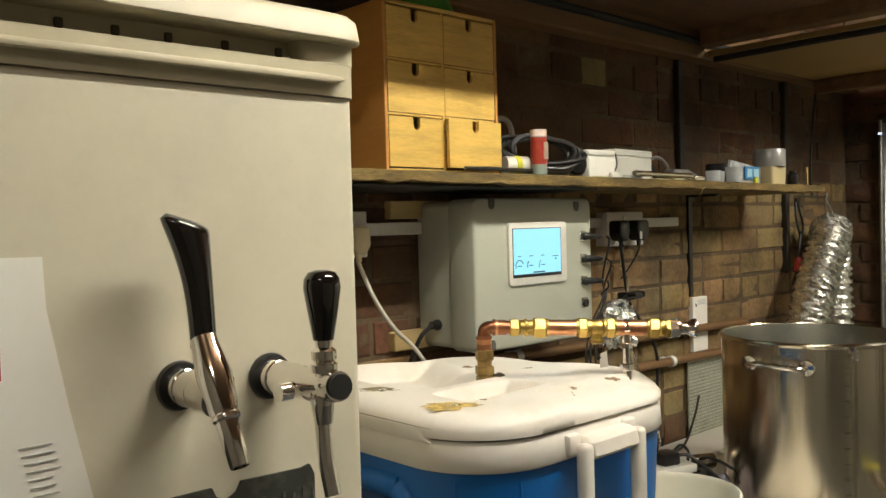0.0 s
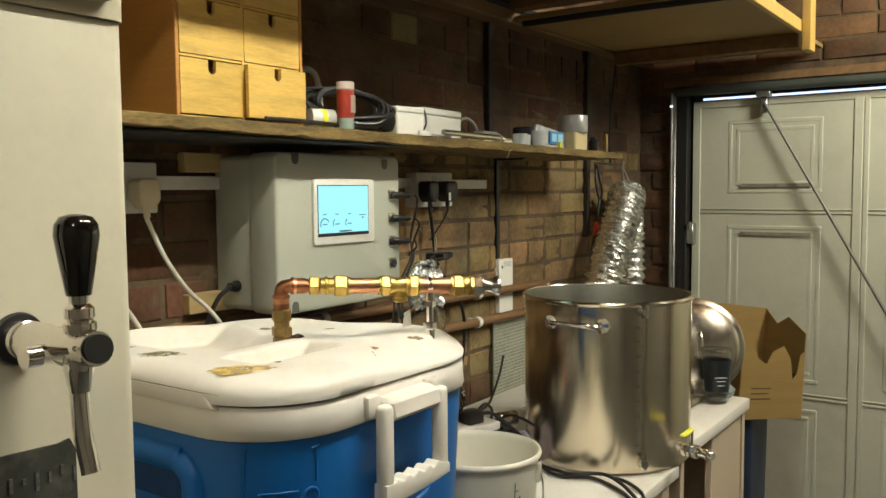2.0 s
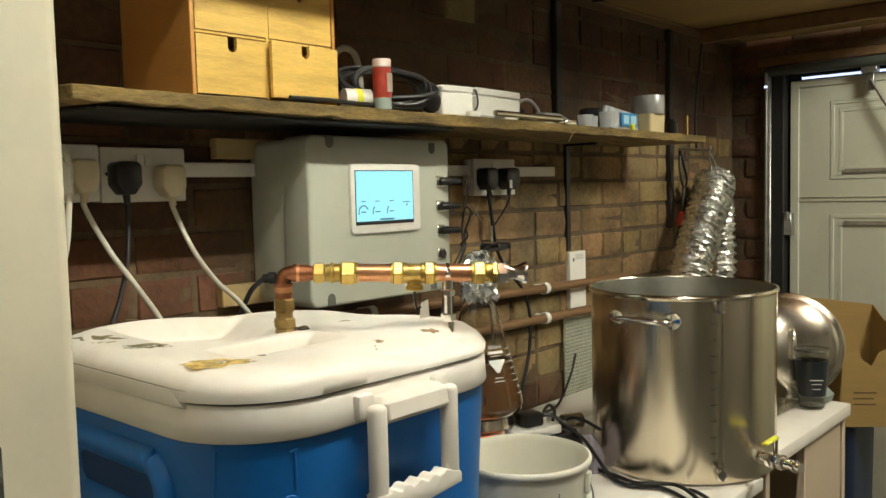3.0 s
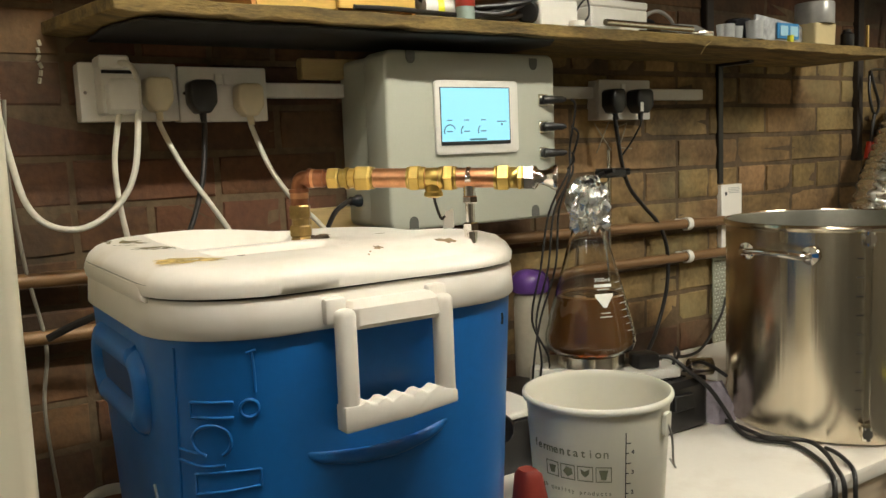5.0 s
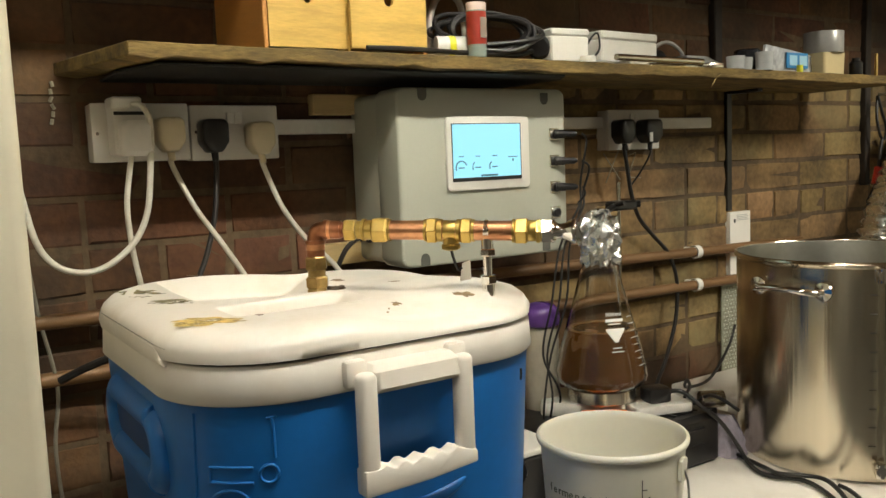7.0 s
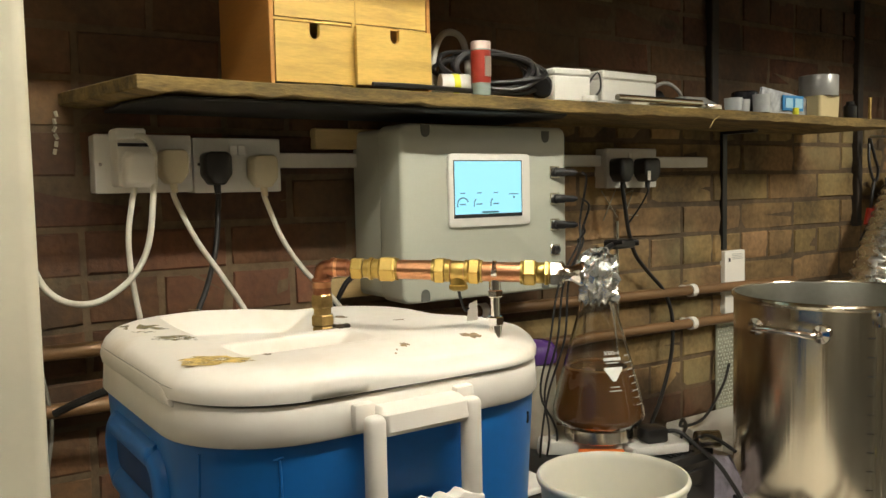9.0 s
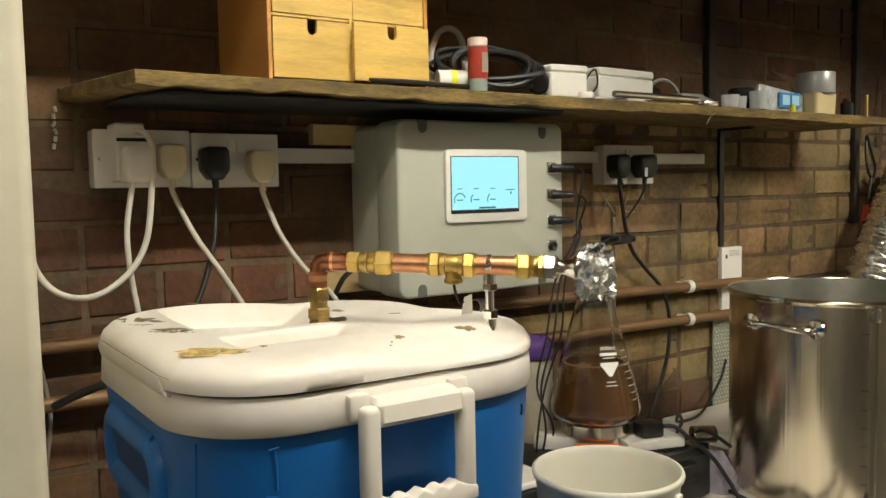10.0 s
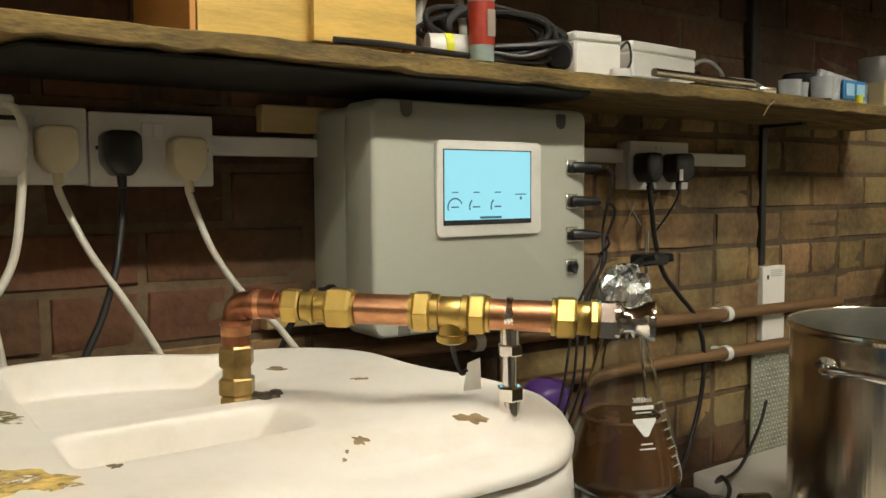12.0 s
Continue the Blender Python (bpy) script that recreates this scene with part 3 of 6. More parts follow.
def flared_handle():
    """Round at the foot, flattened and swept outward to a wide rounded crown."""
    n, bm, rings = 22, bmesh.new(), []
    for k in range(25):
        u = k / 24
        c = Vector((TX + 0.002 * math.sin(3 * u) - 0.006 * u ** 3, 0.857 + 0.022 * u - 0.004 * u * u, 1.466 + 0.105 * u))
        w, d = 0.0108 + 0.0112 * u ** 2.6, 0.0102 + 0.0040 * u ** 2
        if u > 0.93:
            q = math.sqrt(max(0.02, 1 - ((u - 0.93) / 0.0705) ** 2))
            w, d = w * (0.62 + 0.38 * q), d * (0.3 + 0.7 * q)
        rings.append([bm.verts.new(c + Vector((w * math.cos(a), d * math.sin(a), -0.35 * w * math.cos(a) * u ** 4 * 0.9))) for a in (2 * math.pi * j / n for j in range(n))])
    for a, b in zip(rings, rings[1:]):
        for k in range(n):
            bm.faces.new((a[k], a[(k + 1) % n], b[(k + 1) % n], b[k]))
    bm.faces.new(rings[0][::-1])
    bm.faces.new(rings[-1])
    bmesh.ops.recalc_face_normals(bm, faces=bm.faces[:])
    return bm


part("handle", flared_handle(), BLACK_GLOSS, tap, "glossy black flared handle", sharp=65)
tap2 = thing("beer_tap", (0.599, FY, 1.424), "chrome flow-control beer tap with a short black knob", "beer tap", "taps on the fridge")
tap_flange(0.599, 1.424, tap2)
TX = 0.590
part("body", both(turned([(0, 0), (0.0125, 0.001), (0.0135, 0.006), (0.0135, 0.02), (0.0128, 0.024), (0.0128, 0.06), (0.0145, 0.066), (0.0145, 0.082), (0, 0.082)], along((TX, 0.787, 1.430), (0.599, 0.868, 1.424)), 22),
                  turned([(0, 0), (0.0085, 0), (0.0085, 0.012), (0, 0.012)], along((TX - 0.008, 0.85, 1.42), (TX - 0.022, 0.85, 1.42)), 16)), CHROME, tap2)
part("end_cap", turned([(0, 0), (0.009, 0), (0.0105, 0.002), (0.0105, 0.004), (0, 0.004)], along((TX, 0.788, 1.430), (TX - 0.0008, 0.7825, 1.4304)), 20), DARK, tap2)
part("spout", both(turned([(0, 0), (0.009, 0), (0.0105, 0.003), (0.0105, 0.012), (0.0075, 0.028), (0, 0.028)][::1], along((TX, 0.812, 1.424), (TX + 0.001, 0.812, 1.39)), 18),
                   tube([(TX, 0.812, 1.404), (TX, 0.812, 1.388), (TX, 0.809, 1.364), (TX, 0.801, 1.337)], 0.0068, 16)), CHROME, tap2)
part("stem", turned([(0, 0), (0.008, 0), (0.008, 0.004), (0.0115, 0.006), (0.0115, 0.013), (0.0085, 0.015), (0.0105, 0.017), (0.0105, 0.024), (0.007, 0.027), (0.0085, 0.04), (0, 0.04)], along((TX, 0.808, 1.434), (TX, 0.808, 1.5)), 22), CHROME, tap2)
part("knob", turned([(0, 0), (0.0088, 0), (0.0095, 0.004), (0.0135, 0.028), (0.0158, 0.043), (0.0150, 0.051), (0.0115, 0.0565), (0.005, 0.0585), (0, 0.0588)], along((TX, 0.808, 1.467), (TX, 0.808, 1.6)), 28), BLACK_GLOSS, tap2, "glossy black knob", sharp=60)

# ---- the blue and white cool box used as a mash tun ----
cool = thing("cool_box", (1.0, 1.08, 0.90), "blue plastic cool box with a stained white lid", "cool box")
CX0, CX1, CY0, CY1, CR = 0.808, 1.2195, 0.845, 1.2765, 0.109
SEAM, RIM = 1.3185, 1.2840


def inset_ring(z, d):
    """A level ring of the box, d metres inside its widest outline."""
    return (z, CX0 + d, CX1 - d, CY0 + d, CY1 - d, CR - d)


def body_inset(z):
    return 0.003 + 0.055 * (RIM - z)


part("body", lofted([inset_ring(0.901, 0.032), inset_ring(0.912, 0.0235), inset_ring(1.10, body_inset(1.10)), inset_ring(RIM - 0.0005, 0.003)], 12), BLUE, cool, "blue plastic body with faint scuffs", sharp=50)
part("rim", lofted([inset_ring(RIM, -0.0005), inset_ring(RIM + 0.002, -0.002), inset_ring(SEAM - 0.004, 0.0), inset_ring(SEAM, 0.003), inset_ring(SEAM, 0.03), inset_ring(RIM + 0.004, 0.034)], 12), RIM_W, cool, "white upper rim", sharp=50)
part("seam", lofted([inset_ring(SEAM + 0.0002, 0.005), inset_ring(SEAM + 0.0022, 0.005), inset_ring(SEAM + 0.0022, 0.028)], 12, cap=False), DARK, cool)


def step01(a, b, v):
    u = min(1.0, max(0.0, (v - a) / (b - a)))
    return u * u * (3 - 2 * u)


def lid_height(x, y):
    """How high the lid's upper face stands over its seam: a soft-edged top with a tray, a channel, a scoop and two dents."""
    z = 0.0285
    tray = step01(0.884, 0.900, x) * (1 - step01(0.985 + 0.30 * (y - 1.04), 1.045 + 0.30 * (y - 1.04), x)) * step01(1.030, 1.046, y) * (1 - step01(1.232, 1.248, y))
    slot = step01(0.884, 0.902, x) * (1 - step01(1.000, 1.036, x)) * step01(0.940, 0.956, y) * (1 - step01(1.002, 1.014, y))
    z -= 0.030 * tray + 0.032 * slot
    z -= 0.0155 * step01(0.935, 1.060, x) * (1 - step01(0.860, 0.925, y)) * (1 - 0.35 * step01(1.11, 1.20, x))
    z += 0.004 * (1 - step01(0.93, 1.02, x)) * step01(1.15, 1.24, y) - 0.0085 * step01(0.99, 1.10, x) * step01(0.97, 1.13, y)
    z -= 0.006 * math.exp(-((x - 1.115) / 0.040) ** 2 - ((y - 1.00) / 0.035) ** 2)
    z -= 0.006 * math.exp(-((x - 1.075) / 0.05) ** 2 - ((y - 1.14) / 0.025) ** 2)
    return z


def lid_mesh():
    """A ring-wise edge round a fine square grid of heights."""
    bm = bmesh.new()
    cx, cy = (CX0 + CX1) / 2, (CY0 + CY1) / 2
    hx, hy = (CX1 - CX0) / 2, (CY1 - CY0) / 2
    base = rounded(CX0, CX1, CY0, CY1, CR, 22)
    dense = []
    for a, b in zip(base, base[1:] + base[:1]):
        n = max(1, round(math.hypot(b[0] - a[0], b[1] - a[1]) / 0.004))
        dense += [(a[0] + (b[0] - a[0]) * k / n, a[1] + (b[1] - a[1]) * k / n) for k in range(n)]

    def spot(x, y, s, z):
        return bm.verts.new((cx + (x - cx) * (1 - s / hx), cy + (y - cy) * (1 - s / hy), z))

    rings = [[spot(x, y, 0.003, SEAM + 0.0016) for x, y in dense]]
    for lift, inset in ((0.03, -0.001), (0.35, -0.0015), (0.62, 0.002), (0.84, 0.009), (0.96, 0.020), (1.0, 0.032)):
        rings.append([spot(x, y, inset, SEAM + 0.002 + lift * lid_height(x, y)) for x, y in dense])
    loops = 92
    for k in range(1, loops):
        s = 1 - k / loops
        ring = []
        for x, y in dense:
            px, py = cx + (x - cx) * (1 - 0.032 / hx) * s, cy + (y - cy) * (1 - 0.032 / hy) * s
            ring.append(bm.verts.new((px, py, SEAM + 0.002 + lid_height(px, py))))
        rings.append(ring)
    for a, b in zip(rings, rings[1:]):
        for k in range(len(a)):
            j = (k + 1) % len(a)
            bm.faces.new((a[k], a[j], b[j], b[k]))
    bm.faces.new(rings[-1])
    bmesh.ops.recalc_face_normals(bm, faces=bm.faces[:])
    return bm


lid = part("lid", lid_mesh(), LID_W, cool, "off-white moulded lid with brown marks", sharp=70)


def lip_band(z0, z1, out, deep):
    """A band round the west side and the corners of the rim, tapering into it at both ends."""
    ring = [p for p in rounded(CX0, CX1, CY0, CY1, CR, 24) if p[0] < CX0 + CR and 0.925 < p[1] < 1.235]
    ring.sort(key=lambda p: -p[1])
    dense = [ring[0]]
    for a, b in zip(ring, ring[1:]):
        n = max(1, round((a[1] - b[1]) / 0.01))
        dense += [(a[0] + (b[0] - a[0]) * k / n, a[1] + (b[1] - a[1]) * k / n) for k in range(1, n + 1)]
    cx, cy = (CX0 + CX1) / 2, (CY0 + CY1) / 2
    bm, rows = bmesh.new(), []
    for i, (x, y) in enumerate(dense):
        d = Vector((x - cx, y - cy, 0)).normalized()
        top = z0 + (z1 - z0) * step01(0, 4, min(i, len(dense) - 1 - i) + 0.6)
        rows.append([bm.verts.new(Vector((x, y, z)) + d * o) for o, z in ((-deep, z0), (out * 0.4, z0), (out, (z0 + top) / 2), (out * 0.5, top - 0.001), (-deep, top))])
    for a, b in zip(rows, rows[1:]):
        for k in range(5):
            bm.faces.new((a[k], a[(k + 1) % 5], b[(k + 1) % 5], b[k]))
    bm.faces.new(rows[0])
    bm.faces.new(rows[-1][::-1])
    bmesh.ops.recalc_face_normals(bm, faces=bm.faces[:])
    return bm


part("rim_lip", lip_band(SEAM - 0.003, SEAM + 0.0135, 0.0035, 0.010), RIM_W, cool, sharp=60)
part("lip_gap", lip_band(SEAM + 0.0135, SEAM + 0.0152, 0.0012, 0.010), DARK, cool)
part("rear_hinge", bx(0.9, 1.1, CY1 - 0.004, CY1 + 0.008, 1.30, 1.335, 0.003), RIM_W, cool)


def blotch(name, x, y, rx, ry, material, seed, turn=-36):
    """A thin ragged patch lying on the lid, long way turned by so many degrees."""
    rng = random.Random(seed)
    bm = bmesh.new()
    n, rings = 28, []
    waves = [(k, rng.uniform(0, 6.28), rng.uniform(0.06, 0.20)) for k in (2, 3, 5, 7)]
    c, sn = math.cos(radians(turn)), math.sin(radians(turn))
    for f in (0.33, 0.66, 1.0):
        ring = []
        for k in range(n):
            a = 2 * math.pi * k / n
            r = f * (1 + sum(h * math.cos(w * a + p) for w, p, h in waves) * f)
            u, v = rx * r * math.cos(a), ry * r * math.sin(a)
            px, py = x + u * c - v * sn, y + u * sn + v * c
            ring.append(bm.verts.new((px, py, SEAM + 0.0026 - 0.0004 * f + lid_height(px, py))))
        rings.append(ring)
    bm.faces.new(rings[0])
    for a, b in zip(rings, rings[1:]):
        for k in range(n):
            bm.faces.new((a[k], a[(k + 1) % n], b[(k + 1) % n], b[k]))
    bmesh.ops.recalc_face_normals(bm, faces=bm.faces[:])
    part(name, bm, material, lid, sharp=80)


for k, (sx, sy, ra, rb) in enumerate(((0.853, 0.940, 0.030, 0.020), (0.869, 0.929, 0.018, 0.012), (0.842, 0.956, 0.012, 0.010))):
    blotch("glue_stain", sx, sy, ra, rb, STAIN, 30 + k)
for k, (sx, sy, ra, rb) in enumerate(((0.862, 1.088, 0.026, 0.013), (0.868, 1.072, 0.014, 0.008))):
    blotch("bare_patch", sx, sy, ra, rb, MOSS, 40 + k)
for k, (sx, sy, ra, rb) in enumerate(((0.848, 1.185, 0.022, 0.012), (0.862, 1.165, 0.014, 0.008), (0.845, 1.15, 0.012, 0.006))):
    blotch("green_grime", sx, sy, ra, rb, MOSS, 50 + k)
for sx, sy, ra, rb, sd in ((1.040, 0.906, 0.0050, 0.0045, 5), (1.124, 0.906, 0.011, 0.006, 6), (1.1286, 1.063, 0.008, 0.005, 7), (1.100, 1.163, 0.009, 0.005, 9), (1.020, 0.889, 0.0015, 0.002, 11), (1.026, 0.897, 0.0012, 0.002, 12), (0.94, 1.262, 0.008, 0.004, 13), (0.905, 0.935, 0.004, 0.004, 14)):
    blotch("brown_spot", sx, sy, ra, rb, SPOT, sd)

# front lifting handle: a white hanging frame with a finger-shaped grip
handle = part("front_handle", bx(0.949, 0.968, 0.8170, 0.8340, 1.192, 1.304, 0.0065, 3), RIM_W, cool, "white swing handle")
part("side_bar", bx(1.054, 1.073, 0.8170, 0.8340, 1.197, 1.305, 0.0065, 3), RIM_W, handle)
part("bridge", lofted([(1.284, 0.966, 1.058, 0.8200, 0.8455, 0.004), (1.288, 0.966, 1.058, 0.8170, 0.8455, 0.005), (1.303, 0.966, 1.058, 0.8200, 0.8455, 0.005), (1.308, 0.97, 1.055, 0.8280, 0.8455, 0.004)], 3), RIM_W, handle)
grip = [(0.9495, 1.191), (1.02, 1.193), (1.0725, 1.198), (1.0725, 1.210)]
for k in range(17):
    u = k / 16
    grip.append((1.054 - 0.088 * u, 1.2155 + 0.0028 * math.sin(u * 4.5 * 2 * math.pi)))
grip.append((0.9495, 1.216))
part("grip", slab(grip, -0.010, 0.009, pose(0, 0.825, 0, 90), 0.002), RIM_W, handle)
part("handle_stop", tube([(0.915, 0.862, 1.176), (0.945, 0.858, 1.160), (1.01, 0.857, 1.152), (1.065, 0.858, 1.160), (1.098, 0.862, 1.178)], 0.01, 18, 6, lambda u: 0.002 + 0.0062 * math.sin(math.pi * u) ** 0.6), BLUE, cool, sharp=80)
for hx in (0.956, 1.066):
    part("pivot", bx(hx - 0.011, hx + 0.011, 0.836, 0.850, RIM + 0.003, RIM + 0.029, 0.004, 2), RIM_W, cool)
HX = CX0 + 0.010
frame_path = [(HX + 0.02 * (1.25 - z), y, z) for y, z in rounded(0.972, 1.160, 1.190, 1.252, 0.028, 5)]
part("side_handle", tube(frame_path + frame_path[:1], 0.0165, 16, 3), BLUE, cool, "blue moulded side grip", sharp=80)
# Darker copy of the body blue paints shade into the grip recess
part("side_recess", lofted([(1.188, CX0 + 0.005, CX0 + 0.03, 0.985, 1.150, 0.006), (1.252, CX0 + 0.001, CX0 + 0.03, 0.985, 1.150, 0.006)], 3), mat("cooler_blue_shaded", (0.004, 0.05, 0.19), 0.5), cool)


def on_body(x, z):
    """A place on the front of the body or on its rounded south-west corner."""
    d = body_inset(z)
    cx, r = CX0 + CR, CR - d
    y = CY0 + CR - math.sqrt(max(0.0, r * r - min(0.0, x - cx) ** 2))
    return (x, y - 0.0004, z)


def ridge(name, pts, r=0.0016):
    part(name, tube([on_body(x, z) for x, z in pts], r, 6, 4), BLUE, cool, sharp=80)


for marks in ([(0.8795, 1.273), (0.8810, 1.255), (0.8815, 1.235)], [(0.8755, 1.2715), (0.8835, 1.2735)],
              [(0.834, 1.2265), (0.849, 1.227), (0.8640, 1.227)], [(0.834, 1.2125), (0.849, 1.2125), (0.864, 1.2125)], [(0.834, 1.2265), (0.8338, 1.219), (0.834, 1.2125)],
              [(0.8265, 1.181), (0.832, 1.179), (0.842, 1.178)], [(0.8262, 1.170), (0.840, 1.166), (0.856, 1.168)],
              [(0.8355, 1.158), (0.855, 1.161), (0.8835, 1.1625)], [(0.8355, 1.138), (0.855, 1.1425), (0.8835, 1.147)], [(0.8355, 1.158), (0.8355, 1.148), (0.8355, 1.138)], [(0.8835, 1.1625), (0.8835, 1.155), (0.8835, 1.147)],
              [(0.8355, 1.118), (0.855, 1.121), (0.8835, 1.124)], [(0.8355, 1.100), (0.855, 1.103), (0.8835, 1.106)],
              [(0.825, 1.276), (0.8255, 1.20), (0.8265, 1.12), (0.8275, 1.05)]):
    ridge("embossed_mark", marks)
for ex, ez, er, a0, a1 in ((0.8765, 1.2203, 0.0082, 0, 360), (0.8475, 1.1905, 0.0150, -60, 250)):
    ridge("embossed_ring", [(ex + er * 0.9 * math.cos(radians(a)), ez + er * math.sin(radians(a))) for a in (a0 + (a1 - a0) * k / 14 for k in range(15))])
part("paint_chip", tube([on_body(1.153, 1.270), on_body(1.1535, 1.264), on_body(1.153, 1.258)], 0.0012, 6), DARK, cool)
part("scuff", tube([(CX0 + 0.0115, 0.985, 1.125), (CX0 + 0.0120, 0.978, 1.105), (CX0 + 0.0128, 0.982, 1.085), (CX0 + 0.0135, 0.972, 1.06)], 0.0022, 5), mat("chalky_scuff", (0.35, 0.40, 0.45), 0.8, spread=0.6, scale=90), cool)

# ---- copper and brass pipe rig standing on the lid ----
rig = thing("sparge_pipe", (1.1, 0.95, 1.345), "copper pipe with brass and steel fittings across the cool box lid", "pipe")
A, B = Vector((1.016, 1.042, 1.4175)), Vector((1.236, 0.832, 1.4085))
D = (B - A).normalized()
L = (B - A).length


def on(s, z=0.0):
    return A + D * s + Vector((0, 0, z))


def hexnut(p, q, r, n=6):
    d = (Vector(q) - Vector(p)).length
    return turned([(0, 0), (r * 0.88, 0), (r, d * 0.12), (r, d * 0.88), (r * 0.88, d), (0, d)], along(p, q), n)


def ring(s0, s1, r, material, name="fitting", nut=False, label=""):
    d = s1 - s0
    bm = hexnut(on(s0), on(s1), r) if nut else turned([(0, 0), (r * 0.94, 0), (r, d * 0.1), (r, d * 0.9), (r * 0.94, d), (0, d)], along(on(s0), on(s1)), 24)
    part(name, bm, material, rig, label, sharp=25 if nut else 38)


part("elbow_sleeve", both(turned([(0, 0), (0.0112, 0), (0.0116, 0.002), (0.0112, 0.004), (0.0104, 0.0045), (0.0104, 0.019), (0, 0.019)], along(on(0.012), on(0.06)), 22),
                          turned([(0, 0), (0.0112, 0), (0.0116, 0.002), (0.0112, 0.004), (0.0104, 0.0045), (0.0104, 0.020), (0, 0.020)], along(A + Vector((0, 0, -0.012)), A + Vector((0, 0, -0.06))), 22)), COPPER_OLD, rig)
part("elbow", tube([A + Vector((0, 0, -0.034)), A + Vector((0, 0, -0.016)), A + Vector((0.001, -0.001, -0.005)), on(0.006, -0.0008), on(0.016), on(0.034)], 0.0092, 16, 5), COPPER_OLD, rig, "browned copper elbow")
part("elbow_collar", both(turned([(0, 0), (0.0105, 0), (0.0108, 0.004), (0.0105, 0.008), (0, 0.008)], along(on(0.012), on(0.03)), 20),
                          turned([(0, 0), (0.0105, 0), (0.0108, 0.004), (0.0105, 0.007), (0, 0.007)], along(A + Vector((0, 0, -0.016)), A + Vector((0, 0, -0.03))), 20)), COPPER, rig)
for z0, z1, r, nut in ((-0.046, -0.030, 0.0130, True), (-0.054, -0.046, 0.0100, False), (-0.066, -0.053, 0.0135, True), (-0.084, -0.066, 0.0125, True)):
    p, q = A + Vector((0, 0, z0)), A + Vector((0, 0, z1))
    part("foot_nut" if nut else "thread", hexnut(p, q, r) if nut else rod(p, q, r, 20), BRASS_OLD, rig, "tarnished brass fitting", sharp=25)
rng = random.Random(2)
BURNT = mat("burnt_brown_sealant", (0.055, 0.036, 0.018), 0.6, spread=0.8, scale=90, bump=0.003)
for _ in range(11):
    lump = Matrix.Translation(A + Vector((0.010 + rng.uniform(0, 0.020), rng.uniform(-0.014, 0.002), -0.075 + rng.uniform(-0.003, 0.005))))
    part("sealant", turned([(0, -0.005), (0.006, -0.003), (0.0075, 0.001), (0.004, 0.006), (0, 0.007)], lump, 8), BURNT, rig, "lumpy brown sealant")
ring(0.036, 0.049, 0.0128, BRASS, "nut", True)
ring(0.050, 0.056, 0.0105, BRASS)
ring(0.056, 0.060, 0.0125, BRASS)
ring(0.060, 0.068, 0.0110, BRASS)
ring(0.068, 0.086, 0.0150, BRASS, "nut", True)
ring(0.086, 0.089, 0.0125, BRASS)
part("copper_run", rod(on(0.085), on(0.232), 0.0108, 24), COPPER, rig, "bright copper pipe")
part("copper_stub", rod(on(0.028), on(0.04), 0.0085, 20), COPPER_OLD, rig)
ring(0.127, 0.130, 0.0125, BRASS)
ring(0.130, 0.142, 0.0150, BRASS, "nut", True)
ring(0.142, 0.148, 0.0125, BRASS)
ring(0.148, 0.163, 0.0112, BRASS, "tee_body")
ring(0.163, 0.168, 0.0125, BRASS)
ring(0.168, 0.180, 0.0150, BRASS, "nut", True)
ring(0.180, 0.183, 0.0125, BRASS)
part("tee_branch", turned([(0, 0), (0.009, 0), (0.009, 0.015), (0.0105, 0.016), (0.0105, 0.02), (0.006, 0.022), (0, 0.022)], along(on(0.156), on(0.156, -0.03)), 18), BRASS, rig)
ring(0.224, 0.227, 0.0130, BRASS)
ring(0.227, 0.241, 0.0150, BRASS, "nut", True)
ring(0.241, 0.250, 0.0115, BRASS)
ring(0.250, 0.255, 0.0140, BRASS, "nut", True)
ring(0.255, 0.268, 0.0135, CHROME, "steel_nut", True, "bright steel nut")
part("barb", turned([(0, 0), (0.0128, 0), (0.0128, 0.003), (0.0085, 0.006), (0.0078, 0.010), (0.0092, 0.015), (0.0125, 0.021), (0.0135, 0.023), (0.0135, 0.026), (0.0105, 0.026), (0.0075, 0.020), (0, 0.018)], along(on(0.266), on(0.31)), 26), CHROME, rig, "steel hose tail")
F = on(0.196)
FB = Vector((F.x, F.y, 0))
for z0, z1, r, nut in ((1.340, 1.353, 0.0072, False), (1.353, 1.363, 0.0092, True), (1.363, 1.384, 0.0050, False), (1.384, 1.392, 0.0088, True), (1.392, 1.404, 0.0066, False)):
    p, q = FB + Vector((0, 0, z0)), FB + Vector((0, 0, z1))
    part("support_nut" if nut else "support", hexnut(p, q, r) if nut else rod(p, q, r, 18), CHROME, rig, "steel support post", sharp=25)
part("wire_tie", both(*[tube([on(0.193 + 0.003 * k) + Vector((0, 0, -0.012)), on(0.194 + 0.002 * k) + 0.0105 * Vector((D.y, -D.x, 0)), on(0.195 + 0.001 * k) + Vector((0, 0, 0.0108)), on(0.195 + 0.001 * k) - 0.0105 * Vector((D.y, -D.x, 0)), on(0.193 + 0.003 * k) + Vector((0, 0, -0.012))], 0.0016, 6) for k in range(3)]), CHROME, rig, "twisted wire tie")
probe = thing("probe_lead", (1.13, 0.94, 1.39), "black probe lead with a white tag hanging from the pipe", "probe lead")
part("lead", tube([on(0.156, -0.020), on(0.160, -0.030) + Vector((0.004, 0.01, 0)), on(0.166, -0.046) + Vector((0.01, 0.02, 0)), on(0.169, -0.044) + Vector((0.012, 0.019, 0))], 0.0018, 6), RUBBER, probe)
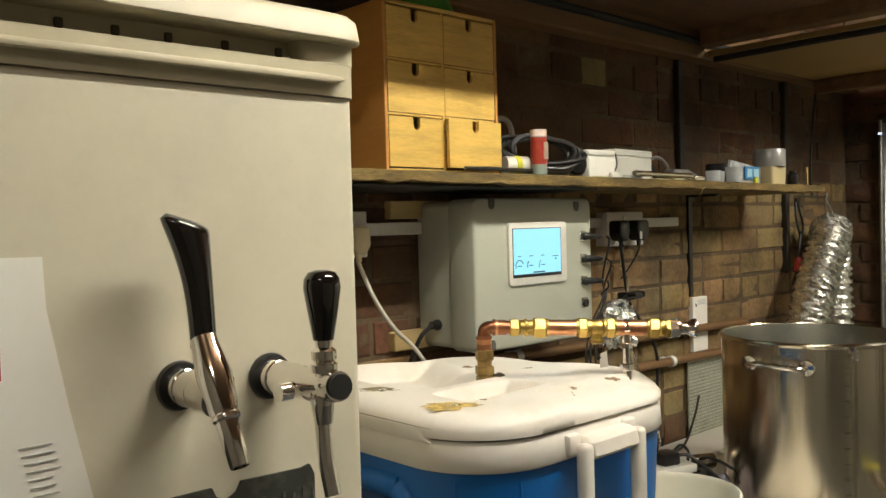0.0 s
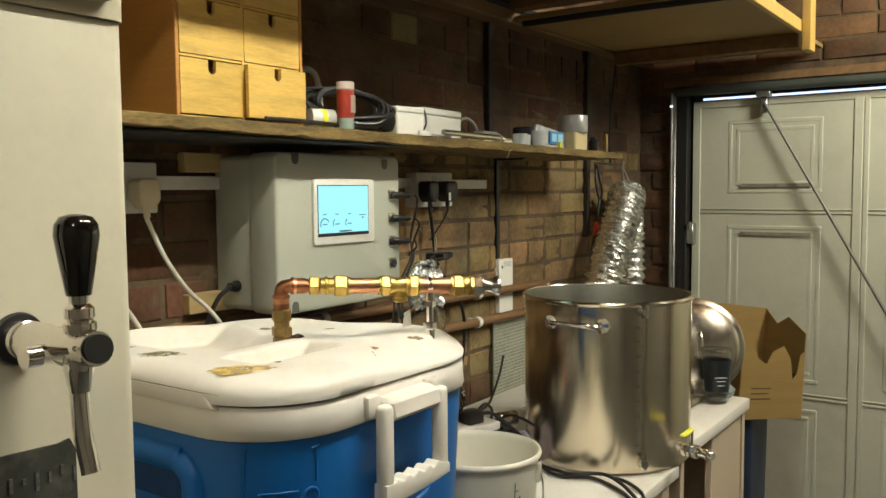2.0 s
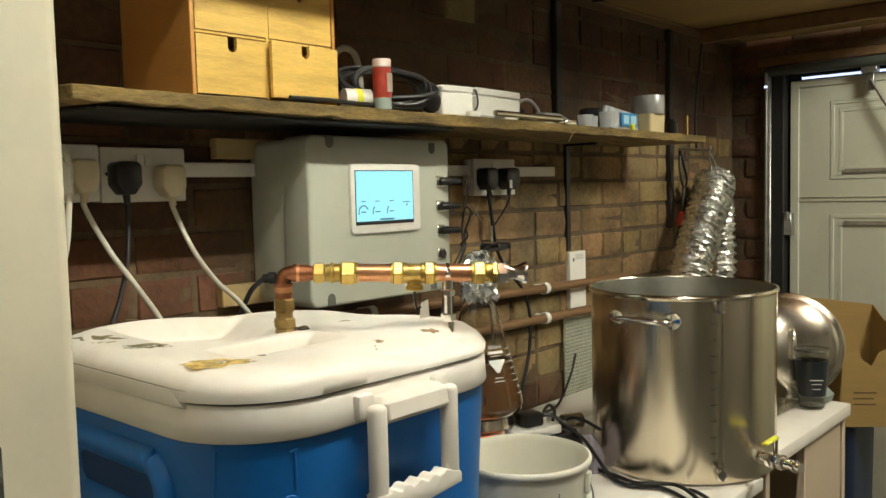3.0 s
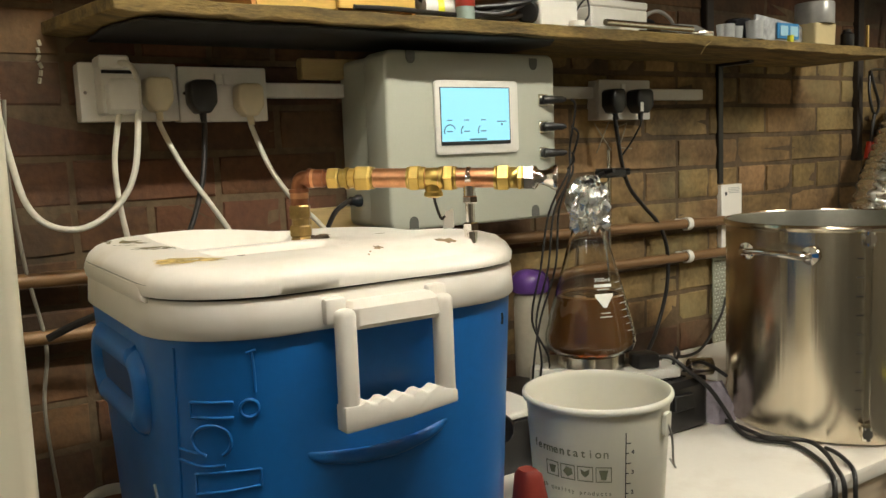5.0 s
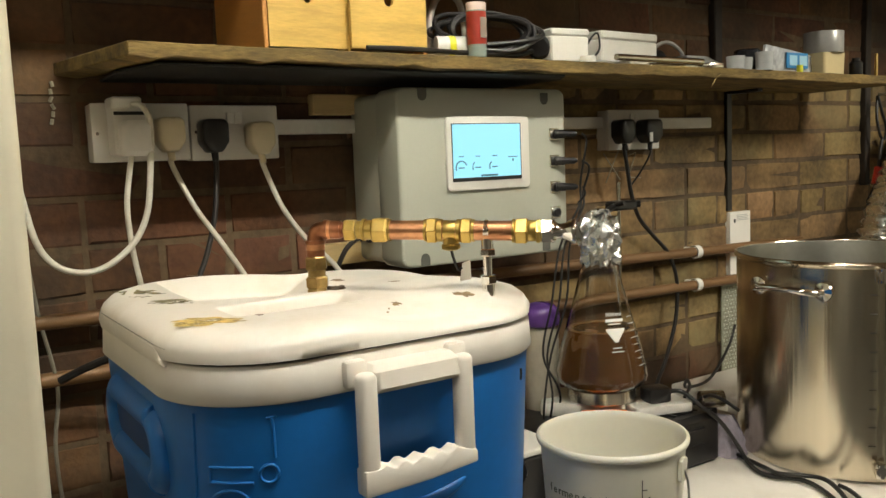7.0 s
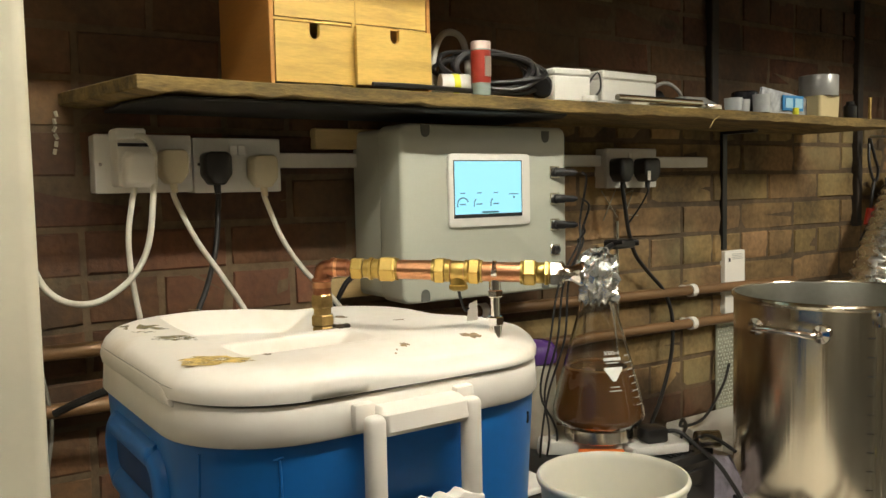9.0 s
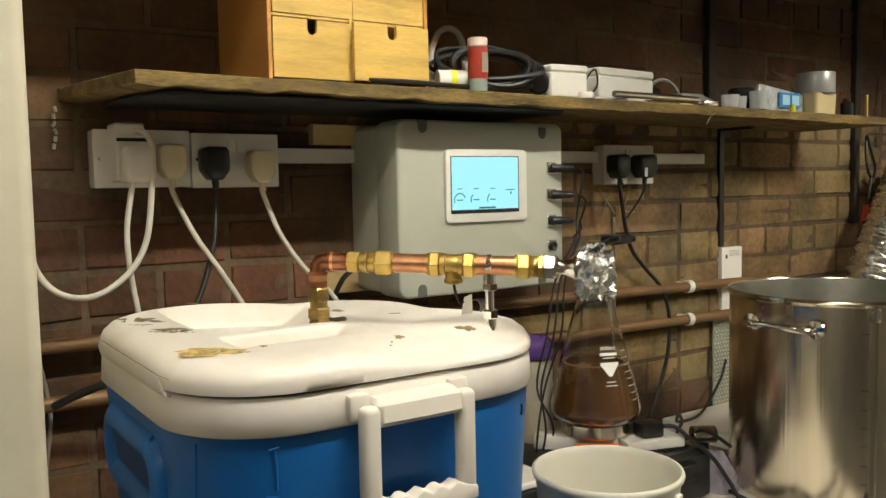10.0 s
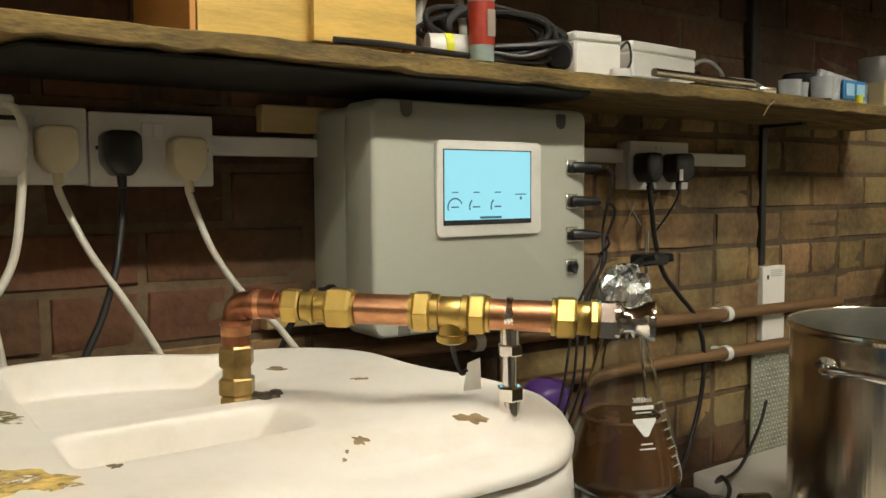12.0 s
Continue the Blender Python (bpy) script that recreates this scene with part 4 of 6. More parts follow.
part("tag", slab([(-0.006, -0.012), (0.007, -0.010), (0.006, 0.012), (-0.003, 0.008)], 0, 0.0008, Matrix.Translation(on(0.171, -0.047) + Vector((0.012, 0.018, 0))) @ pose(0, 0, 0, 78, 0, -40)), PAPER, probe)

# ---- control box on the wall ----
box = thing("control_box", (1.5, 1.45, 1.46), "light grey plastic control box with a lit touch screen", "control box")
XB0, XB1, ZB0, ZB1, YB = 1.318, 1.680, 1.312, 1.611, 1.362
part("case", slab(rounded(XB0 + 0.004, XB1 - 0.004, ZB0 + 0.004, ZB1 - 0.004, 0.012), -1.53, -1.435, pose(0, 0, 0, 90), 0.002), GREYBOX, box)
part("cover", slab(rounded(XB0, XB1, ZB0, ZB1, 0.016), -1.434, -YB, pose(0, 0, 0, 90), 0.005), GREYBOX, box, "light grey cover", sharp=60)
# Flat dark grey plates carry the shade of the corner slots
for sx, sz, up in ((1.368, 1.602, 1), (1.630, 1.596, 1), (1.362, 1.322, -1), (1.627, 1.324, -1)):
    part("fixing_slot", slab([(sx - 0.009, sz + 0.008 * up), (sx + 0.009, sz + 0.008 * up), (sx + 0.009, sz - 0.004 * up)] + [(sx + 0.009 * math.cos(a), sz - 0.004 * up - up * 0.009 * math.sin(a)) for a in (0.6, 1.1, 1.57, 2.0, 2.5)] + [(sx - 0.009, sz - 0.004 * up)],
                             -YB - 0.001, -YB + 0.0006, pose(0, 0, 0, 90)), mat("slot_shade_grey", (0.10, 0.10, 0.085), 0.7), box)
bez = part("screen_bezel", slab(rounded(1.410, 1.588, 1.436, 1.562, 0.008), -YB, -YB + 0.006, pose(0, 0, 0, 90), 0.0015), WHITE_PL, box, "white screen bezel")
part("screen_edge", bx(1.4195, 1.5685, YB - 0.0068, YB - 0.006, 1.4515, 1.5505, 0), DARK, bez)
scr = part("screen", bx(1.421, 1.566, YB - 0.0078, YB - 0.0068, 1.458, 1.549, 0), SCREEN, bez, "glowing pale blue screen")
SI = mat("screen_ink", (0.05, 0.16, 0.20), 0.5)
for k, gx in enumerate((1.437, 1.472, 1.508)):
    bms = []
    for a in range(0, 180 if k == 0 else 70, 18):
        a0, a1 = radians(200 - a), radians(200 - a - 16)
        bms.append(slab([(gx + r * math.cos(t), 1.475 + r * math.sin(t)) for r, t in ((0.0105, a0), (0.0125, a0), (0.0125, a1), (0.0105, a1))], -YB + 0.0079, -YB + 0.0083, pose(0, 0, 0, 90)))
    bms.append(bx(gx - 0.006, gx + 0.006, YB - 0.0083, YB - 0.0079, 1.4742, 1.4760, 0))
    bms.append(bx(gx - 0.005, gx + 0.005, YB - 0.0083, YB - 0.0079, 1.4935, 1.495, 0))
    part("gauge", both(*bms), SI, bez)
for x0, x1, z0, z1 in ((1.538, 1.558, 1.4905, 1.492), (1.547, 1.550, 1.484, 1.488), (1.478, 1.514, 1.4592, 1.4622)):
    part("readout", bx(x0, x1, YB - 0.0083, YB - 0.0079, z0, z1, 0), SI, bez)
for k, z in enumerate((1.529, 1.480, 1.432, 1.385)):
    c = part("connector", bx(1.640, 1.662, YB - 0.003, YB + 0.001, z - 0.011, z + 0.011, 0.001), STEEL, box, "square steel panel connector")
    part("socket_ring", turned([(0, 0), (0.009, 0), (0.009, 0.004), (0.0065, 0.005), (0, 0.002)], along((1.651, YB - 0.003, z), (1.651, 0, z)), 18), BLACK, c)
    if k < 3:
        part("lead_plug", turned([(0, 0), (0.008, 0), (0.008, 0.016), (0.0065, 0.018), (0.006, 0.034), (0.003, 0.04), (0, 0.04)], along((1.651, YB - 0.004, z), (1.690, YB - 0.034, z - 0.001)), 14), BLACK, c, "black lead plug")
lead = thing("sensor_lead", (1.70, 1.32, 1.45), "bundle of thin black sensor leads hanging from the control box", "cable")
for k, (z, dx) in enumerate(((1.528, 0.0), (1.479, 0.006), (1.431, -0.006))):
    part("strand", tube([(1.690, YB - 0.034, z), (1.704 + dx, YB - 0.03, z - 0.015), (1.706 + dx, YB - 0.01, 1.44 - 0.02 * k), (1.695 + dx, YB - 0.02, 1.39), (1.675 - 0.012 * k, YB - 0.01, 1.32), (1.655 - 0.018 * k, YB - 0.02, 1.22), (1.63 - 0.01 * k, 1.36, 1.12), (1.61 + 0.02 * k, 1.36, 1.03), (1.62, 1.38, 0.93)], 0.0022, 6), RUBBER, lead)
gland = part("cable_gland", both(turned([(0, 0), (0.011, 0), (0.011, 0.008), (0.008, 0.012), (0.008, 0.02), (0, 0.02)], along((XB0 + 0.001, 1.47, 1.362), (XB0 - 0.5, 1.455, 1.366)), 14),), BLACK, box)
part("tail", tube([(XB0 - 0.018, 1.469, 1.363), (1.285, 1.46, 1.36), (1.262, 1.46, 1.343), (1.245, 1.47, 1.30), (1.235, 1.48, 1.25), (1.23, 1.49, 1.1)], 0.0045, 8), RUBBER, gland)
for z0, z1 in ((1.576, 1.612), (1.312, 1.350)):
    single("wall_batten", bx(1.242, 1.66, 1.515, 1.541, z0, z1, 0.002), mat("raw_pine_batten", (0.50, 0.36, 0.16), 0.7, spread=0.15, stretch=(1, 7, 7)), "short raw pine batten fixed behind the control box", "batten", "battens behind the box")
single("trunking", both(bx(1.16, 1.93, 1.517, 1.541, 1.544, 1.569, 0.002), bx(2.07, 2.285, 1.517, 1.541, 1.541, 1.566, 0.002)), SOCKET_W, "white cable trunking along the brick wall", "trunking")

# ---- sockets, plugs and flexes ----
def socket_box(name, x0, x1, z0, z1, label):
    s = thing(name, ((x0 + x1) / 2, 1.52, z0), label, "socket", "wall sockets")
    part("back_box", bx(x0 + 0.001, x1 - 0.001, 1.508, 1.541, z0 + 0.001, z1 - 0.001, 0.002), SOCKET_W, s)
    part("face_plate", bx(x0, x1, 1.498, 1.5075, z0, z1, 0.003, 2), SOCKET_W, s)
    return s


def rocker(s, x, z):
    part("switch", bx(x - 0.006, x + 0.006, 1.4945, 1.499, z - 0.009, z + 0.009, 0.001), SOCKET_W, s)


sa = socket_box("double_socket", 0.876, 1.021, 1.506, 1.594, "white double wall socket with two white plugs in it")
sb = socket_box("double_socket", 1.0225, 1.169, 1.504, 1.591, "white double wall socket with a black and a cream plug")
sc = socket_box("double_socket", 1.925, 2.082, 1.496, 1.583, "white double wall socket with two black plugs")
for s, x, z in ((sa, 0.945, 1.574), (sa, 0.958, 1.574), (sb, 1.087, 1.571), (sb, 1.101, 1.571), (sc, 1.995, 1.565), (sc, 2.008, 1.565)):
    rocker(s, x, z)
for s, x in ((sa, 0.884), (sb, 1.031), (sb, 1.160)):
    part("screw", turned([(0, 0), (0.003, 0), (0.0025, 0.001), (0, 0.001)], along((x, 1.498, 1.549), (x, 0, 1.549)), 10), CHROME, s)


def plug(x, z, material, label, lead_mat, pts, r=0.0042, w=0.021, name="mains_plug"):
    p = thing(name, (x, 1.48, z), label, "plug")
    out = [(x - w, z + 0.020), (x - w * 0.7, z + 0.026), (x + w * 0.7, z + 0.026), (x + w, z + 0.020), (x + w, z - 0.010), (x + w * 0.45, z - 0.026), (x - w * 0.45, z - 0.026), (x - w, z - 0.010)]
    part("body", slab(out, -1.4975, -1.462, pose(0, 0, 0, 90), 0.004), material, p, sharp=50)
    part("strain_relief", rod((x, 1.478, z - 0.024), (pts[0][0], pts[0][1], z - 0.040), 0.006, 12, 0.0048), material, p)
    part("flex", tube([(x, 1.478, z - 0.032), *pts], r, 10), lead_mat, p)
    return p


plug(0.984, 1.545, CREAM, "yellowed cream mains plug with a white flex", CABLE_W, [(0.985, 1.475, 1.495), (1.009, 1.455, 1.432), (1.042, 1.44, 1.375), (1.075, 1.42, 1.31), (1.12, 1.40, 1.20)])
plug(1.052, 1.542, BLACK, "black mains plug with a black flex", RUBBER, [(1.052, 1.475, 1.49), (1.040, 1.46, 1.42), (1.020, 1.45, 1.36), (0.995, 1.44, 1.31), (0.96, 1.43, 1.22)])
plug(1.129, 1.537, CREAM, "cream mains plug with a grubby white flex", CABLE_W, [(1.131, 1.475, 1.49), (1.150, 1.455, 1.425), (1.185, 1.445, 1.37), (1.225, 1.43, 1.325), (1.28, 1.41, 1.24)])
plug(1.950, 1.535, BLACK, "black mains plug with a trailing black flex", RUBBER, [(1.955, 1.475, 1.46), (1.972, 1.48, 1.40), (2.005, 1.49, 1.345), (2.060, 1.50, 1.30), (2.108, 1.50, 1.255), (2.136, 1.50, 1.19), (2.132, 1.50, 1.10), (2.085, 1.49, 1.01), (2.03, 1.47, 0.96), (2.0, 1.44, 0.915)], 0.0046)
p6 = plug(2.030, 1.535, BLACK, "square black adapter plug with a thin lead", RUBBER, [(2.026, 1.475, 1.485), (2.015, 1.49, 1.45), (1.995, 1.51, 1.41)], 0.002, 0.026, "adapter_plug")
part("rating_label", bx(2.012, 2.021, 1.4605, 1.4625, 1.512, 1.532, 0), SOCKET_W, p6)
ad = thing("adapter_plug", (0.920, 1.48, 1.55), "white plug-in adapter with a second white plug and looped flex", "plug")
part("adapter", bx(0.898, 0.945, 1.455, 1.498, 1.515, 1.592, 0.005, 2), SOCKET_W, ad)
part("adapter_top", bx(0.897, 0.94, 1.452, 1.498, 1.582, 1.600, 0.003), SOCKET_W, ad)
part("slot", bx(0.900, 0.944, 1.4535, 1.458, 1.5735, 1.5785, 0), DARK, ad)
part("plug_body", lofted([(1.514, 0.905, 0.945, 1.43, 1.455, 0.008), (1.520, 0.902, 0.949, 1.424, 1.455, 0.010), (1.556, 0.902, 0.949, 1.424, 1.455, 0.010), (1.565, 0.908, 0.944, 1.43, 1.455, 0.008)], 4), SOCKET_W, ad)
part("drop_flex", tube([(0.918, 1.44, 1.516), (0.912, 1.44, 1.49), (0.905, 1.44, 1.44), (0.908, 1.44, 1.38), (0.918, 1.44, 1.31), (0.93, 1.43, 1.2)], 0.0042, 10), CABLE_W, ad)
part("loop_flex", tube([(0.925, 1.455, 1.589), (0.938, 1.445, 1.585), (0.944, 1.43, 1.56), (0.940, 1.43, 1.50), (0.930, 1.43, 1.43), (0.905, 1.43, 1.385), (0.860, 1.43, 1.355), (0.815, 1.43, 1.358), (0.785, 1.44, 1.39), (0.770, 1.45, 1.46), (0.755, 1.45, 1.56), (0.74, 1.46, 1.68), (0.74, 1.47, 1.85)], 0.0045, 10), CABLE_W, ad)
single("thin_lead", tube([(0.778, 1.52, 1.54), (0.772, 1.51, 1.44), (0.782, 1.50, 1.30), (0.80, 1.50, 1.18), (0.79, 1.50, 1.08), (0.80, 1.50, 0.92)], 0.003, 8), mat("grey_flex", (0.22, 0.20, 0.16), 0.5), "thin grey lead hanging down the brick wall", "cable")
single("white_hose", tube([(0.74, 1.42, 0.905), (0.80, 1.40, 0.95), (0.84, 1.40, 0.975), (0.90, 1.42, 0.96), (0.96, 1.44, 0.92)], 0.008, 10), CABLE_W, "white hose lying on the bench behind the cool box", "hose")
single("dark_strap", tube([(0.80, 1.47, 1.195), (0.83, 1.45, 1.212), (0.87, 1.43, 1.228), (0.91, 1.42, 1.235)], 0.006, 8), RUBBER, "dark strap hooked over the wall pipe", "strap")

# ---- pipes along the wall ----
for zl, zr, xe in ((1.278, 1.249, 2.62), (1.192, 1.170, 2.66)):
    pipe = thing("wall_pipe", (1.6, 1.5, zr), "brown painted copper pipe clipped along the wall", "pipe", "pipes along the wall")
    part("run", tube([(0.3, 1.503, zl + 0.008), (0.75, 1.503, zl), (1.5, 1.503, (zl + zr) / 2), (2.2, 1.503, zr), (xe, 1.503, zr - 0.008)], 0.0115, 14), PIPE_PAINT, pipe)
    for cxp in (1.585, 2.208):
        zc = zl + (zr - zl) * (cxp - 0.75) / 1.45
        part("pipe_clip", both(turned([(0.012, -0.008), (0.0155, -0.008), (0.0155, 0.008), (0.012, 0.008), (0.012, -0.008)], Matrix.Translation((cxp, 1.503, zc)) @ pose(0, 0, 0, 0, 90), 18),
                               bx(cxp - 0.008, cxp + 0.008, 1.515, 1.541, zc - 0.010, zc + 0.010, 0.002)), SOCKET_W, pipe, "white pipe clip")

# ---- the long shelf ----
shelf = thing("shelf", (1.75, 1.41, 1.65), "rough stained plank shelf on black brackets", "shelf")
SZ = 1.655


def plank():
    rng = random.Random(5)
    bm = bmesh.new()
    n = 60
    top_f, bot_f, top_b, bot_b = [], [], [], []
    for k in range(n + 1):
        x = 0.885 + (2.70 - 0.885) * k / n
        sag = -0.008 * k / n
        yf = 1.281 + rng.uniform(-0.003, 0.003)
        zt, zb = SZ + sag + rng.uniform(-0.001, 0.0006), SZ - 0.019 + sag + rng.uniform(-0.003, 0.002)
        top_f.append(bm.verts.new((x, yf, zt)))
        bot_f.append(bm.verts.new((x, yf + rng.uniform(0, 0.002), zb)))
        xb = 0.838 + (2.70 - 0.838) * k / n
        top_b.append(bm.verts.new((xb, 1.538, zt)))
        bot_b.append(bm.verts.new((xb, 1.538, zb)))
    for k in range(n):
        for a, b in ((top_f, top_b), (bot_b, bot_f), (bot_f, top_f), (top_b, bot_b)):
            bm.faces.new((a[k], a[k + 1], b[k + 1], b[k]))
    bm.faces.new((top_f[0], top_b[0], bot_b[0], bot_f[0]))
    bm.faces.new((top_f[n], bot_f[n], bot_b[n], top_b[n]))
    bmesh.ops.recalc_face_normals(bm, faces=bm.faces[:])
    bmesh.ops.bevel(bm, geom=[e for e in bm.edges if e.calc_face_angle(0) > 1.0], offset=0.0015, segments=1, affect="EDGES")
    return bm


part("plank", plank(), PLANK, shelf, "weathered plank with split grain and stains", sharp=30)
for bxp in (2.365,):
    br = part("bracket", both(bx(bxp - 0.010, bxp + 0.010, 1.528, 1.5405, 1.335, 1.634, 0.002), bx(bxp - 0.010, bxp + 0.010, 1.44, 1.53, 1.622, 1.6335, 0.002)), BLACK, shelf, "black steel bracket")
# Black sheet spread wide so the plank's underside looks shaded
part("underside_shade_sheet", slab([(0.925, 1.300), (1.15, 1.296), (1.34, 1.302), (1.50, 1.292), (1.63, 1.302), (1.67, 1.36), (1.66, 1.53), (0.90, 1.53), (0.895, 1.40)], 1.6275, 1.6315, Matrix(), 0.001), DARK, shelf, "black plastic sheet under the plank, widened to deepen its shade")
part("splinter", tube([(2.02, 1.279, 1.637), (2.00, 1.276, 1.628), (1.985, 1.275, 1.612)], 0.0007, 5), mat("straw", (0.45, 0.33, 0.12), 0.8), shelf)
for ux, w, z0 in ((2.315, 0.014, 1.655), (2.96, 0.013, 1.37)):
    single("wall_upright", bx(ux - w, ux + w, 1.518, 1.5405, z0, 2.011, 0.003), mat("rusty_black_steel", (0.032, 0.024, 0.018), 0.75, spread=0.4, scale=20), "dark rusty steel upright on the brick wall", "upright", "uprights on the wall")
rope = thing("hanging_lead", (2.99, 1.5, 1.6), "dark looped lead with a red end hanging on the wall", "lead")
part("loop", tube([(3.10, 1.48, 1.98), (3.09, 1.49, 1.85), (3.07, 1.49, 1.70), (3.08, 1.49, 1.62)], 0.004, 8), RUBBER, rope)
part("hook_loop", tube([(2.955, 1.49, 1.62), (2.945, 1.485, 1.56), (2.955, 1.48, 1.51), (2.975, 1.48, 1.50), (2.985, 1.48, 1.53), (2.965, 1.48, 1.57), (2.95, 1.485, 1.62)], 0.004, 8), RUBBER, rope)
part("red_end", rod((2.95, 1.48, 1.42), (2.935, 1.48, 1.375), 0.012, 12), RED, rope, "red grip")
part("cord", tube([(2.965, 1.48, 1.50), (2.955, 1.48, 1.46), (2.95, 1.48, 1.42)], 0.005, 8), RUBBER, rope)
part("tail", tube([(2.935, 1.48, 1.375), (2.91, 1.48, 1.345), (2.88, 1.47, 1.33), (2.87, 1.46, 1.30), (2.90, 1.46, 1.285)], 0.004, 8), RUBBER, rope)

# ---- birch drawer unit on the shelf ----
draw = thing("drawer_unit", (1.23, 1.43, 1.656), "honey-coloured plywood unit of six small drawers", "drawer unit")
DX0, DX1, DZ0, DZ1, DYF = 1.087, 1.3635, 1.6565, 1.9475, 1.333
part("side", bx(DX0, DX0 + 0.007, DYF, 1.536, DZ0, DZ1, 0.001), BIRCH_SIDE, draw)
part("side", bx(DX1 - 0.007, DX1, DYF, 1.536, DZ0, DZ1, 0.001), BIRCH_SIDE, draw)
part("top", bx(DX0 + 0.0071, DX1 - 0.0071, DYF, 1.536, DZ1 - 0.007, DZ1, 0.001), BIRCH, draw)
part("bottom", bx(DX0 + 0.0071, DX1 - 0.0071, DYF, 1.536, DZ0, DZ0 + 0.004, 0.0005), BIRCH, draw)
part("back", bx(DX0 + 0.0071, DX1 - 0.0071, 1.531, 1.5355, DZ0 + 0.004, DZ1 - 0.007, 0), BIRCH, draw)
part("divider", bx(1.2215, 1.2275, DYF + 0.002, 1.53, DZ0 + 0.004, DZ1 - 0.007, 0.0005), BIRCH, draw)
rows = 3
rh = (DZ1 - 0.007 - DZ0 - 0.004) / rows
for rrow in range(rows):
    z0 = DZ0 + 0.004 + rrow * rh
    if rrow:
        part("divider", bx(DX0 + 0.0071, DX1 - 0.0071, DYF + 0.003, 1.53, z0 - 0.002, z0 + 0.002, 0.0005), BIRCH, draw)
    for col, (a, b) in enumerate(((DX0 + 0.009, 1.2215), (1.2275, DX1 - 0.0085))):
        pull = 0.016 if (rrow == 0 and col == 1) else 0.0
        lo, hi, y0 = z0 + 0.003, z0 + rh - 0.004, DYF + 0.001 - pull
        if pull:
            b, a = 1.3545, 1.2205
        mid = (a + b) / 2
        notch = [(mid + 0.008, hi)] + [(mid + 0.008 * math.cos(t), hi - 0.014 - 0.008 * math.sin(t)) for t in (0, 0.5, 1.05, 1.57, 2.09, 2.64, math.pi)] + [(mid - 0.008, hi)]
        d = part("drawer", slab([(a, lo), (b, lo), (b, hi), *notch, (a, hi)], -(y0 + 0.007), -y0, pose(0, 0, 0, 90)), BIRCH, draw, "plywood drawer with a round-ended finger notch")
        # Closed drawers get black boxes for the shade behind their notches
        part("box", bx(a + 0.003, b - 0.003, y0 + 0.0275, 1.52, lo + 0.002, hi - 0.03, 0), DARK if not pull else BIRCH_SIDE, d)

# ---- clutter along the shelf ----
S0 = SZ - 0.003


def at_shelf(x):
    return SZ - 0.008 * (x - 0.885) / 1.815 + 0.0005


coil = thing("coiled_lead", (1.46, 1.38, 1.655), "coil of black mains lead with a black plug", "cable")
rng = random.Random(9)
for k in range(7):
    c0 = Vector((1.487 + rng.uniform(-0.012, 0.016), 1.345 + rng.uniform(-0.025, 0.03), 1.703 + rng.uniform(-0.004, 0.006)))
    wide, high, ph = 0.080 + rng.uniform(-0.016, 0.010), 0.039 + rng.uniform(-0.010, 0.003), rng.uniform(0, 6.28)
    pts = [c0 + Vector((0.86 * wide * math.cos(a), -0.42 * wide * math.cos(a) + 0.03 * math.sin(a), high * math.sin(a) + 0.006 * math.cos(2 * a + ph))) for a in (2 * math.pi * j / 14 for j in range(15))]
    part("turn", tube(pts, 0.0040, 8, 4), RUBBER, coil)
part("front_run", tube([(1.23, 1.29, 1.660), (1.30, 1.286, 1.6605), (1.38, 1.30, 1.661), (1.45, 1.305, 1.661), (1.53, 1.31, 1.662), (1.575, 1.325, 1.672)], 0.0042, 8), RUBBER, coil)
part("plug", turned([(0, 0), (0.016, 0), (0.021, 0.006), (0.021, 0.018), (0.015, 0.024), (0, 0.024)], along((1.585, 1.318, 1.6775), (1.610, 1.345, 1.682)), 14), BLACK, coil, "black moulded plug")
part("hose_arch", tube([(1.43, 1.42, 1.662), (1.425, 1.42, 1.72), (1.44, 1.42, 1.765), (1.465, 1.42, 1.778), (1.49, 1.42, 1.765), (1.50, 1.42, 1.72), (1.50, 1.42, 1.662)], 0.006, 10), mat("grey_hose", (0.45, 0.42, 0.36), 0.4), thing("grey_hose", (1.465, 1.42, 1.655), "arched grey plastic hose standing on the shelf", "hose"))
wj = thing("white_tub", (1.41, 1.36, 1.655), "small white tub with a yellow band among the cables", "tub")
part("tub", rod((1.385, 1.34, 1.674), (1.432, 1.325, 1.674), 0.017, 16), WHITE_PL, wj)
part("band", rod((1.404, 1.3335, 1.674), (1.414, 1.3305, 1.674), 0.0176, 16), YELLOW, wj)
vial = thing("vial", (1.437, 1.297, 1.657), "clear plastic vial with a red label and pale cap", "vial")
vz = at_shelf(1.437)
vm = Matrix.Translation((1.437, 1.297, vz))
part("glass_tube", turned([(0, 0), (0.0155, 0), (0.0158, 0.002), (0.0158, 0.076), (0, 0.076)], vm, 20), mat("pale_teal_vial", (0.28, 0.34, 0.30), 0.2), vial)
part("label_sleeve", turned([(0.0160, 0.020), (0.0163, 0.020), (0.0163, 0.072), (0.0160, 0.072)], vm, 20), mat("faded_red_label", (0.33, 0.035, 0.02), 0.35, spread=0.2, scale=90), vial, "red printed label")
part("label_panel", bx(1.433, 1.445, 1.2795, 1.2812, vz + 0.03, vz + 0.062, 0), mat("label_silver", (0.6, 0.5, 0.42), 0.3, 0.6), vial)
part("cap", turned([(0, 0.074), (0.0164, 0.074), (0.0164, 0.086), (0.015, 0.087), (0, 0.087)], vm, 20), mat("pale_pink_cap", (0.70, 0.55, 0.48), 0.4), vial)


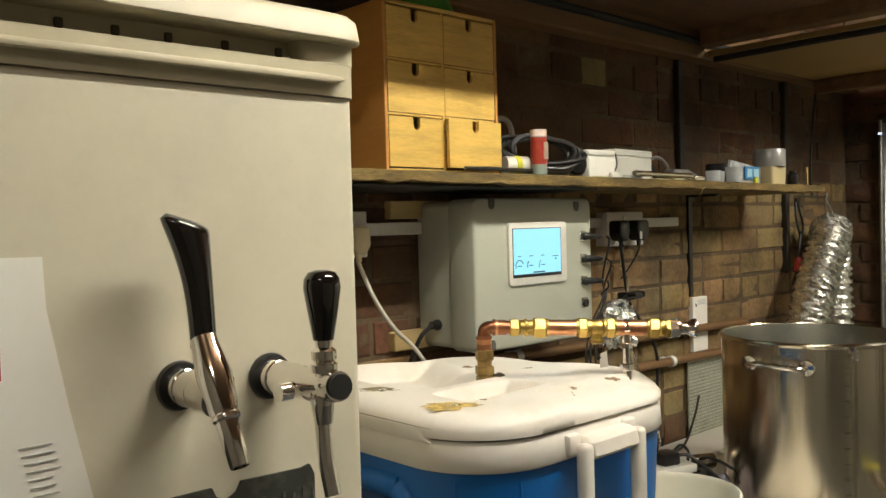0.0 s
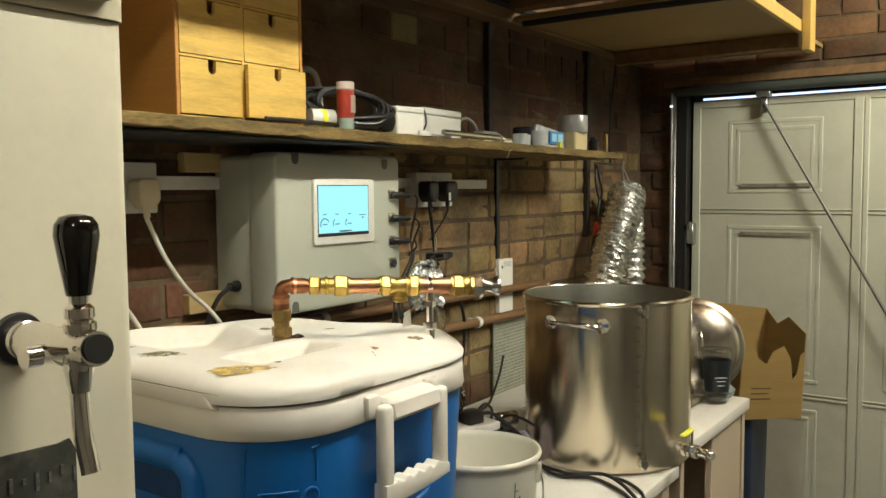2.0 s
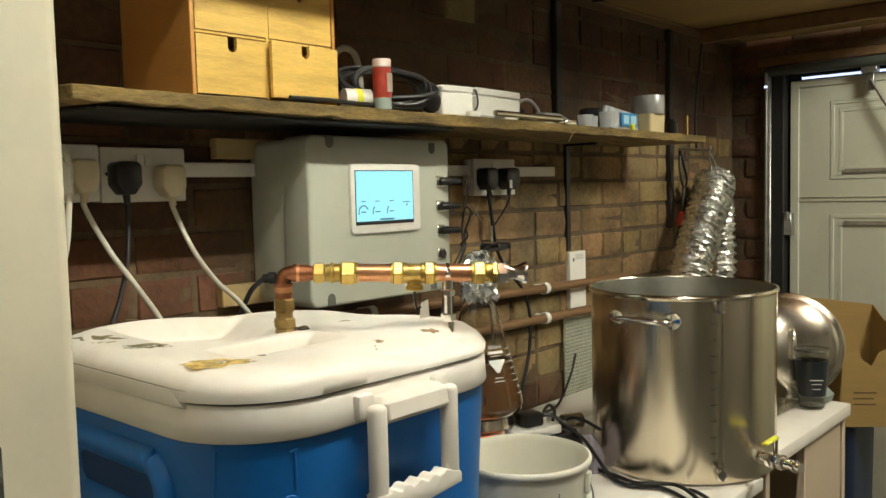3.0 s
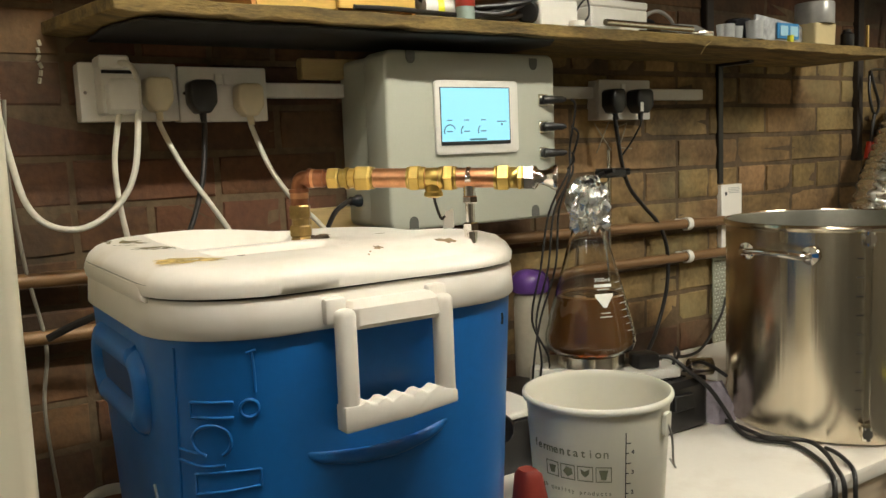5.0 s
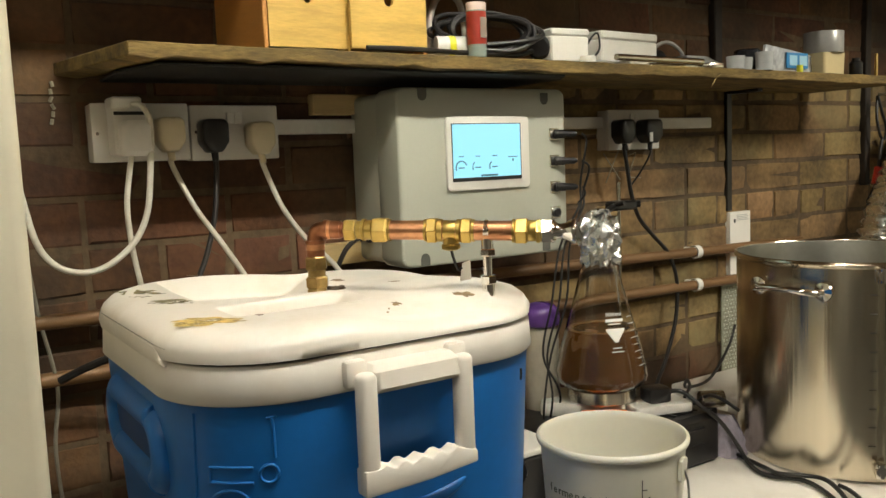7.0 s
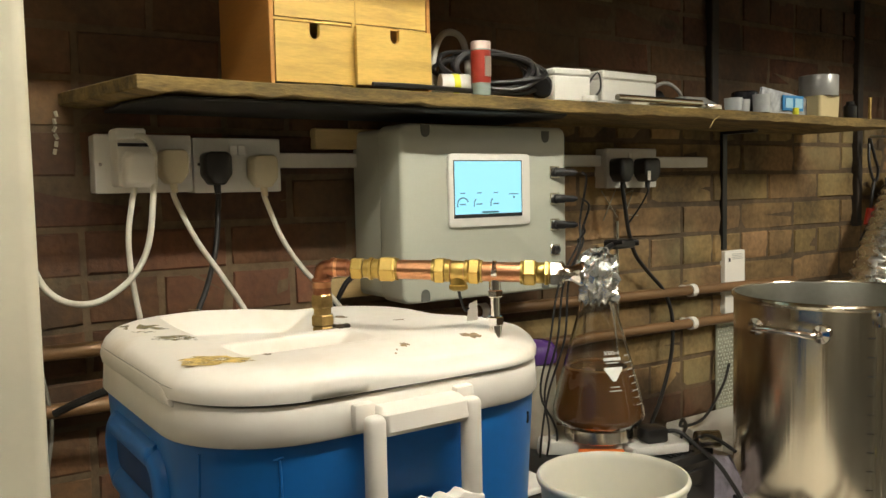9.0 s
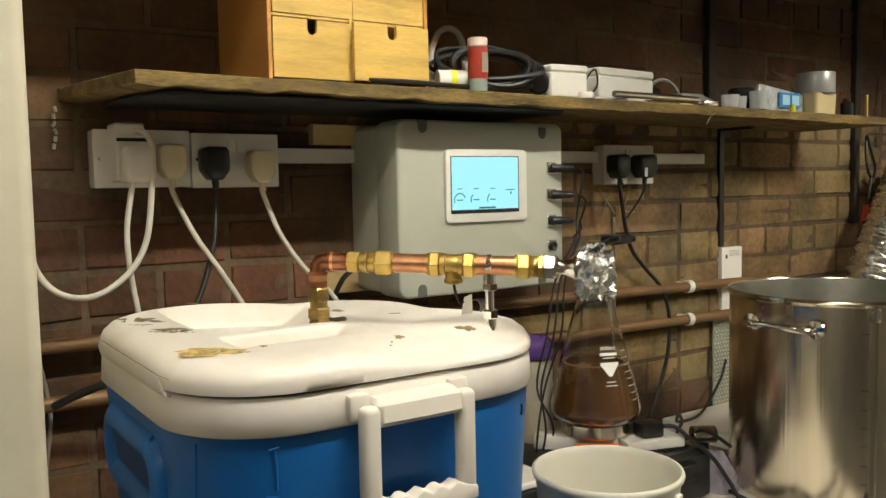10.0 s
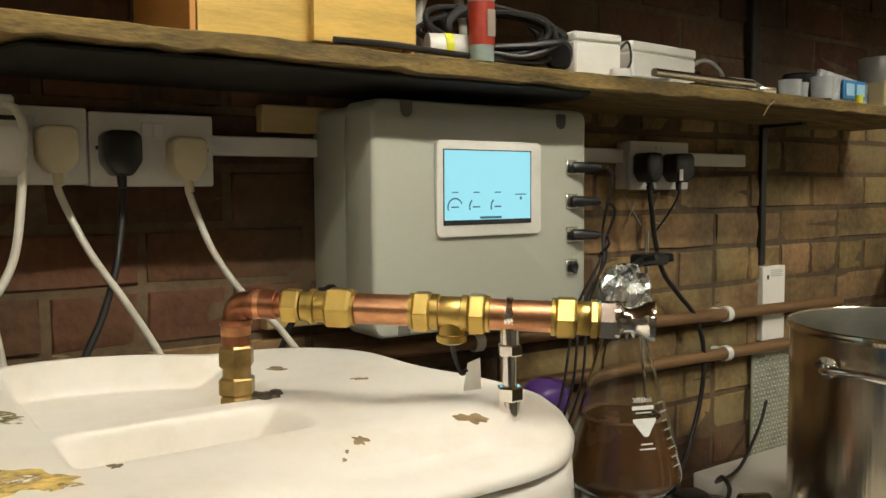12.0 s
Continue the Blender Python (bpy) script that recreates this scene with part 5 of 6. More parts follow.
def junction(x0, x1, y0, y1, h, label, turn=0.0):
    z = at_shelf(x0)
    t = thing("plastic_box", ((x0 + x1) / 2, (y0 + y1) / 2, z), label, "plastic box")
    part("base", bx(x0, x1, y0, y1, z, z + h * 0.78, 0.003), WHITE_PL, t)
    part("lid", bx(x0 - 0.001, x1 + 0.001, y0 - 0.001, y1 + 0.001, z + h * 0.785, z + h, 0.003), WHITE_PL, t)
    t.rotation_euler = (0, 0, radians(turn))
    return t


j1 = junction(1.603, 1.684, 1.298, 1.36, 0.058, "scuffed white plastic junction box on the shelf", -6)
j2 = junction(1.782, 1.948, 1.375, 1.45, 0.074, "long white plastic case at the back of the shelf", 4)
single("thin_wire", tube([(1.70, 1.34, 1.66), (1.73, 1.345, 1.70), (1.755, 1.35, 1.715), (1.75, 1.34, 1.685), (1.72, 1.33, 1.662)], 0.002, 6), RUBBER, "loop of thin black wire on the shelf", "wire")
single("bottle_cap", turned([(0, 0), (0.014, 0), (0.015, 0.004), (0.014, 0.010), (0, 0.010)], Matrix.Translation((1.672, 1.289, at_shelf(1.672))) , 18), WHITE_PL, "small white screw cap on the shelf edge", "cap")
single("flat_packet", slab([(1.69, 1.31), (1.79, 1.30), (1.81, 1.345), (1.70, 1.35)], 0, 0.008, Matrix.Translation((0, 0, at_shelf(1.75))), 0.002), mat("grey_packet", (0.42, 0.41, 0.38), 0.35), "flat grey packet lying on the shelf", "packet")
single("steel_bar", rod((1.74, 1.287, 1.663), (1.98, 1.292, 1.662), 0.006, 10), STEEL, "steel rod lying along the shelf edge", "rod")
wr = thing("spanner", (1.93, 1.32, 1.66), "dull steel spanner lying on the shelf", "spanner")
part("shank", bx(1.86, 2.02, 1.315, 1.330, at_shelf(1.9), at_shelf(1.9) + 0.009, 0.003), STEEL, wr)
part("jaw", slab([(2.01, 1.30), (2.05, 1.296), (2.06, 1.31), (2.035, 1.322), (2.06, 1.335), (2.05, 1.349), (2.01, 1.343)], 0, 0.012, Matrix.Translation((0, 0, at_shelf(2.0))), 0.002), STEEL, wr)
hp = thing("black_pump", (2.0, 1.42, 1.655), "small black pump with a grey hose loop", "pump")
part("body", turned([(0, 0), (0.022, 0), (0.024, 0.01), (0.024, 0.05), (0, 0.055)], along((1.955, 1.43, 1.6795), (2.01, 1.43, 1.6795)), 18), BLACK, hp)
part("hose", tube([(1.93, 1.40, 1.665), (1.96, 1.40, 1.70), (2.0, 1.40, 1.715), (2.04, 1.40, 1.70), (2.06, 1.40, 1.665)], 0.004, 8), mat("grey_tube", (0.3, 0.28, 0.25), 0.4), hp)
single("metal_casting", lofted([(at_shelf(2.05), 1.97, 2.12, 1.34, 1.39, 0.012), (at_shelf(2.05) + 0.018, 1.98, 2.11, 1.345, 1.385, 0.012), (at_shelf(2.05) + 0.032, 2.0, 2.07, 1.35, 1.38, 0.01)]), GALV, "dull grey metal casting on the shelf", "casting")
for k, (xx, yy) in enumerate(((2.085, 1.295), (2.13, 1.31), (2.175, 1.292))):
    single("clear_pot", turned([(0, 0), (0.017, 0), (0.019, 0.026 + 0.012 * (k == 2)), (0.0175, 0.026 + 0.012 * (k == 2)), (0.016, 0.002), (0, 0.002)], Matrix.Translation((xx, yy, at_shelf(xx)))), mat("milky_clear", (0.45, 0.46, 0.46), 0.2), "little cloudy clear plastic pot on the shelf", "pot", "clear pots on the shelf")
single("black_tin", turned([(0, 0), (0.027, 0), (0.028, 0.003), (0.028, 0.047), (0.025, 0.050), (0, 0.050)], Matrix.Translation((2.19, 1.345, at_shelf(2.19)))), mat("black_tin", (0.03, 0.03, 0.035), 0.25, 0.5), "short black tin on the shelf", "tin")
pk = thing("clear_packet", (2.31, 1.32, 1.65), "clear plastic packet with a blue printed card", "packet")
pz = at_shelf(2.3)
part("bag", slab([(2.215, pz), (2.40, pz), (2.405, pz + 0.04), (2.36, pz + 0.048), (2.23, pz + 0.062)], -1.335, -1.327, pose(0, 0, 0, 90), 0.002), mat("crinkled_film", (0.42, 0.43, 0.44), 0.15, spread=0.4, scale=40, bump=0.003), pk)
part("card", bx(2.295, 2.372, 1.321, 1.3245, pz + 0.012, pz + 0.046, 0.0005), BLUE_LABEL, pk, "blue printed card")
part("card_panel", both(bx(2.303, 2.33, 1.3195, 1.3205, pz + 0.018, pz + 0.040, 0), bx(2.338, 2.366, 1.3195, 1.3205, pz + 0.018, pz + 0.040, 0)), mat("pale_blue_print", (0.35, 0.60, 0.75), 0.4), pk)
single("yellow_cap", rod((2.31, 1.30, pz), (2.31, 1.30, pz + 0.016), 0.007, 10), YELLOW, "tiny yellow cap on the shelf edge", "cap")
bl = thing("wax_block", (2.47, 1.31, 1.65), "pale yellow translucent block on the shelf", "block")
part("block", lofted([(at_shelf(2.47), 2.395, 2.475, 1.295, 1.35, 0.008), (at_shelf(2.47) + 0.048, 2.393, 2.477, 1.294, 1.351, 0.008)], 4), WAX, bl)
tp = thing("tape_roll", (2.445, 1.36, 1.70), "roll of grey duct tape lying on the block", "tape")
tz = at_shelf(2.47) + 0.0485
part("roll", turned([(0.030, 0), (0.042, 0), (0.043, 0.002), (0.043, 0.046), (0.042, 0.048), (0.030, 0.048), (0.030, 0)], Matrix.Translation((2.437, 1.325, tz)), 28), mat("duct_tape_grey", (0.40, 0.39, 0.37), 0.35, 0.2), tp)
part("core", turned([(0.0285, 0.001), (0.0297, 0.001), (0.0297, 0.047), (0.0285, 0.047), (0.0285, 0.001)], Matrix.Translation((2.437, 1.325, tz)), 28), CARD, tp)
single("black_bottle", turned([(0, 0), (0.014, 0), (0.015, 0.003), (0.015, 0.028), (0.009, 0.034), (0.009, 0.04), (0, 0.04)], Matrix.Translation((2.535, 1.305, at_shelf(2.5)))), BLACK, "tiny black bottle on the shelf", "bottle")
single("peg", bx(2.60, 2.606, 1.292, 1.298, at_shelf(2.6), at_shelf(2.6) + 0.052, 0.001), PINE, "thin wooden peg standing up from the shelf", "peg")

# ---- wall plates near the kettle ----
ws = thing("card_notice", (2.39, 1.53, 1.30), "white card notice fixed to the brick wall", "notice")
part("card", bx(2.358, 2.437, 1.522, 1.541, 1.175, 1.332, 0.001), PAPER, ws)
for k in range(4):
    part("print_bar", bx(2.385, 2.428 - 0.004 * (k % 2), 1.521, 1.5225, 1.3105 + 0.004 * k, 1.3120 + 0.004 * k, 0), mat("faint_grey_print", (0.45, 0.45, 0.42), 0.7), ws)
part("mark", bx(2.372, 2.378, 1.521, 1.5225, 1.305, 1.314, 0), INK, ws)
ps = thing("perforated_sheet", (2.42, 1.53, 0.91), "embossed bright metal sheet standing against the wall", "metal sheet")
part("sheet", bx(2.325, 2.52, 1.522, 1.526, 0.902, 1.152, 0.0005), TUNE, ps)
dots = bmesh.new()
for i in range(17):
    for j in range(24):
        x, z = 2.332 + 0.011 * i + (0.0055 if j % 2 else 0), 0.912 + 0.010 * j
        a, h = (0.0038, 0.0016) if (i + j) % 2 else (0.0016, 0.0038)
        vs = [dots.verts.new(p) for p in ((x - a, 1.5217, z - h), (x + a, 1.5217, z - h), (x + a, 1.5217, z + h), (x - a, 1.5217, z + h), (x, 1.5190, z))]
        for q in ((0, 1, 4), (1, 2, 4), (2, 3, 4), (3, 0, 4)):
            dots.faces.new([vs[k] for k in q])
bmesh.ops.recalc_face_normals(dots, faces=dots.faces[:])
tagged(part("embossing", dots, mat("embossed_bright_steel", (0.74, 0.75, 0.66), 0.35, 0.45), ps), kind="stuff")

# ---- brew kettle ----
pot = thing("brew_kettle", (2.136, 1.084, 0.90), "tall stainless steel brew kettle with side handles and a ball valve", "kettle")
PM = Matrix.Translation((2.136, 1.084, 0.901))
R = 0.198
part("shell", turned([(0, 0), (R - 0.012, 0), (R - 0.003, 0.004), (R, 0.014), (R, 0.376), (R + 0.0035, 0.379), (R + 0.005, 0.383), (R + 0.0035, 0.387), (R - 0.001, 0.388), (R - 0.002, 0.386)], PM, 96), KETTLE, pot, "mirror-bright steel shell")
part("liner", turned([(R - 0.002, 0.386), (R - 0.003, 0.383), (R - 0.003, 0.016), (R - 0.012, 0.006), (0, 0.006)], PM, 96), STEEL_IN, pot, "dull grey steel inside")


def kettle_handle(deg):
    a = radians(deg)
    c, t = Vector((math.cos(a), math.sin(a), 0)), Vector((-math.sin(a), math.cos(a), 0))
    base = Vector((2.136, 1.084, 1.238))
    h = part("handle", tube([base + c * (R - 0.002) - t * 0.062, base + c * (R + 0.022) - t * 0.056, base + c * (R + 0.038) - t * 0.04 + Vector((0, 0, 0.004)), base + c * (R + 0.042) + Vector((0, 0, 0.006)),
                             base + c * (R + 0.038) + t * 0.04 + Vector((0, 0, 0.004)), base + c * (R + 0.022) + t * 0.056, base + c * (R - 0.002) + t * 0.062], 0.006, 12), CHROME, pot, "bent steel handle")
    for s in (-1, 1):
        part("rivet_plate", turned([(0, 0), (0.017, 0), (0.016, 0.003), (0.008, 0.005), (0, 0.006)], along(base + c * (R - 0.002) + t * 0.062 * s, base + c * 2 + t * 0.062 * s), 16), CHROME, h)


kettle_handle(184)
kettle_handle(4)
ga = radians(227)
gx, gy = 2.136 + (R + 0.010) * math.cos(ga), 1.084 + (R + 0.010) * math.sin(ga)
part("sight_glass", rod((gx, gy, 0.935), (gx, gy, 1.268), 0.0055, 14), clear("gauge_tube", (0.95, 0.95, 0.92), 0.02, 1.2), pot, "clear sight glass")
for z in (0.93, 1.268):
    part("gauge_fitting", both(rod((gx - 0.01 * math.cos(ga), gy - 0.01 * math.sin(ga), z), (gx + 0.008 * math.cos(ga), gy + 0.008 * math.sin(ga), z), 0.009, 12), rod((gx, gy, z - 0.012), (gx, gy, z + 0.012), 0.0085, 12)), CHROME, pot)
for k in range(9):
    z, aa = 0.97 + 0.033 * k, ga - 0.055
    px, py = 2.136 + (R + 0.0006) * math.cos(aa), 1.084 + (R + 0.0006) * math.sin(aa)
    part("litre_mark", bx(-0.006, 0.006, -0.0006, 0.0006, z - 0.0008, z + 0.0008, 0), INK, pot).matrix_local = Matrix.Translation((px - 2.136, py - 1.084, 0)) @ pose(0, 0, 0, 0, 0, math.degrees(aa) + 90) @ Matrix.Translation((2.136, 1.084, 0))
va = radians(254)
vc = Vector((math.cos(va), math.sin(va), 0))
v0 = Vector((2.136, 1.084, 0.955))
valve = part("ball_valve", both(hexnut(v0 + vc * (R - 0.002), v0 + vc * (R + 0.012), 0.017), rod(v0 + vc * (R + 0.012), v0 + vc * (R + 0.03), 0.011), hexnut(v0 + vc * (R + 0.025), v0 + vc * (R + 0.037), 0.016), turned([(0, -0.016), (0.012, -0.012), (0.016, 0), (0.012, 0.012), (0, 0.016)], Matrix.Translation(v0 + vc * (R + 0.044)), 16),
                                hexnut(v0 + vc * (R + 0.052), v0 + vc * (R + 0.066), 0.0155), rod(v0 + vc * (R + 0.066), v0 + vc * (R + 0.085), 0.010), turned([(0, 0), (0.013, 0), (0.013, 0.005), (0.009, 0.006), (0.009, 0.016), (0, 0.016)], along(v0 + vc * (R + 0.085), v0 + vc * (R + 0.11)))), CHROME, pot, "steel ball valve", sharp=25)
vt = v0 + vc * (R + 0.044)
part("valve_stem", rod(vt, vt + Vector((0, 0, 0.044)), 0.005, 10), CHROME, valve)
part("valve_lever", bx(vt.x - 0.058, vt.x + 0.005, vt.y - 0.007, vt.y + 0.007, vt.z + 0.043, vt.z + 0.050, 0.003), YELLOW, valve, "yellow lever sleeve")
def crumpled_cloth():
    rng = random.Random(5)
    bm = lofted([(0.9005, 1.908, 1.972, 1.172, 1.245, 0.02), (0.918, 1.910, 1.968, 1.176, 1.243, 0.02), (0.936, 1.908, 1.966, 1.180, 1.242, 0.018), (0.954, 1.916, 1.964, 1.188, 1.240, 0.015), (0.970, 1.925, 1.958, 1.200, 1.234, 0.010)], 5)
    for v in bm.verts:
        if v.co.z > 0.91:
            v.co += Vector((rng.uniform(-0.007, 0.006), rng.uniform(-0.007, 0.006), rng.uniform(-0.006, 0.006)))
    return bm


single("kettle_base_cloth", crumpled_cloth(), CLOTH, "crumpled mauve-grey cloth beside the kettle", "cloth", sharp=70)

# ---- foil ducting hung from the wall ----
duct = thing("foil_duct", (3.03, 1.42, 1.52), "crinkled silver foil ducting doubled over a wall hook", "duct")


def ribbed(pts, r, seed, step=26):
    rng = random.Random(seed)
    path = smooth_path(pts, step)
    n, rings = 26, []
    bm = bmesh.new()
    up = Vector((0.3, 0.9, 0.1)).normalized()
    for i, p in enumerate(path):
        d = (path[min(i + 1, len(path) - 1)] - path[max(i - 1, 0)]).normalized()
        side = d.cross(up).normalized()
        up = side.cross(d).normalized()
        rib = r * (1 + 0.10 * math.sin(i * 2 * math.pi / 6.5))
        rings.append([bm.verts.new(p + (rib + rng.uniform(-0.004, 0.004)) * (math.cos(a) * side + math.sin(a) * up)) for a in (2 * math.pi * k / n for k in range(n))])
    for a, b in zip(rings, rings[1:]):
        for k in range(n):
            bm.faces.new((a[k], a[(k + 1) % n], b[(k + 1) % n], b[k]))
    bm.faces.new(rings[0][::-1])
    bm.faces.new(rings[-1])
    bmesh.ops.recalc_face_normals(bm, faces=bm.faces[:])
    return bm


part("front_leg", ribbed([(3.06, 1.42, 1.515), (3.03, 1.41, 1.49), (2.985, 1.41, 1.43), (2.93, 1.41, 1.35), (2.87, 1.41, 1.27), (2.83, 1.41, 1.16), (2.81, 1.41, 1.05), (2.80, 1.41, 0.96)], 0.060, 1), FOIL, duct, sharp=50)
part("back_leg", ribbed([(3.07, 1.44, 1.50), (3.13, 1.45, 1.46), (3.18, 1.46, 1.38), (3.19, 1.46, 1.28), (3.19, 1.46, 1.15), (3.19, 1.46, 0.95)], 0.051, 2), FOIL, duct, sharp=50)
part("hanging_loop", both(tube([(3.04, 1.43, 1.62), (3.01, 1.41, 1.57), (2.985, 1.39, 1.50), (2.98, 1.38, 1.45)], 0.0025, 6), tube([(3.04, 1.43, 1.62), (3.075, 1.42, 1.57), (3.10, 1.40, 1.50), (3.115, 1.39, 1.44)], 0.0025, 6)), GALV, duct)
part("hook", tube([(3.04, 1.541, 1.63), (3.04, 1.48, 1.625), (3.04, 1.43, 1.62), (3.04, 1.425, 1.635)], 0.004, 8), GALV, duct)

# ---- on the sink unit ----
lid2 = thing("domed_cover", (2.52, 1.16, 0.95), "shiny domed steel cover leaning beside the sink", "steel cover")
LM = Matrix.Translation((2.655, 1.035, 1.079)) @ pose(0, 0, 0, 0, 0, -150) @ pose(0, 0, 0, 0, 76, 0)
part("dome", turned([(0, 0.040), (0.05, 0.036), (0.09, 0.026), (0.12, 0.012), (0.128, 0.004), (0.138, 0.003), (0.140, 0), (0.128, 0), (0.09, 0.022), (0, 0.036)], LM, 44), STEEL, lid2, sharp=60)
part("lid_handle", tube([LM @ Vector((-0.035, 0, 0.036)), LM @ Vector((-0.032, 0, 0.065)), LM @ Vector((0, 0, 0.075)), LM @ Vector((0.032, 0, 0.065)), LM @ Vector((0.035, 0, 0.036))], 0.006, 10), CHROME, lid2)
glass = thing("pint_cup", (2.585, 0.952, 0.94), "clear plastic pint cup with a dark printed band", "cup")
GM = Matrix.Translation((2.585, 0.952, 0.9435))
part("cup", turned([(0, 0), (0.030, 0), (0.031, 0.003), (0.041, 0.142), (0.0425, 0.144), (0.041, 0.146), (0.040, 0.144), (0.0295, 0.004), (0, 0.004)], GM, 32), THIN, glass)
part("print_band", turned([(0.0330, 0.030), (0.0400, 0.120), (0.0403, 0.120), (0.0333, 0.030), (0.0330, 0.030)], GM, 32), mat("black_beer_print", (0.02, 0.025, 0.03), 0.3), glass, "dark printed band")
for k, (w, z) in enumerate(((0.012, 0.062), (0.016, 0.072), (0.010, 0.050))):
    a = radians(215)
    part("print_line", bx(-w, w, -0.0004, 0.0004, 0, 0.0015, 0), FROST, glass).matrix_local = Matrix.Translation((0.0385 * math.cos(a), 0.0385 * math.sin(a), z + 0.0035)) @ pose(0, 0, 0, 0, 0, 215 + 90) @ Matrix.Translation((2.585, 0.952, 0.94))
single("grey_sponge", lofted([(0.9435, 2.63, 2.685, 0.93, 1.0, 0.01), (0.96, 2.625, 2.688, 0.925, 1.0, 0.014), (0.975, 2.64, 2.68, 0.94, 0.99, 0.012)]), mat("grey_green_cloth", (0.20, 0.23, 0.22), 0.9, spread=0.3, scale=60), "grey-green washing cloth beside the sink", "cloth")
# carton beyond the sink, on a stand
stand = thing("storage_crate", (2.92, 1.0, 0.0), "blue plastic storage crate on the floor", "crate")
part("crate_body", lofted([(0.0, 2.83, 3.04, 0.93, 1.08, 0.03), (0.80, 2.82, 3.05, 0.92, 1.09, 0.03), (0.835, 2.82, 3.05, 0.92, 1.09, 0.03)], 4), mat("dark_blue_crate", (0.012, 0.022, 0.055), 0.5), stand)
carton = thing("cardboard_box", (2.94, 0.945, 0.836), "torn open brown cardboard box standing on a crate", "cardboard box")
CM = Matrix.Translation((2.94, 0.945, 0.838)) @ pose(0, 0, 0, 0, 3, -42) @ Matrix.Diagonal((0.74, 0.8, 1, 1))


def carton_wall(outline, m):
    return slab(outline, -0.002, 0.002, CM @ m)


part("front_side", carton_wall([(-0.16, 0), (0.13, 0), (0.13, 0.205), (0.108, 0.195), (0.098, 0.140), (0.078, 0.120), (0.064, 0.185), (0.030, 0.222), (-0.020, 0.205), (-0.045, 0.168), (-0.085, 0.185), (-0.105, 0.225), (-0.16, 0.235)], pose(0, -0.13, 0, 90)), CARD, carton, "torn front panel")
part("back_side", carton_wall([(-0.16, 0), (0.13, 0), (0.13, 0.31), (-0.16, 0.33)], pose(0, 0.13, 0, 90)), CARD, carton)
part("left_side", carton_wall([(-0.128, 0), (0.128, 0), (0.128, 0.32), (-0.128, 0.25)], pose(-0.16, 0, 0, 90, 0, 90)), CARD, carton)
part("right_side", carton_wall([(-0.128, 0), (0.128, 0), (0.128, 0.31), (0.05, 0.27), (-0.02, 0.30), (-0.128, 0.26)], pose(0.131, 0, 0, 90, 0, 90)), CARD, carton)
part("bottom", carton_wall([(-0.158, -0.128), (0.129, -0.128), (0.129, 0.128), (-0.158, 0.128)], Matrix.Translation((0, 0, 0.002))), CARD, carton)
# Black block stands in for the shade within the open carton
part("shaded_inside", slab([(-0.15, -0.12), (0.12, -0.12), (0.12, 0.12), (-0.15, 0.12)], 0.01, 0.13, CM), DARK, carton)
part("shipping_bars", both(*[slab([(-0.11, 0.06 + 0.016 * k), (-0.02 - 0.01 * (k % 2), 0.06 + 0.016 * k), (-0.02 - 0.01 * (k % 2), 0.064 + 0.016 * k), (-0.11, 0.064 + 0.016 * k)], 0.002, 0.0026, CM @ pose(0, -0.13, 0, 90)) for k in range(3)]), mat("card_print", (0.10, 0.06, 0.03), 0.8), carton)

# ---- flask, stir plate, tool case and clutter behind the bucket ----
case = thing("tool_case", (1.75, 1.3, 0.90), "black plastic tool case lying on the bench", "tool case")
part("shell", lofted([(0.901, 1.52, 1.90, 1.195, 1.44, 0.015), (0.906, 1.515, 1.905, 1.19, 1.445, 0.018), (0.985, 1.515, 1.905, 1.19, 1.445, 0.018), (0.996, 1.53, 1.89, 1.20, 1.435, 0.015)], 4), BLACK, case)
part("ribbing", both(*[bx(1.80 + 0.012 * k, 1.806 + 0.012 * k, 1.215, 1.29, 0.9955, 0.999, 0.0005) for k in range(6)]), BLACK, case)
part("latch", bx(1.80, 1.85, 1.183, 1.192, 0.945, 0.975, 0.002), BLACK, case)
part("orange_catch", slab(rounded(-0.05, 0.034, -0.014, 0.014, 0.004), 0, 0.019, Matrix.Translation((1.694, 1.276, 0.9962)) @ pose(0, 0, 0, 0, 0, -40), 0.002), ORANGE, case, "orange catch")
stir = thing("stir_plate", (1.733, 1.335, 0.997), "white stir plate with a round steel top", "stir plate")
SM = Matrix.Translation((1.733, 1.335, 0.9965)) @ pose(0, 0, 0, 0, 0, -44)
part("body", slab(rounded(-0.115, 0.043, -0.048, 0.07, 0.008), 0, 0.0255, SM, 0.004), WHITE_PL, stir)
part("steel_top", turned([(0, 0), (0.064, 0), (0.066, 0.002), (0.066, 0.0235), (0.063, 0.0255), (0, 0.0255)], Matrix.Translation((1.733, 1.335, 1.0225)), 40), STEEL, stir)
flask = thing("conical_flask", (1.733, 1.335, 1.031), "glass conical flask of amber wort capped with foil", "flask")
FM = Matrix.Translation((1.733, 1.335, 1.0488)) @ Matrix.Diagonal((1, 1, 0.945, 1))
part("glass", turned([(0, 0), (0.070, 0), (0.083, 0.008), (0.0875, 0.022), (0.0865, 0.035), (0.076, 0.082), (0.040, 0.218), (0.026, 0.266), (0.023, 0.285), (0.023, 0.31), (0.027, 0.316), (0.0205, 0.314), (0.0205, 0.285),
                      (0.0235, 0.265), (0.0375, 0.217), (0.0735, 0.081), (0.084, 0.035), (0.085, 0.022), (0.081, 0.010), (0.069, 0.003), (0, 0.003)], FM, 56), GLASS, flask, "clear glass body", sharp=60)
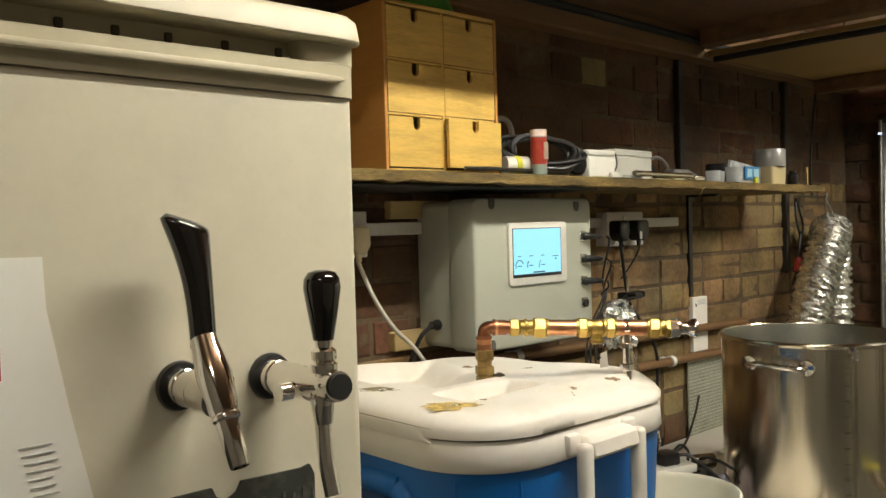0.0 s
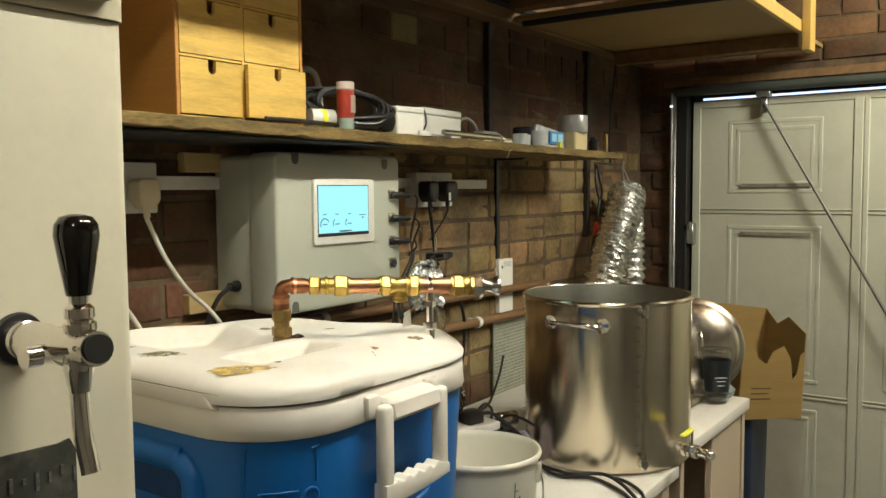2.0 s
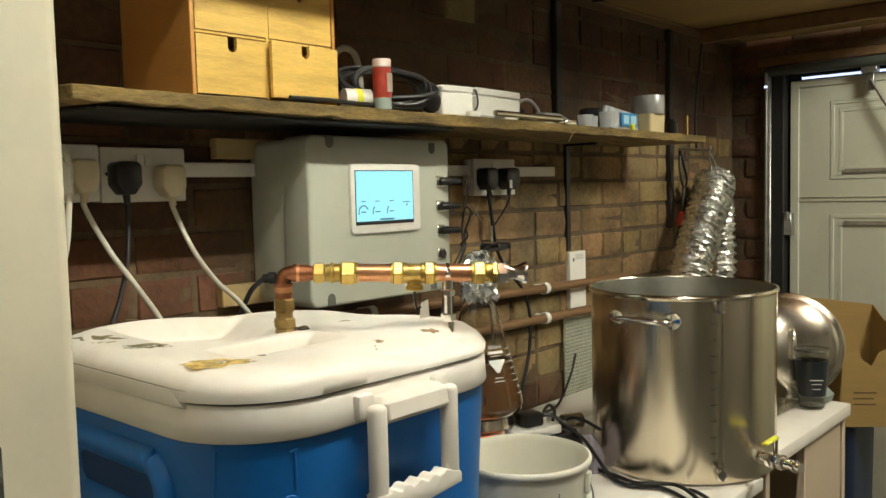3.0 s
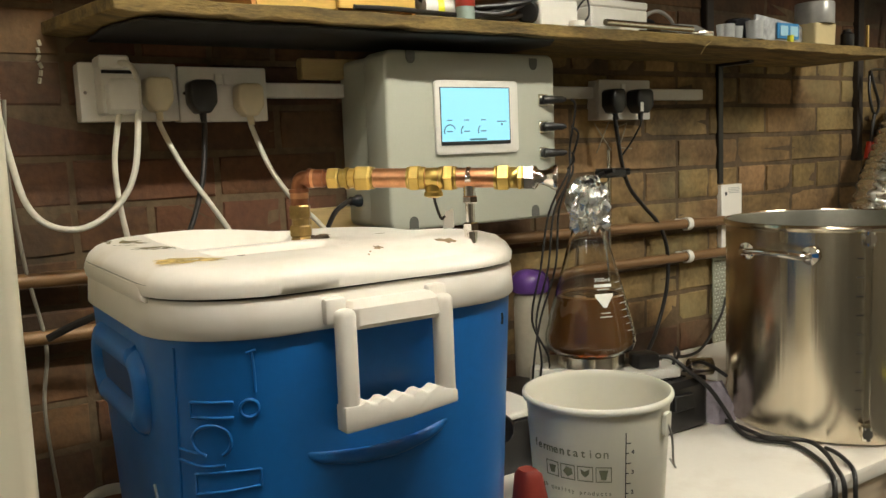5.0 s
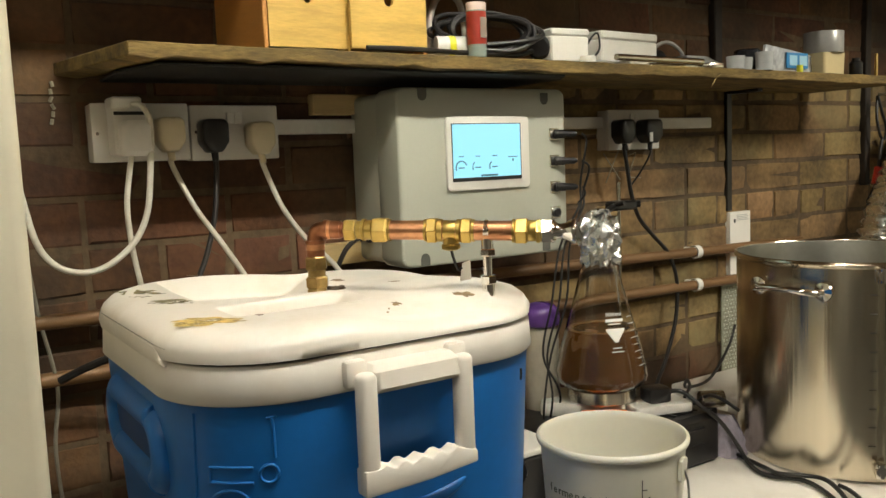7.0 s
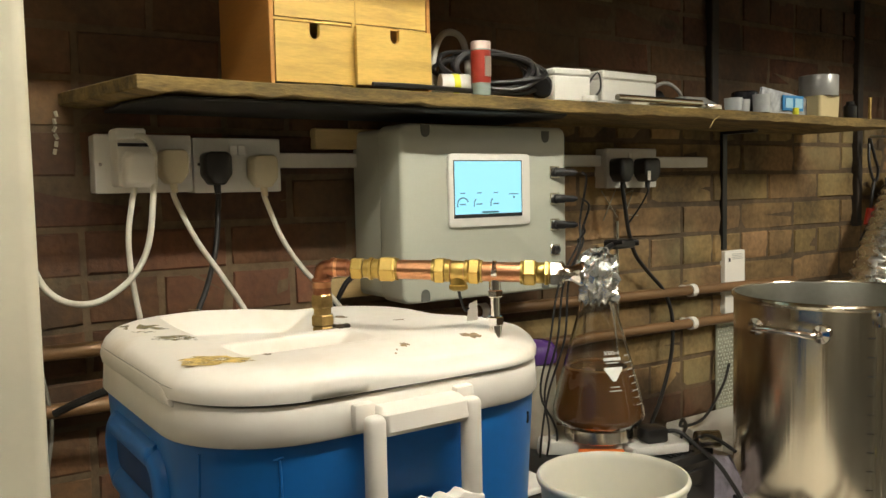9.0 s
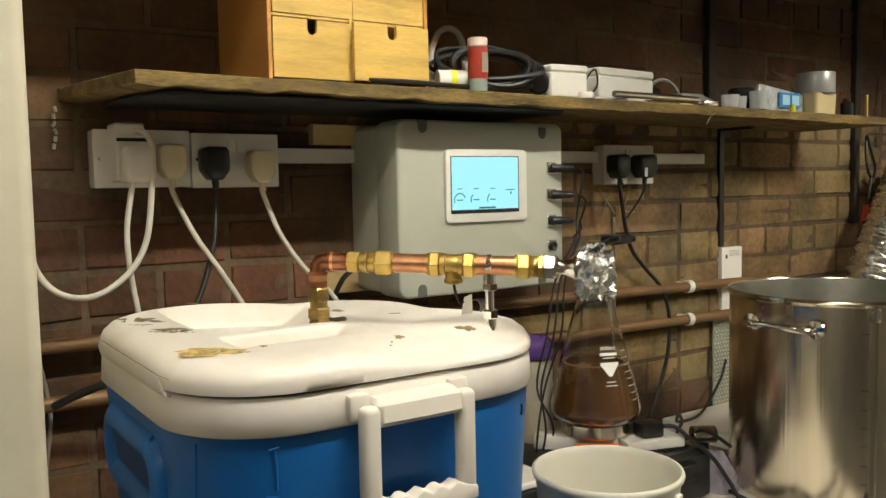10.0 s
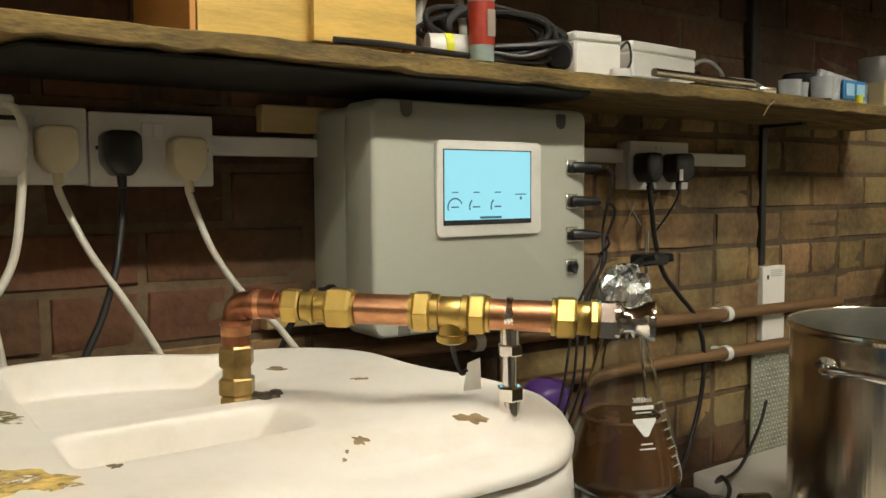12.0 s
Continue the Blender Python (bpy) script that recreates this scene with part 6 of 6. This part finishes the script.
part("wort", turned([(0, 0.0034), (0.069, 0.0034), (0.0807, 0.0103), (0.0847, 0.022), (0.0837, 0.035), (0.0732, 0.081), (0.0640, 0.116), (0, 0.116)], FM, 56), BEER, flask, "cloudy amber wort", sharp=60)
foam = part("froth", turned([(0.055, 0.1162), (0.0636, 0.1162), (0.0626, 0.120), (0.055, 0.1175), (0.055, 0.1162)], FM, 56), mat("tan_froth", (0.36, 0.22, 0.10), 0.7, spread=0.3, scale=90), flask)
va2 = math.degrees(math.atan2(0.177 - 1.335, 0.6 - 1.733))
slope = math.degrees(math.atan2(0.036, 0.136))


def on_flask(deg, h):
    r = 0.0770 - (h - 0.082) * 0.2647 + 0.0012
    return FM @ pose(0, 0, h, 0, 0, deg + 90) @ pose(0, -r, 0, 90 - slope, 0, 0)


for text, size, h in (("3000ml", 0.0105, 0.154),):
    words(text, size, on_flask(va2 + 24, h), FROST, "print", flask)
part("brand_bar", slab([(-0.017, -0.003), (0.017, -0.003), (0.017, 0.003), (-0.017, 0.003)], 0, 0.0005, on_flask(va2 + 24, 0.143)), FROST, flask)
for w, h in ((0.012, 0.136), (0.009, 0.091), (0.012, 0.084)):
    part("print_bar", slab([(-w, -0.001), (w, -0.001), (w, 0.001), (-w, 0.001)], 0, 0.0005, on_flask(va2 + 24, h)), FROST, flask)
part("print_triangle", slab([(-0.018, 0.012), (0.018, 0.012), (0.018, 0.008), (0.003, -0.015), (-0.003, -0.015), (-0.018, 0.008)], 0, 0.0006, on_flask(va2 + 24, 0.116)), FROST, flask, "white printed triangle")
for k in range(8):
    w = 0.010 if k % 2 == 0 else 0.007
    part("graduation", slab([(-w, -0.0006), (w, -0.0006), (w, 0.0006), (-w, 0.0006)], 0, 0.0005, on_flask(va2 + 60 - k * 0.4, 0.052 + 0.0135 * k)), FROST, flask)


def foil_cap():
    rng = random.Random(12)
    bm = bmesh.new()
    n, rings = 30, []
    lean = [rng.uniform(-0.010, 0.012) for _ in range(n)]
    for r, z in ((0.003, 0.352), (0.014, 0.350), (0.025, 0.345), (0.033, 0.336), (0.036, 0.324), (0.037, 0.311), (0.036, 0.298), (0.036, 0.285), (0.035, 0.272), (0.034, 0.259), (0.031, 0.248)):
        ring = []
        for k in range(n):
            a = 2 * math.pi * k / n + rng.uniform(-0.06, 0.06)
            s = r + (rng.uniform(-0.0055, 0.0065) + 0.45 * lean[k] if r > 0.01 else 0)
            ring.append(bm.verts.new(FM @ Vector((s * math.cos(a), s * math.sin(a), z + rng.uniform(-0.007, 0.007) - (0.5 * lean[k] if z < 0.27 else 0)))))
        rings.append(ring)
    for a, b in zip(rings, rings[1:]):
        for k in range(n):
            j = (k + 1) % n
            if rng.random() < 0.5:
                bm.faces.new((a[k], a[j], b[j]))
                bm.faces.new((a[k], b[j], b[k]))
            else:
                bm.faces.new((a[k], a[j], b[k]))
                bm.faces.new((a[j], b[j], b[k]))
    bm.faces.new(rings[0])
    bmesh.ops.recalc_face_normals(bm, faces=bm.faces[:])
    extra = bmesh.ops.extrude_face_region(bm, geom=bm.faces[:])
    bmesh.ops.scale(bm, vec=(0.975, 0.975, 1), space=Matrix.Translation(-Vector((1.733, 1.335, 0))), verts=[v for v in extra["geom"] if isinstance(v, bmesh.types.BMVert)])
    return bm


part("foil_cap", foil_cap(), FOIL, flask, "crumpled kitchen foil cap", sharp=3)
clamp = thing("retort_clamp", (1.823, 1.38, 0.997), "black clamp on a thin steel rod beside the flask", "clamp")
part("rod", rod((1.823, 1.37, 0.997), (1.823, 1.37, 1.432), 0.0032, 10), STEEL, clamp)
part("rod_foot", rod((1.823, 1.37, 0.9965), (1.823, 1.37, 1.004), 0.012, 14), STEEL, clamp)
part("boss", bx(1.790, 1.85, 1.345, 1.378, 1.378, 1.396, 0.004), BLACK, clamp)
part("arm", tube([(1.80, 1.355, 1.388), (1.77, 1.34, 1.384), (1.735, 1.325, 1.376), (1.715, 1.315, 1.372)], 0.006, 8), BLACK, clamp)
part("screw", rod((1.79, 1.345, 1.39), (1.79, 1.322, 1.394), 0.0045, 8), BLACK, clamp)
part("clamp_knob", rod((1.845, 1.36, 1.388), (1.862, 1.352, 1.388), 0.007, 10), BLACK, clamp)
part("prong", tube([(1.745, 1.33, 1.378), (1.738, 1.333, 1.368), (1.735, 1.335, 1.362)], 0.003, 6), GALV, clamp)
ext = thing("extension_block", (1.86, 1.23, 0.998), "white two-way extension block with a black plug in it", "extension lead")
EM = Matrix.Translation((1.802, 1.262, 0.9995)) @ pose(0, 0, 0, 0, 0, -18)
part("block", slab(rounded(-0.058, 0.060, -0.034, 0.034, 0.006), 0, 0.018, EM, 0.003), SOCKET_W, ext)
part("plug", slab([(-0.022, -0.022), (0.022, -0.022), (0.026, 0), (0.022, 0.022), (-0.022, 0.022), (-0.026, 0)], 0.0185, 0.046, EM, 0.005), BLACK, ext, "black plug")
part("flex", tube([EM @ Vector((0.02, -0.005, 0.036)), EM @ Vector((0.045, -0.02, 0.036)), (1.855, 1.20, 1.012), (1.895, 1.185, 0.975), (1.918, 1.165, 0.930), (1.905, 1.13, 0.908), (1.885, 1.08, 0.906), (1.912, 1.02, 0.906), (1.885, 0.955, 0.906), (1.845, 0.905, 0.906), (1.825, 0.885, 0.895), (1.815, 0.878, 0.85), (1.81, 0.875, 0.75)], 0.0042, 10), RUBBER, ext)
single("second_flex", tube([(1.97, 1.40, 0.906), (1.960, 1.30, 0.906), (1.950, 1.25, 0.906), (1.930, 1.17, 0.906), (1.912, 1.10, 0.9065), (1.890, 1.055, 0.914), (1.925, 1.000, 0.9145), (1.900, 0.950, 0.914), (1.860, 0.905, 0.910), (1.845, 0.882, 0.895), (1.84, 0.876, 0.84), (1.84, 0.874, 0.72)], 0.0040, 10), RUBBER, "black flex trailing over the bench edge", "cable")
single("third_flex", tube([(1.938, 0.972, 0.906), (1.930, 0.950, 0.907), (1.912, 0.920, 0.906), (1.890, 0.892, 0.900), (1.875, 0.880, 0.87), (1.87, 0.876, 0.78)], 0.0038, 10), RUBBER, "short black flex hanging over the bench edge", "cable")
single("fourth_flex", tube([(1.915, 1.16, 1.00), (1.925, 1.21, 1.01), (1.945, 1.26, 1.00), (1.960, 1.33, 0.95), (1.97, 1.40, 0.915)], 0.0036, 8), RUBBER, "black flex curling beside the tool case", "cable")
single("pump_lead", tube([(1.87, 1.25, 1.015), (1.92, 1.28, 1.02), (1.97, 1.33, 1.015), (2.05, 1.40, 0.97), (2.20, 1.46, 0.95), (2.32, 1.5, 1.0), (2.36, 1.51, 1.05)], 0.0035, 8), RUBBER, "black lead curling behind the kettle", "cable")
cyl = thing("steel_cylinder", (1.97, 1.27, 0.901), "short shiny steel cylinder on a black stand", "cylinder")
part("body", turned([(0, 0), (0.017, 0), (0.018, 0.002), (0.018, 0.046), (0.017, 0.048), (0, 0.048)], along((1.950, 1.280, 0.987), (1.992, 1.257, 0.987)), 22), STEEL, cyl)
part("stand", bx(1.960, 1.982, 1.262, 1.278, 0.9005, 0.9705, 0.002), BLACK, cyl)
bott = thing("purple_capped_bottle", (1.60, 1.46, 0.90), "tall translucent bottle with a purple domed cap", "bottle")
BM = Matrix.Translation((1.665, 1.43, 0.9005))
part("bottle", turned([(0, 0), (0.032, 0), (0.034, 0.004), (0.034, 0.25), (0.028, 0.258), (0, 0.258)], BM, 24), mat("milky_bottle", (0.40, 0.36, 0.28), 0.3, spread=0.15), bott)
part("cap", turned([(0.030, 0.2585), (0.036, 0.262), (0.038, 0.275), (0.036, 0.290), (0.026, 0.301), (0.010, 0.305), (0, 0.305)], BM, 24), PURPLE, bott, "purple domed cap")
single("white_tray", bx(1.375, 1.54, 1.235, 1.40, 0.990, 1.002, 0.003), WHITE_PL, "pale plastic tray edge behind the bucket", "tray")
single("dark_case", bx(1.36, 1.513, 1.23, 1.42, 0.9005, 0.9895, 0.005, 2), BLACK, "small dark box under the plastic tray", "box")

# ---- fermentation bucket ----
buck = thing("bucket", (1.437, 1.007, 0.90), "white plastic fermentation bucket with green print", "bucket")
KM = Matrix.Translation((1.437, 1.007, 0.9005))
part("pail", turned([(0, 0), (0.086, 0), (0.089, 0.003), (0.1005, 0.190), (0.105, 0.191), (0.1062, 0.195), (0.105, 0.199), (0.1015, 0.200), (0.0995, 0.197), (0.0985, 0.190), (0.087, 0.005), (0, 0.005)], KM, 56), BUCKET_M, buck, sharp=60)


def on_bucket(deg, h):
    r = 0.0892 + (h - 0.003) * 0.0615
    return KM @ pose(0, 0, h, 0, 0, deg + 90) @ pose(0, -r, 0, 90 + 3.5, 0, 0)


def arc_words(text, size, deg, h, step, material):
    for k, ch in enumerate(text):
        if ch != " ":
            words(ch, size, on_bucket(deg + step * (k - (len(text) - 1) / 2), h), material, "letter", buck)


arc_words("fermentation", 0.0165, 200, 0.138, 5.9, PRINT)
arc_words("high quality products", 0.008, 202, 0.083, 3.35, PRINT)
for k in range(4):
    w = 0.0105
    m = on_bucket(187 + 14.5 * k, 0.110)
    fr = both(slab([(-w, -w), (w, -w), (w, -w + 0.001), (-w, -w + 0.001)], 0, 0.0005, m), slab([(-w, w - 0.001), (w, w - 0.001), (w, w), (-w, w)], 0, 0.0005, m), slab([(-w, -w), (-w + 0.001, -w), (-w + 0.001, w), (-w, w)], 0, 0.0005, m), slab([(w - 0.001, -w), (w, -w), (w, w), (w - 0.001, w)], 0, 0.0005, m))
    pic = [[(-0.006, 0.004), (0.006, 0.005), (0.003, -0.006), (-0.003, -0.006)], [(-0.007, 0), (-0.002, 0.007), (0.006, 0.005), (0.007, -0.002), (0.0, -0.007)], [(-0.006, 0.006), (-0.001, 0.003), (0.006, 0.007), (0.005, 0.0), (0.0, -0.005), (-0.005, 0)], [(-0.006, 0.006), (0.006, 0.006), (0.003, -0.007), (-0.003, -0.007)]][k]
    part("printed_picture", both(fr, slab(pic, 0, 0.0005, m)), PRINT, buck, "small square green picture")
part("litre_scale", both(*[slab([(-0.0006, -0.006), (0.0006, -0.006), (0.0006, 0.006), (-0.0006, 0.006)], 0, 0.0005, on_bucket(248, 0.04 + 0.012 * k)) for k in range(11)],
                         *[slab([(0, -0.0006), (0.007 if k % 2 == 0 else 0.004, -0.0006), (0.007 if k % 2 == 0 else 0.004, 0.0006), (0, 0.0006)], 0, 0.0005, on_bucket(248, 0.04 + 0.014 * k)) for k in range(9)]), INK, buck)
for k in range(4):
    words(str(1 + k), 0.008, on_bucket(254, 0.055 + 0.028 * k), INK, "scale_number", buck)
part("handle_lug", slab(rounded(-0.010, 0.010, -0.016, 0.016, 0.004), 0, 0.006, on_bucket(290, 0.165), 0.001), BUCKET_M, buck)
part("wire_handle", tube([on_bucket(290, 0.165) @ Vector((0, 0, 0.005)), on_bucket(290, 0.15) @ Vector((0.004, -0.003, 0.010)), on_bucket(291, 0.11) @ Vector((0.008, 0, 0.012)), on_bucket(300, 0.095) @ Vector((0.01, 0, 0.012)), on_bucket(330, 0.09) @ Vector((0, 0, 0.010))], 0.0016, 6), GALV, buck)
clampred = thing("red_clamp", (1.255, 0.95, 0.90), "red and black spring clamp standing on the bench", "clamp")
part("grip", lofted([(0.901, 1.225, 1.275, 0.91, 0.95, 0.008), (1.0, 1.228, 1.272, 0.912, 0.948, 0.010), (1.045, 1.232, 1.262, 0.915, 0.945, 0.010), (1.052, 1.236, 1.255, 0.92, 0.94, 0.006)], 4), mat("dull_red_grip", (0.19, 0.02, 0.012), 0.5, dirt=(0.05, 0.02, 0.015), dirt_amount=0.6, dirt_scale=20), clampred)
single("side_lead", tube([(1.30, 1.28, 0.95), (1.275, 1.22, 0.975), (1.262, 1.15, 0.985), (1.258, 1.09, 0.96), (1.268, 1.03, 0.92), (1.29, 0.99, 0.907)], 0.003, 8), RUBBER, "thin black lead between the cool box and the bucket", "cable")
single("mains_dial", turned([(0, 0), (0.022, 0), (0.024, 0.006), (0.022, 0.014), (0, 0.014)], along((1.352, 1.13, 1.03), (1.338, 1.11, 1.03)), 20), BLACK, "round black dial at the side of the dark box", "dial")

# the tube light over the bench
lamp = thing("tube_light", ((TUBE_X0 + TUBE_X1) / 2, TUBE_Y, 2.60), "lit fluorescent tube fitting on the ceiling", "lamp")
part("tube", rod((TUBE_X0, TUBE_Y, TUBE_Z), (TUBE_X1, TUBE_Y, TUBE_Z), 0.013, 12), TUBE_GLOW, lamp, "glowing tube")
part("batten", bx(TUBE_X0 - 0.03, TUBE_X1 + 0.03, TUBE_Y - 0.025, TUBE_Y + 0.025, 2.50, 2.60, 0.003), WHITE_PL, lamp)
for ex in (TUBE_X0 - 0.012, TUBE_X1 + 0.012):
    part("tube_holder", bx(ex - 0.011, ex + 0.011, TUBE_Y - 0.018, TUBE_Y + 0.018, TUBE_Z - 0.02, 2.50, 0.002), WHITE_PL, lamp)

# ---- bricks, last ----
COURSE, LEN, JOINT = 0.075, 0.225, 0.009


def brick_mesh(length, seed, deep=0.016, axis="x", material=BRICK):
    rng = random.Random(seed)
    l, h = (length - JOINT) / 2, (COURSE - JOINT) / 2
    bm = bmesh.new()
    e = 0.0035
    back = [bm.verts.new(p) for p in ((-l, deep, -h), (l, deep, -h), (l, deep, h), (-l, deep, h))]
    mid = [bm.verts.new((x + rng.uniform(-0.002, 0.002), 0.003, z + rng.uniform(-0.002, 0.002))) for x, z in ((-l, -h), (l, -h), (l, h), (-l, h))]
    front = []
    for x, z in ((-l + e, -h + e), (0, -h + e * 0.7), (l - e, -h + e), (l - e * 0.7, 0), (l - e, h - e), (0, h - e * 0.8), (-l + e, h - e), (-l + e * 0.7, 0)):
        front.append(bm.verts.new((x + rng.uniform(-0.002, 0.002), rng.uniform(-0.003, 0.003), z + rng.uniform(-0.0015, 0.0015))))
    for k in range(4):
        bm.faces.new((back[k], back[(k + 1) % 4], mid[(k + 1) % 4], mid[k]))
    for k in range(4):
        bm.faces.new((mid[k], mid[(k + 1) % 4], front[(2 * k + 2) % 8], front[2 * k + 1], front[2 * k]))
    bm.faces.new(front)
    bmesh.ops.recalc_face_normals(bm, faces=bm.faces[:])
    me = bpy.data.meshes.new("brick")
    if axis == "y":
        bmesh.ops.transform(bm, matrix=pose(0, 0, 0, 0, 0, -90), verts=bm.verts)
    bm.to_mesh(me)
    bm.free()
    me.materials.append(material)
    me.shade_smooth()
    me.set_sharp_from_angle(angle=radians(40))
    return me


STRETCH = [brick_mesh(LEN, s) for s in range(8)]
HEAD = [brick_mesh(LEN / 2, 20 + s) for s in range(5)]
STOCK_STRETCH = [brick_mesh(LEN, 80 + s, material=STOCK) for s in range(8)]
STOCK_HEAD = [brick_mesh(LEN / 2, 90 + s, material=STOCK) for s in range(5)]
STRETCH_Y = [brick_mesh(LEN, 40 + s, axis="y") for s in range(6)]
HEAD_Y = [brick_mesh(LEN / 2, 60 + s, axis="y") for s in range(4)]
rest_verts, rest_faces = [], []


def lay(me, x, y, z, parent, near):
    if near:
        ob = new("brick", me)
        ob.parent = parent
        ob.location = (x, y, z)
        return
    base = len(rest_verts)
    rest_verts.extend([(v.co.x + x, v.co.y + y, v.co.z + z) for v in me.vertices])
    rest_faces.extend([[base + i for i in p.vertices] for p in me.polygons])


rng = random.Random(77)
k = 0
z = 0.028 + COURSE / 2
while z < 2.57:
    headers = k % 4 == 1
    step = LEN / 2 if headers else LEN
    x = -0.6 + (0.056 if headers else (LEN / 2 if k % 2 else 0))
    while x < EAST_X - 0.02:
        if x + step / 2 < EAST_X - 0.002:
            near = 0.76 < x and 0.98 < z < 2.02
            # Yellow only below the shelf; the darker red above also carries shade
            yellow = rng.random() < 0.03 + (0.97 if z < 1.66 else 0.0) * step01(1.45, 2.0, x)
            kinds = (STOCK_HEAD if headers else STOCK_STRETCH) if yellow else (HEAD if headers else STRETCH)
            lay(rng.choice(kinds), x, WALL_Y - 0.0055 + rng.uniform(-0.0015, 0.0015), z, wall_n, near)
        x += step
    z += COURSE
    k += 1
z, k = 0.028 + COURSE / 2, 0
while z < 2.57:
    y = 1.484 if k % 2 else 1.43
    while y > -1.35:
        if z > 1.95 or y > 1.42:
            long = not (z < 1.95) and k % 3 != 1
            me = rng.choice(STRETCH_Y if long else HEAD_Y)
            lay(me, EAST_X - 0.007 + rng.uniform(-0.002, 0.002), y, z, wall_e, y > 0.2 and z > 1.0)
        y -= LEN if (z > 1.95 and k % 3 != 1) else LEN / 2
    z += COURSE
    k += 1
rest = bpy.data.meshes.new("brick_rest")
rest.from_pydata(rest_verts, [], rest_faces)
rest.materials.append(BRICK_REST)
rest_ob = tagged(new("brick_courses", rest), kind="stuff")
rest_ob.parent = wall_n
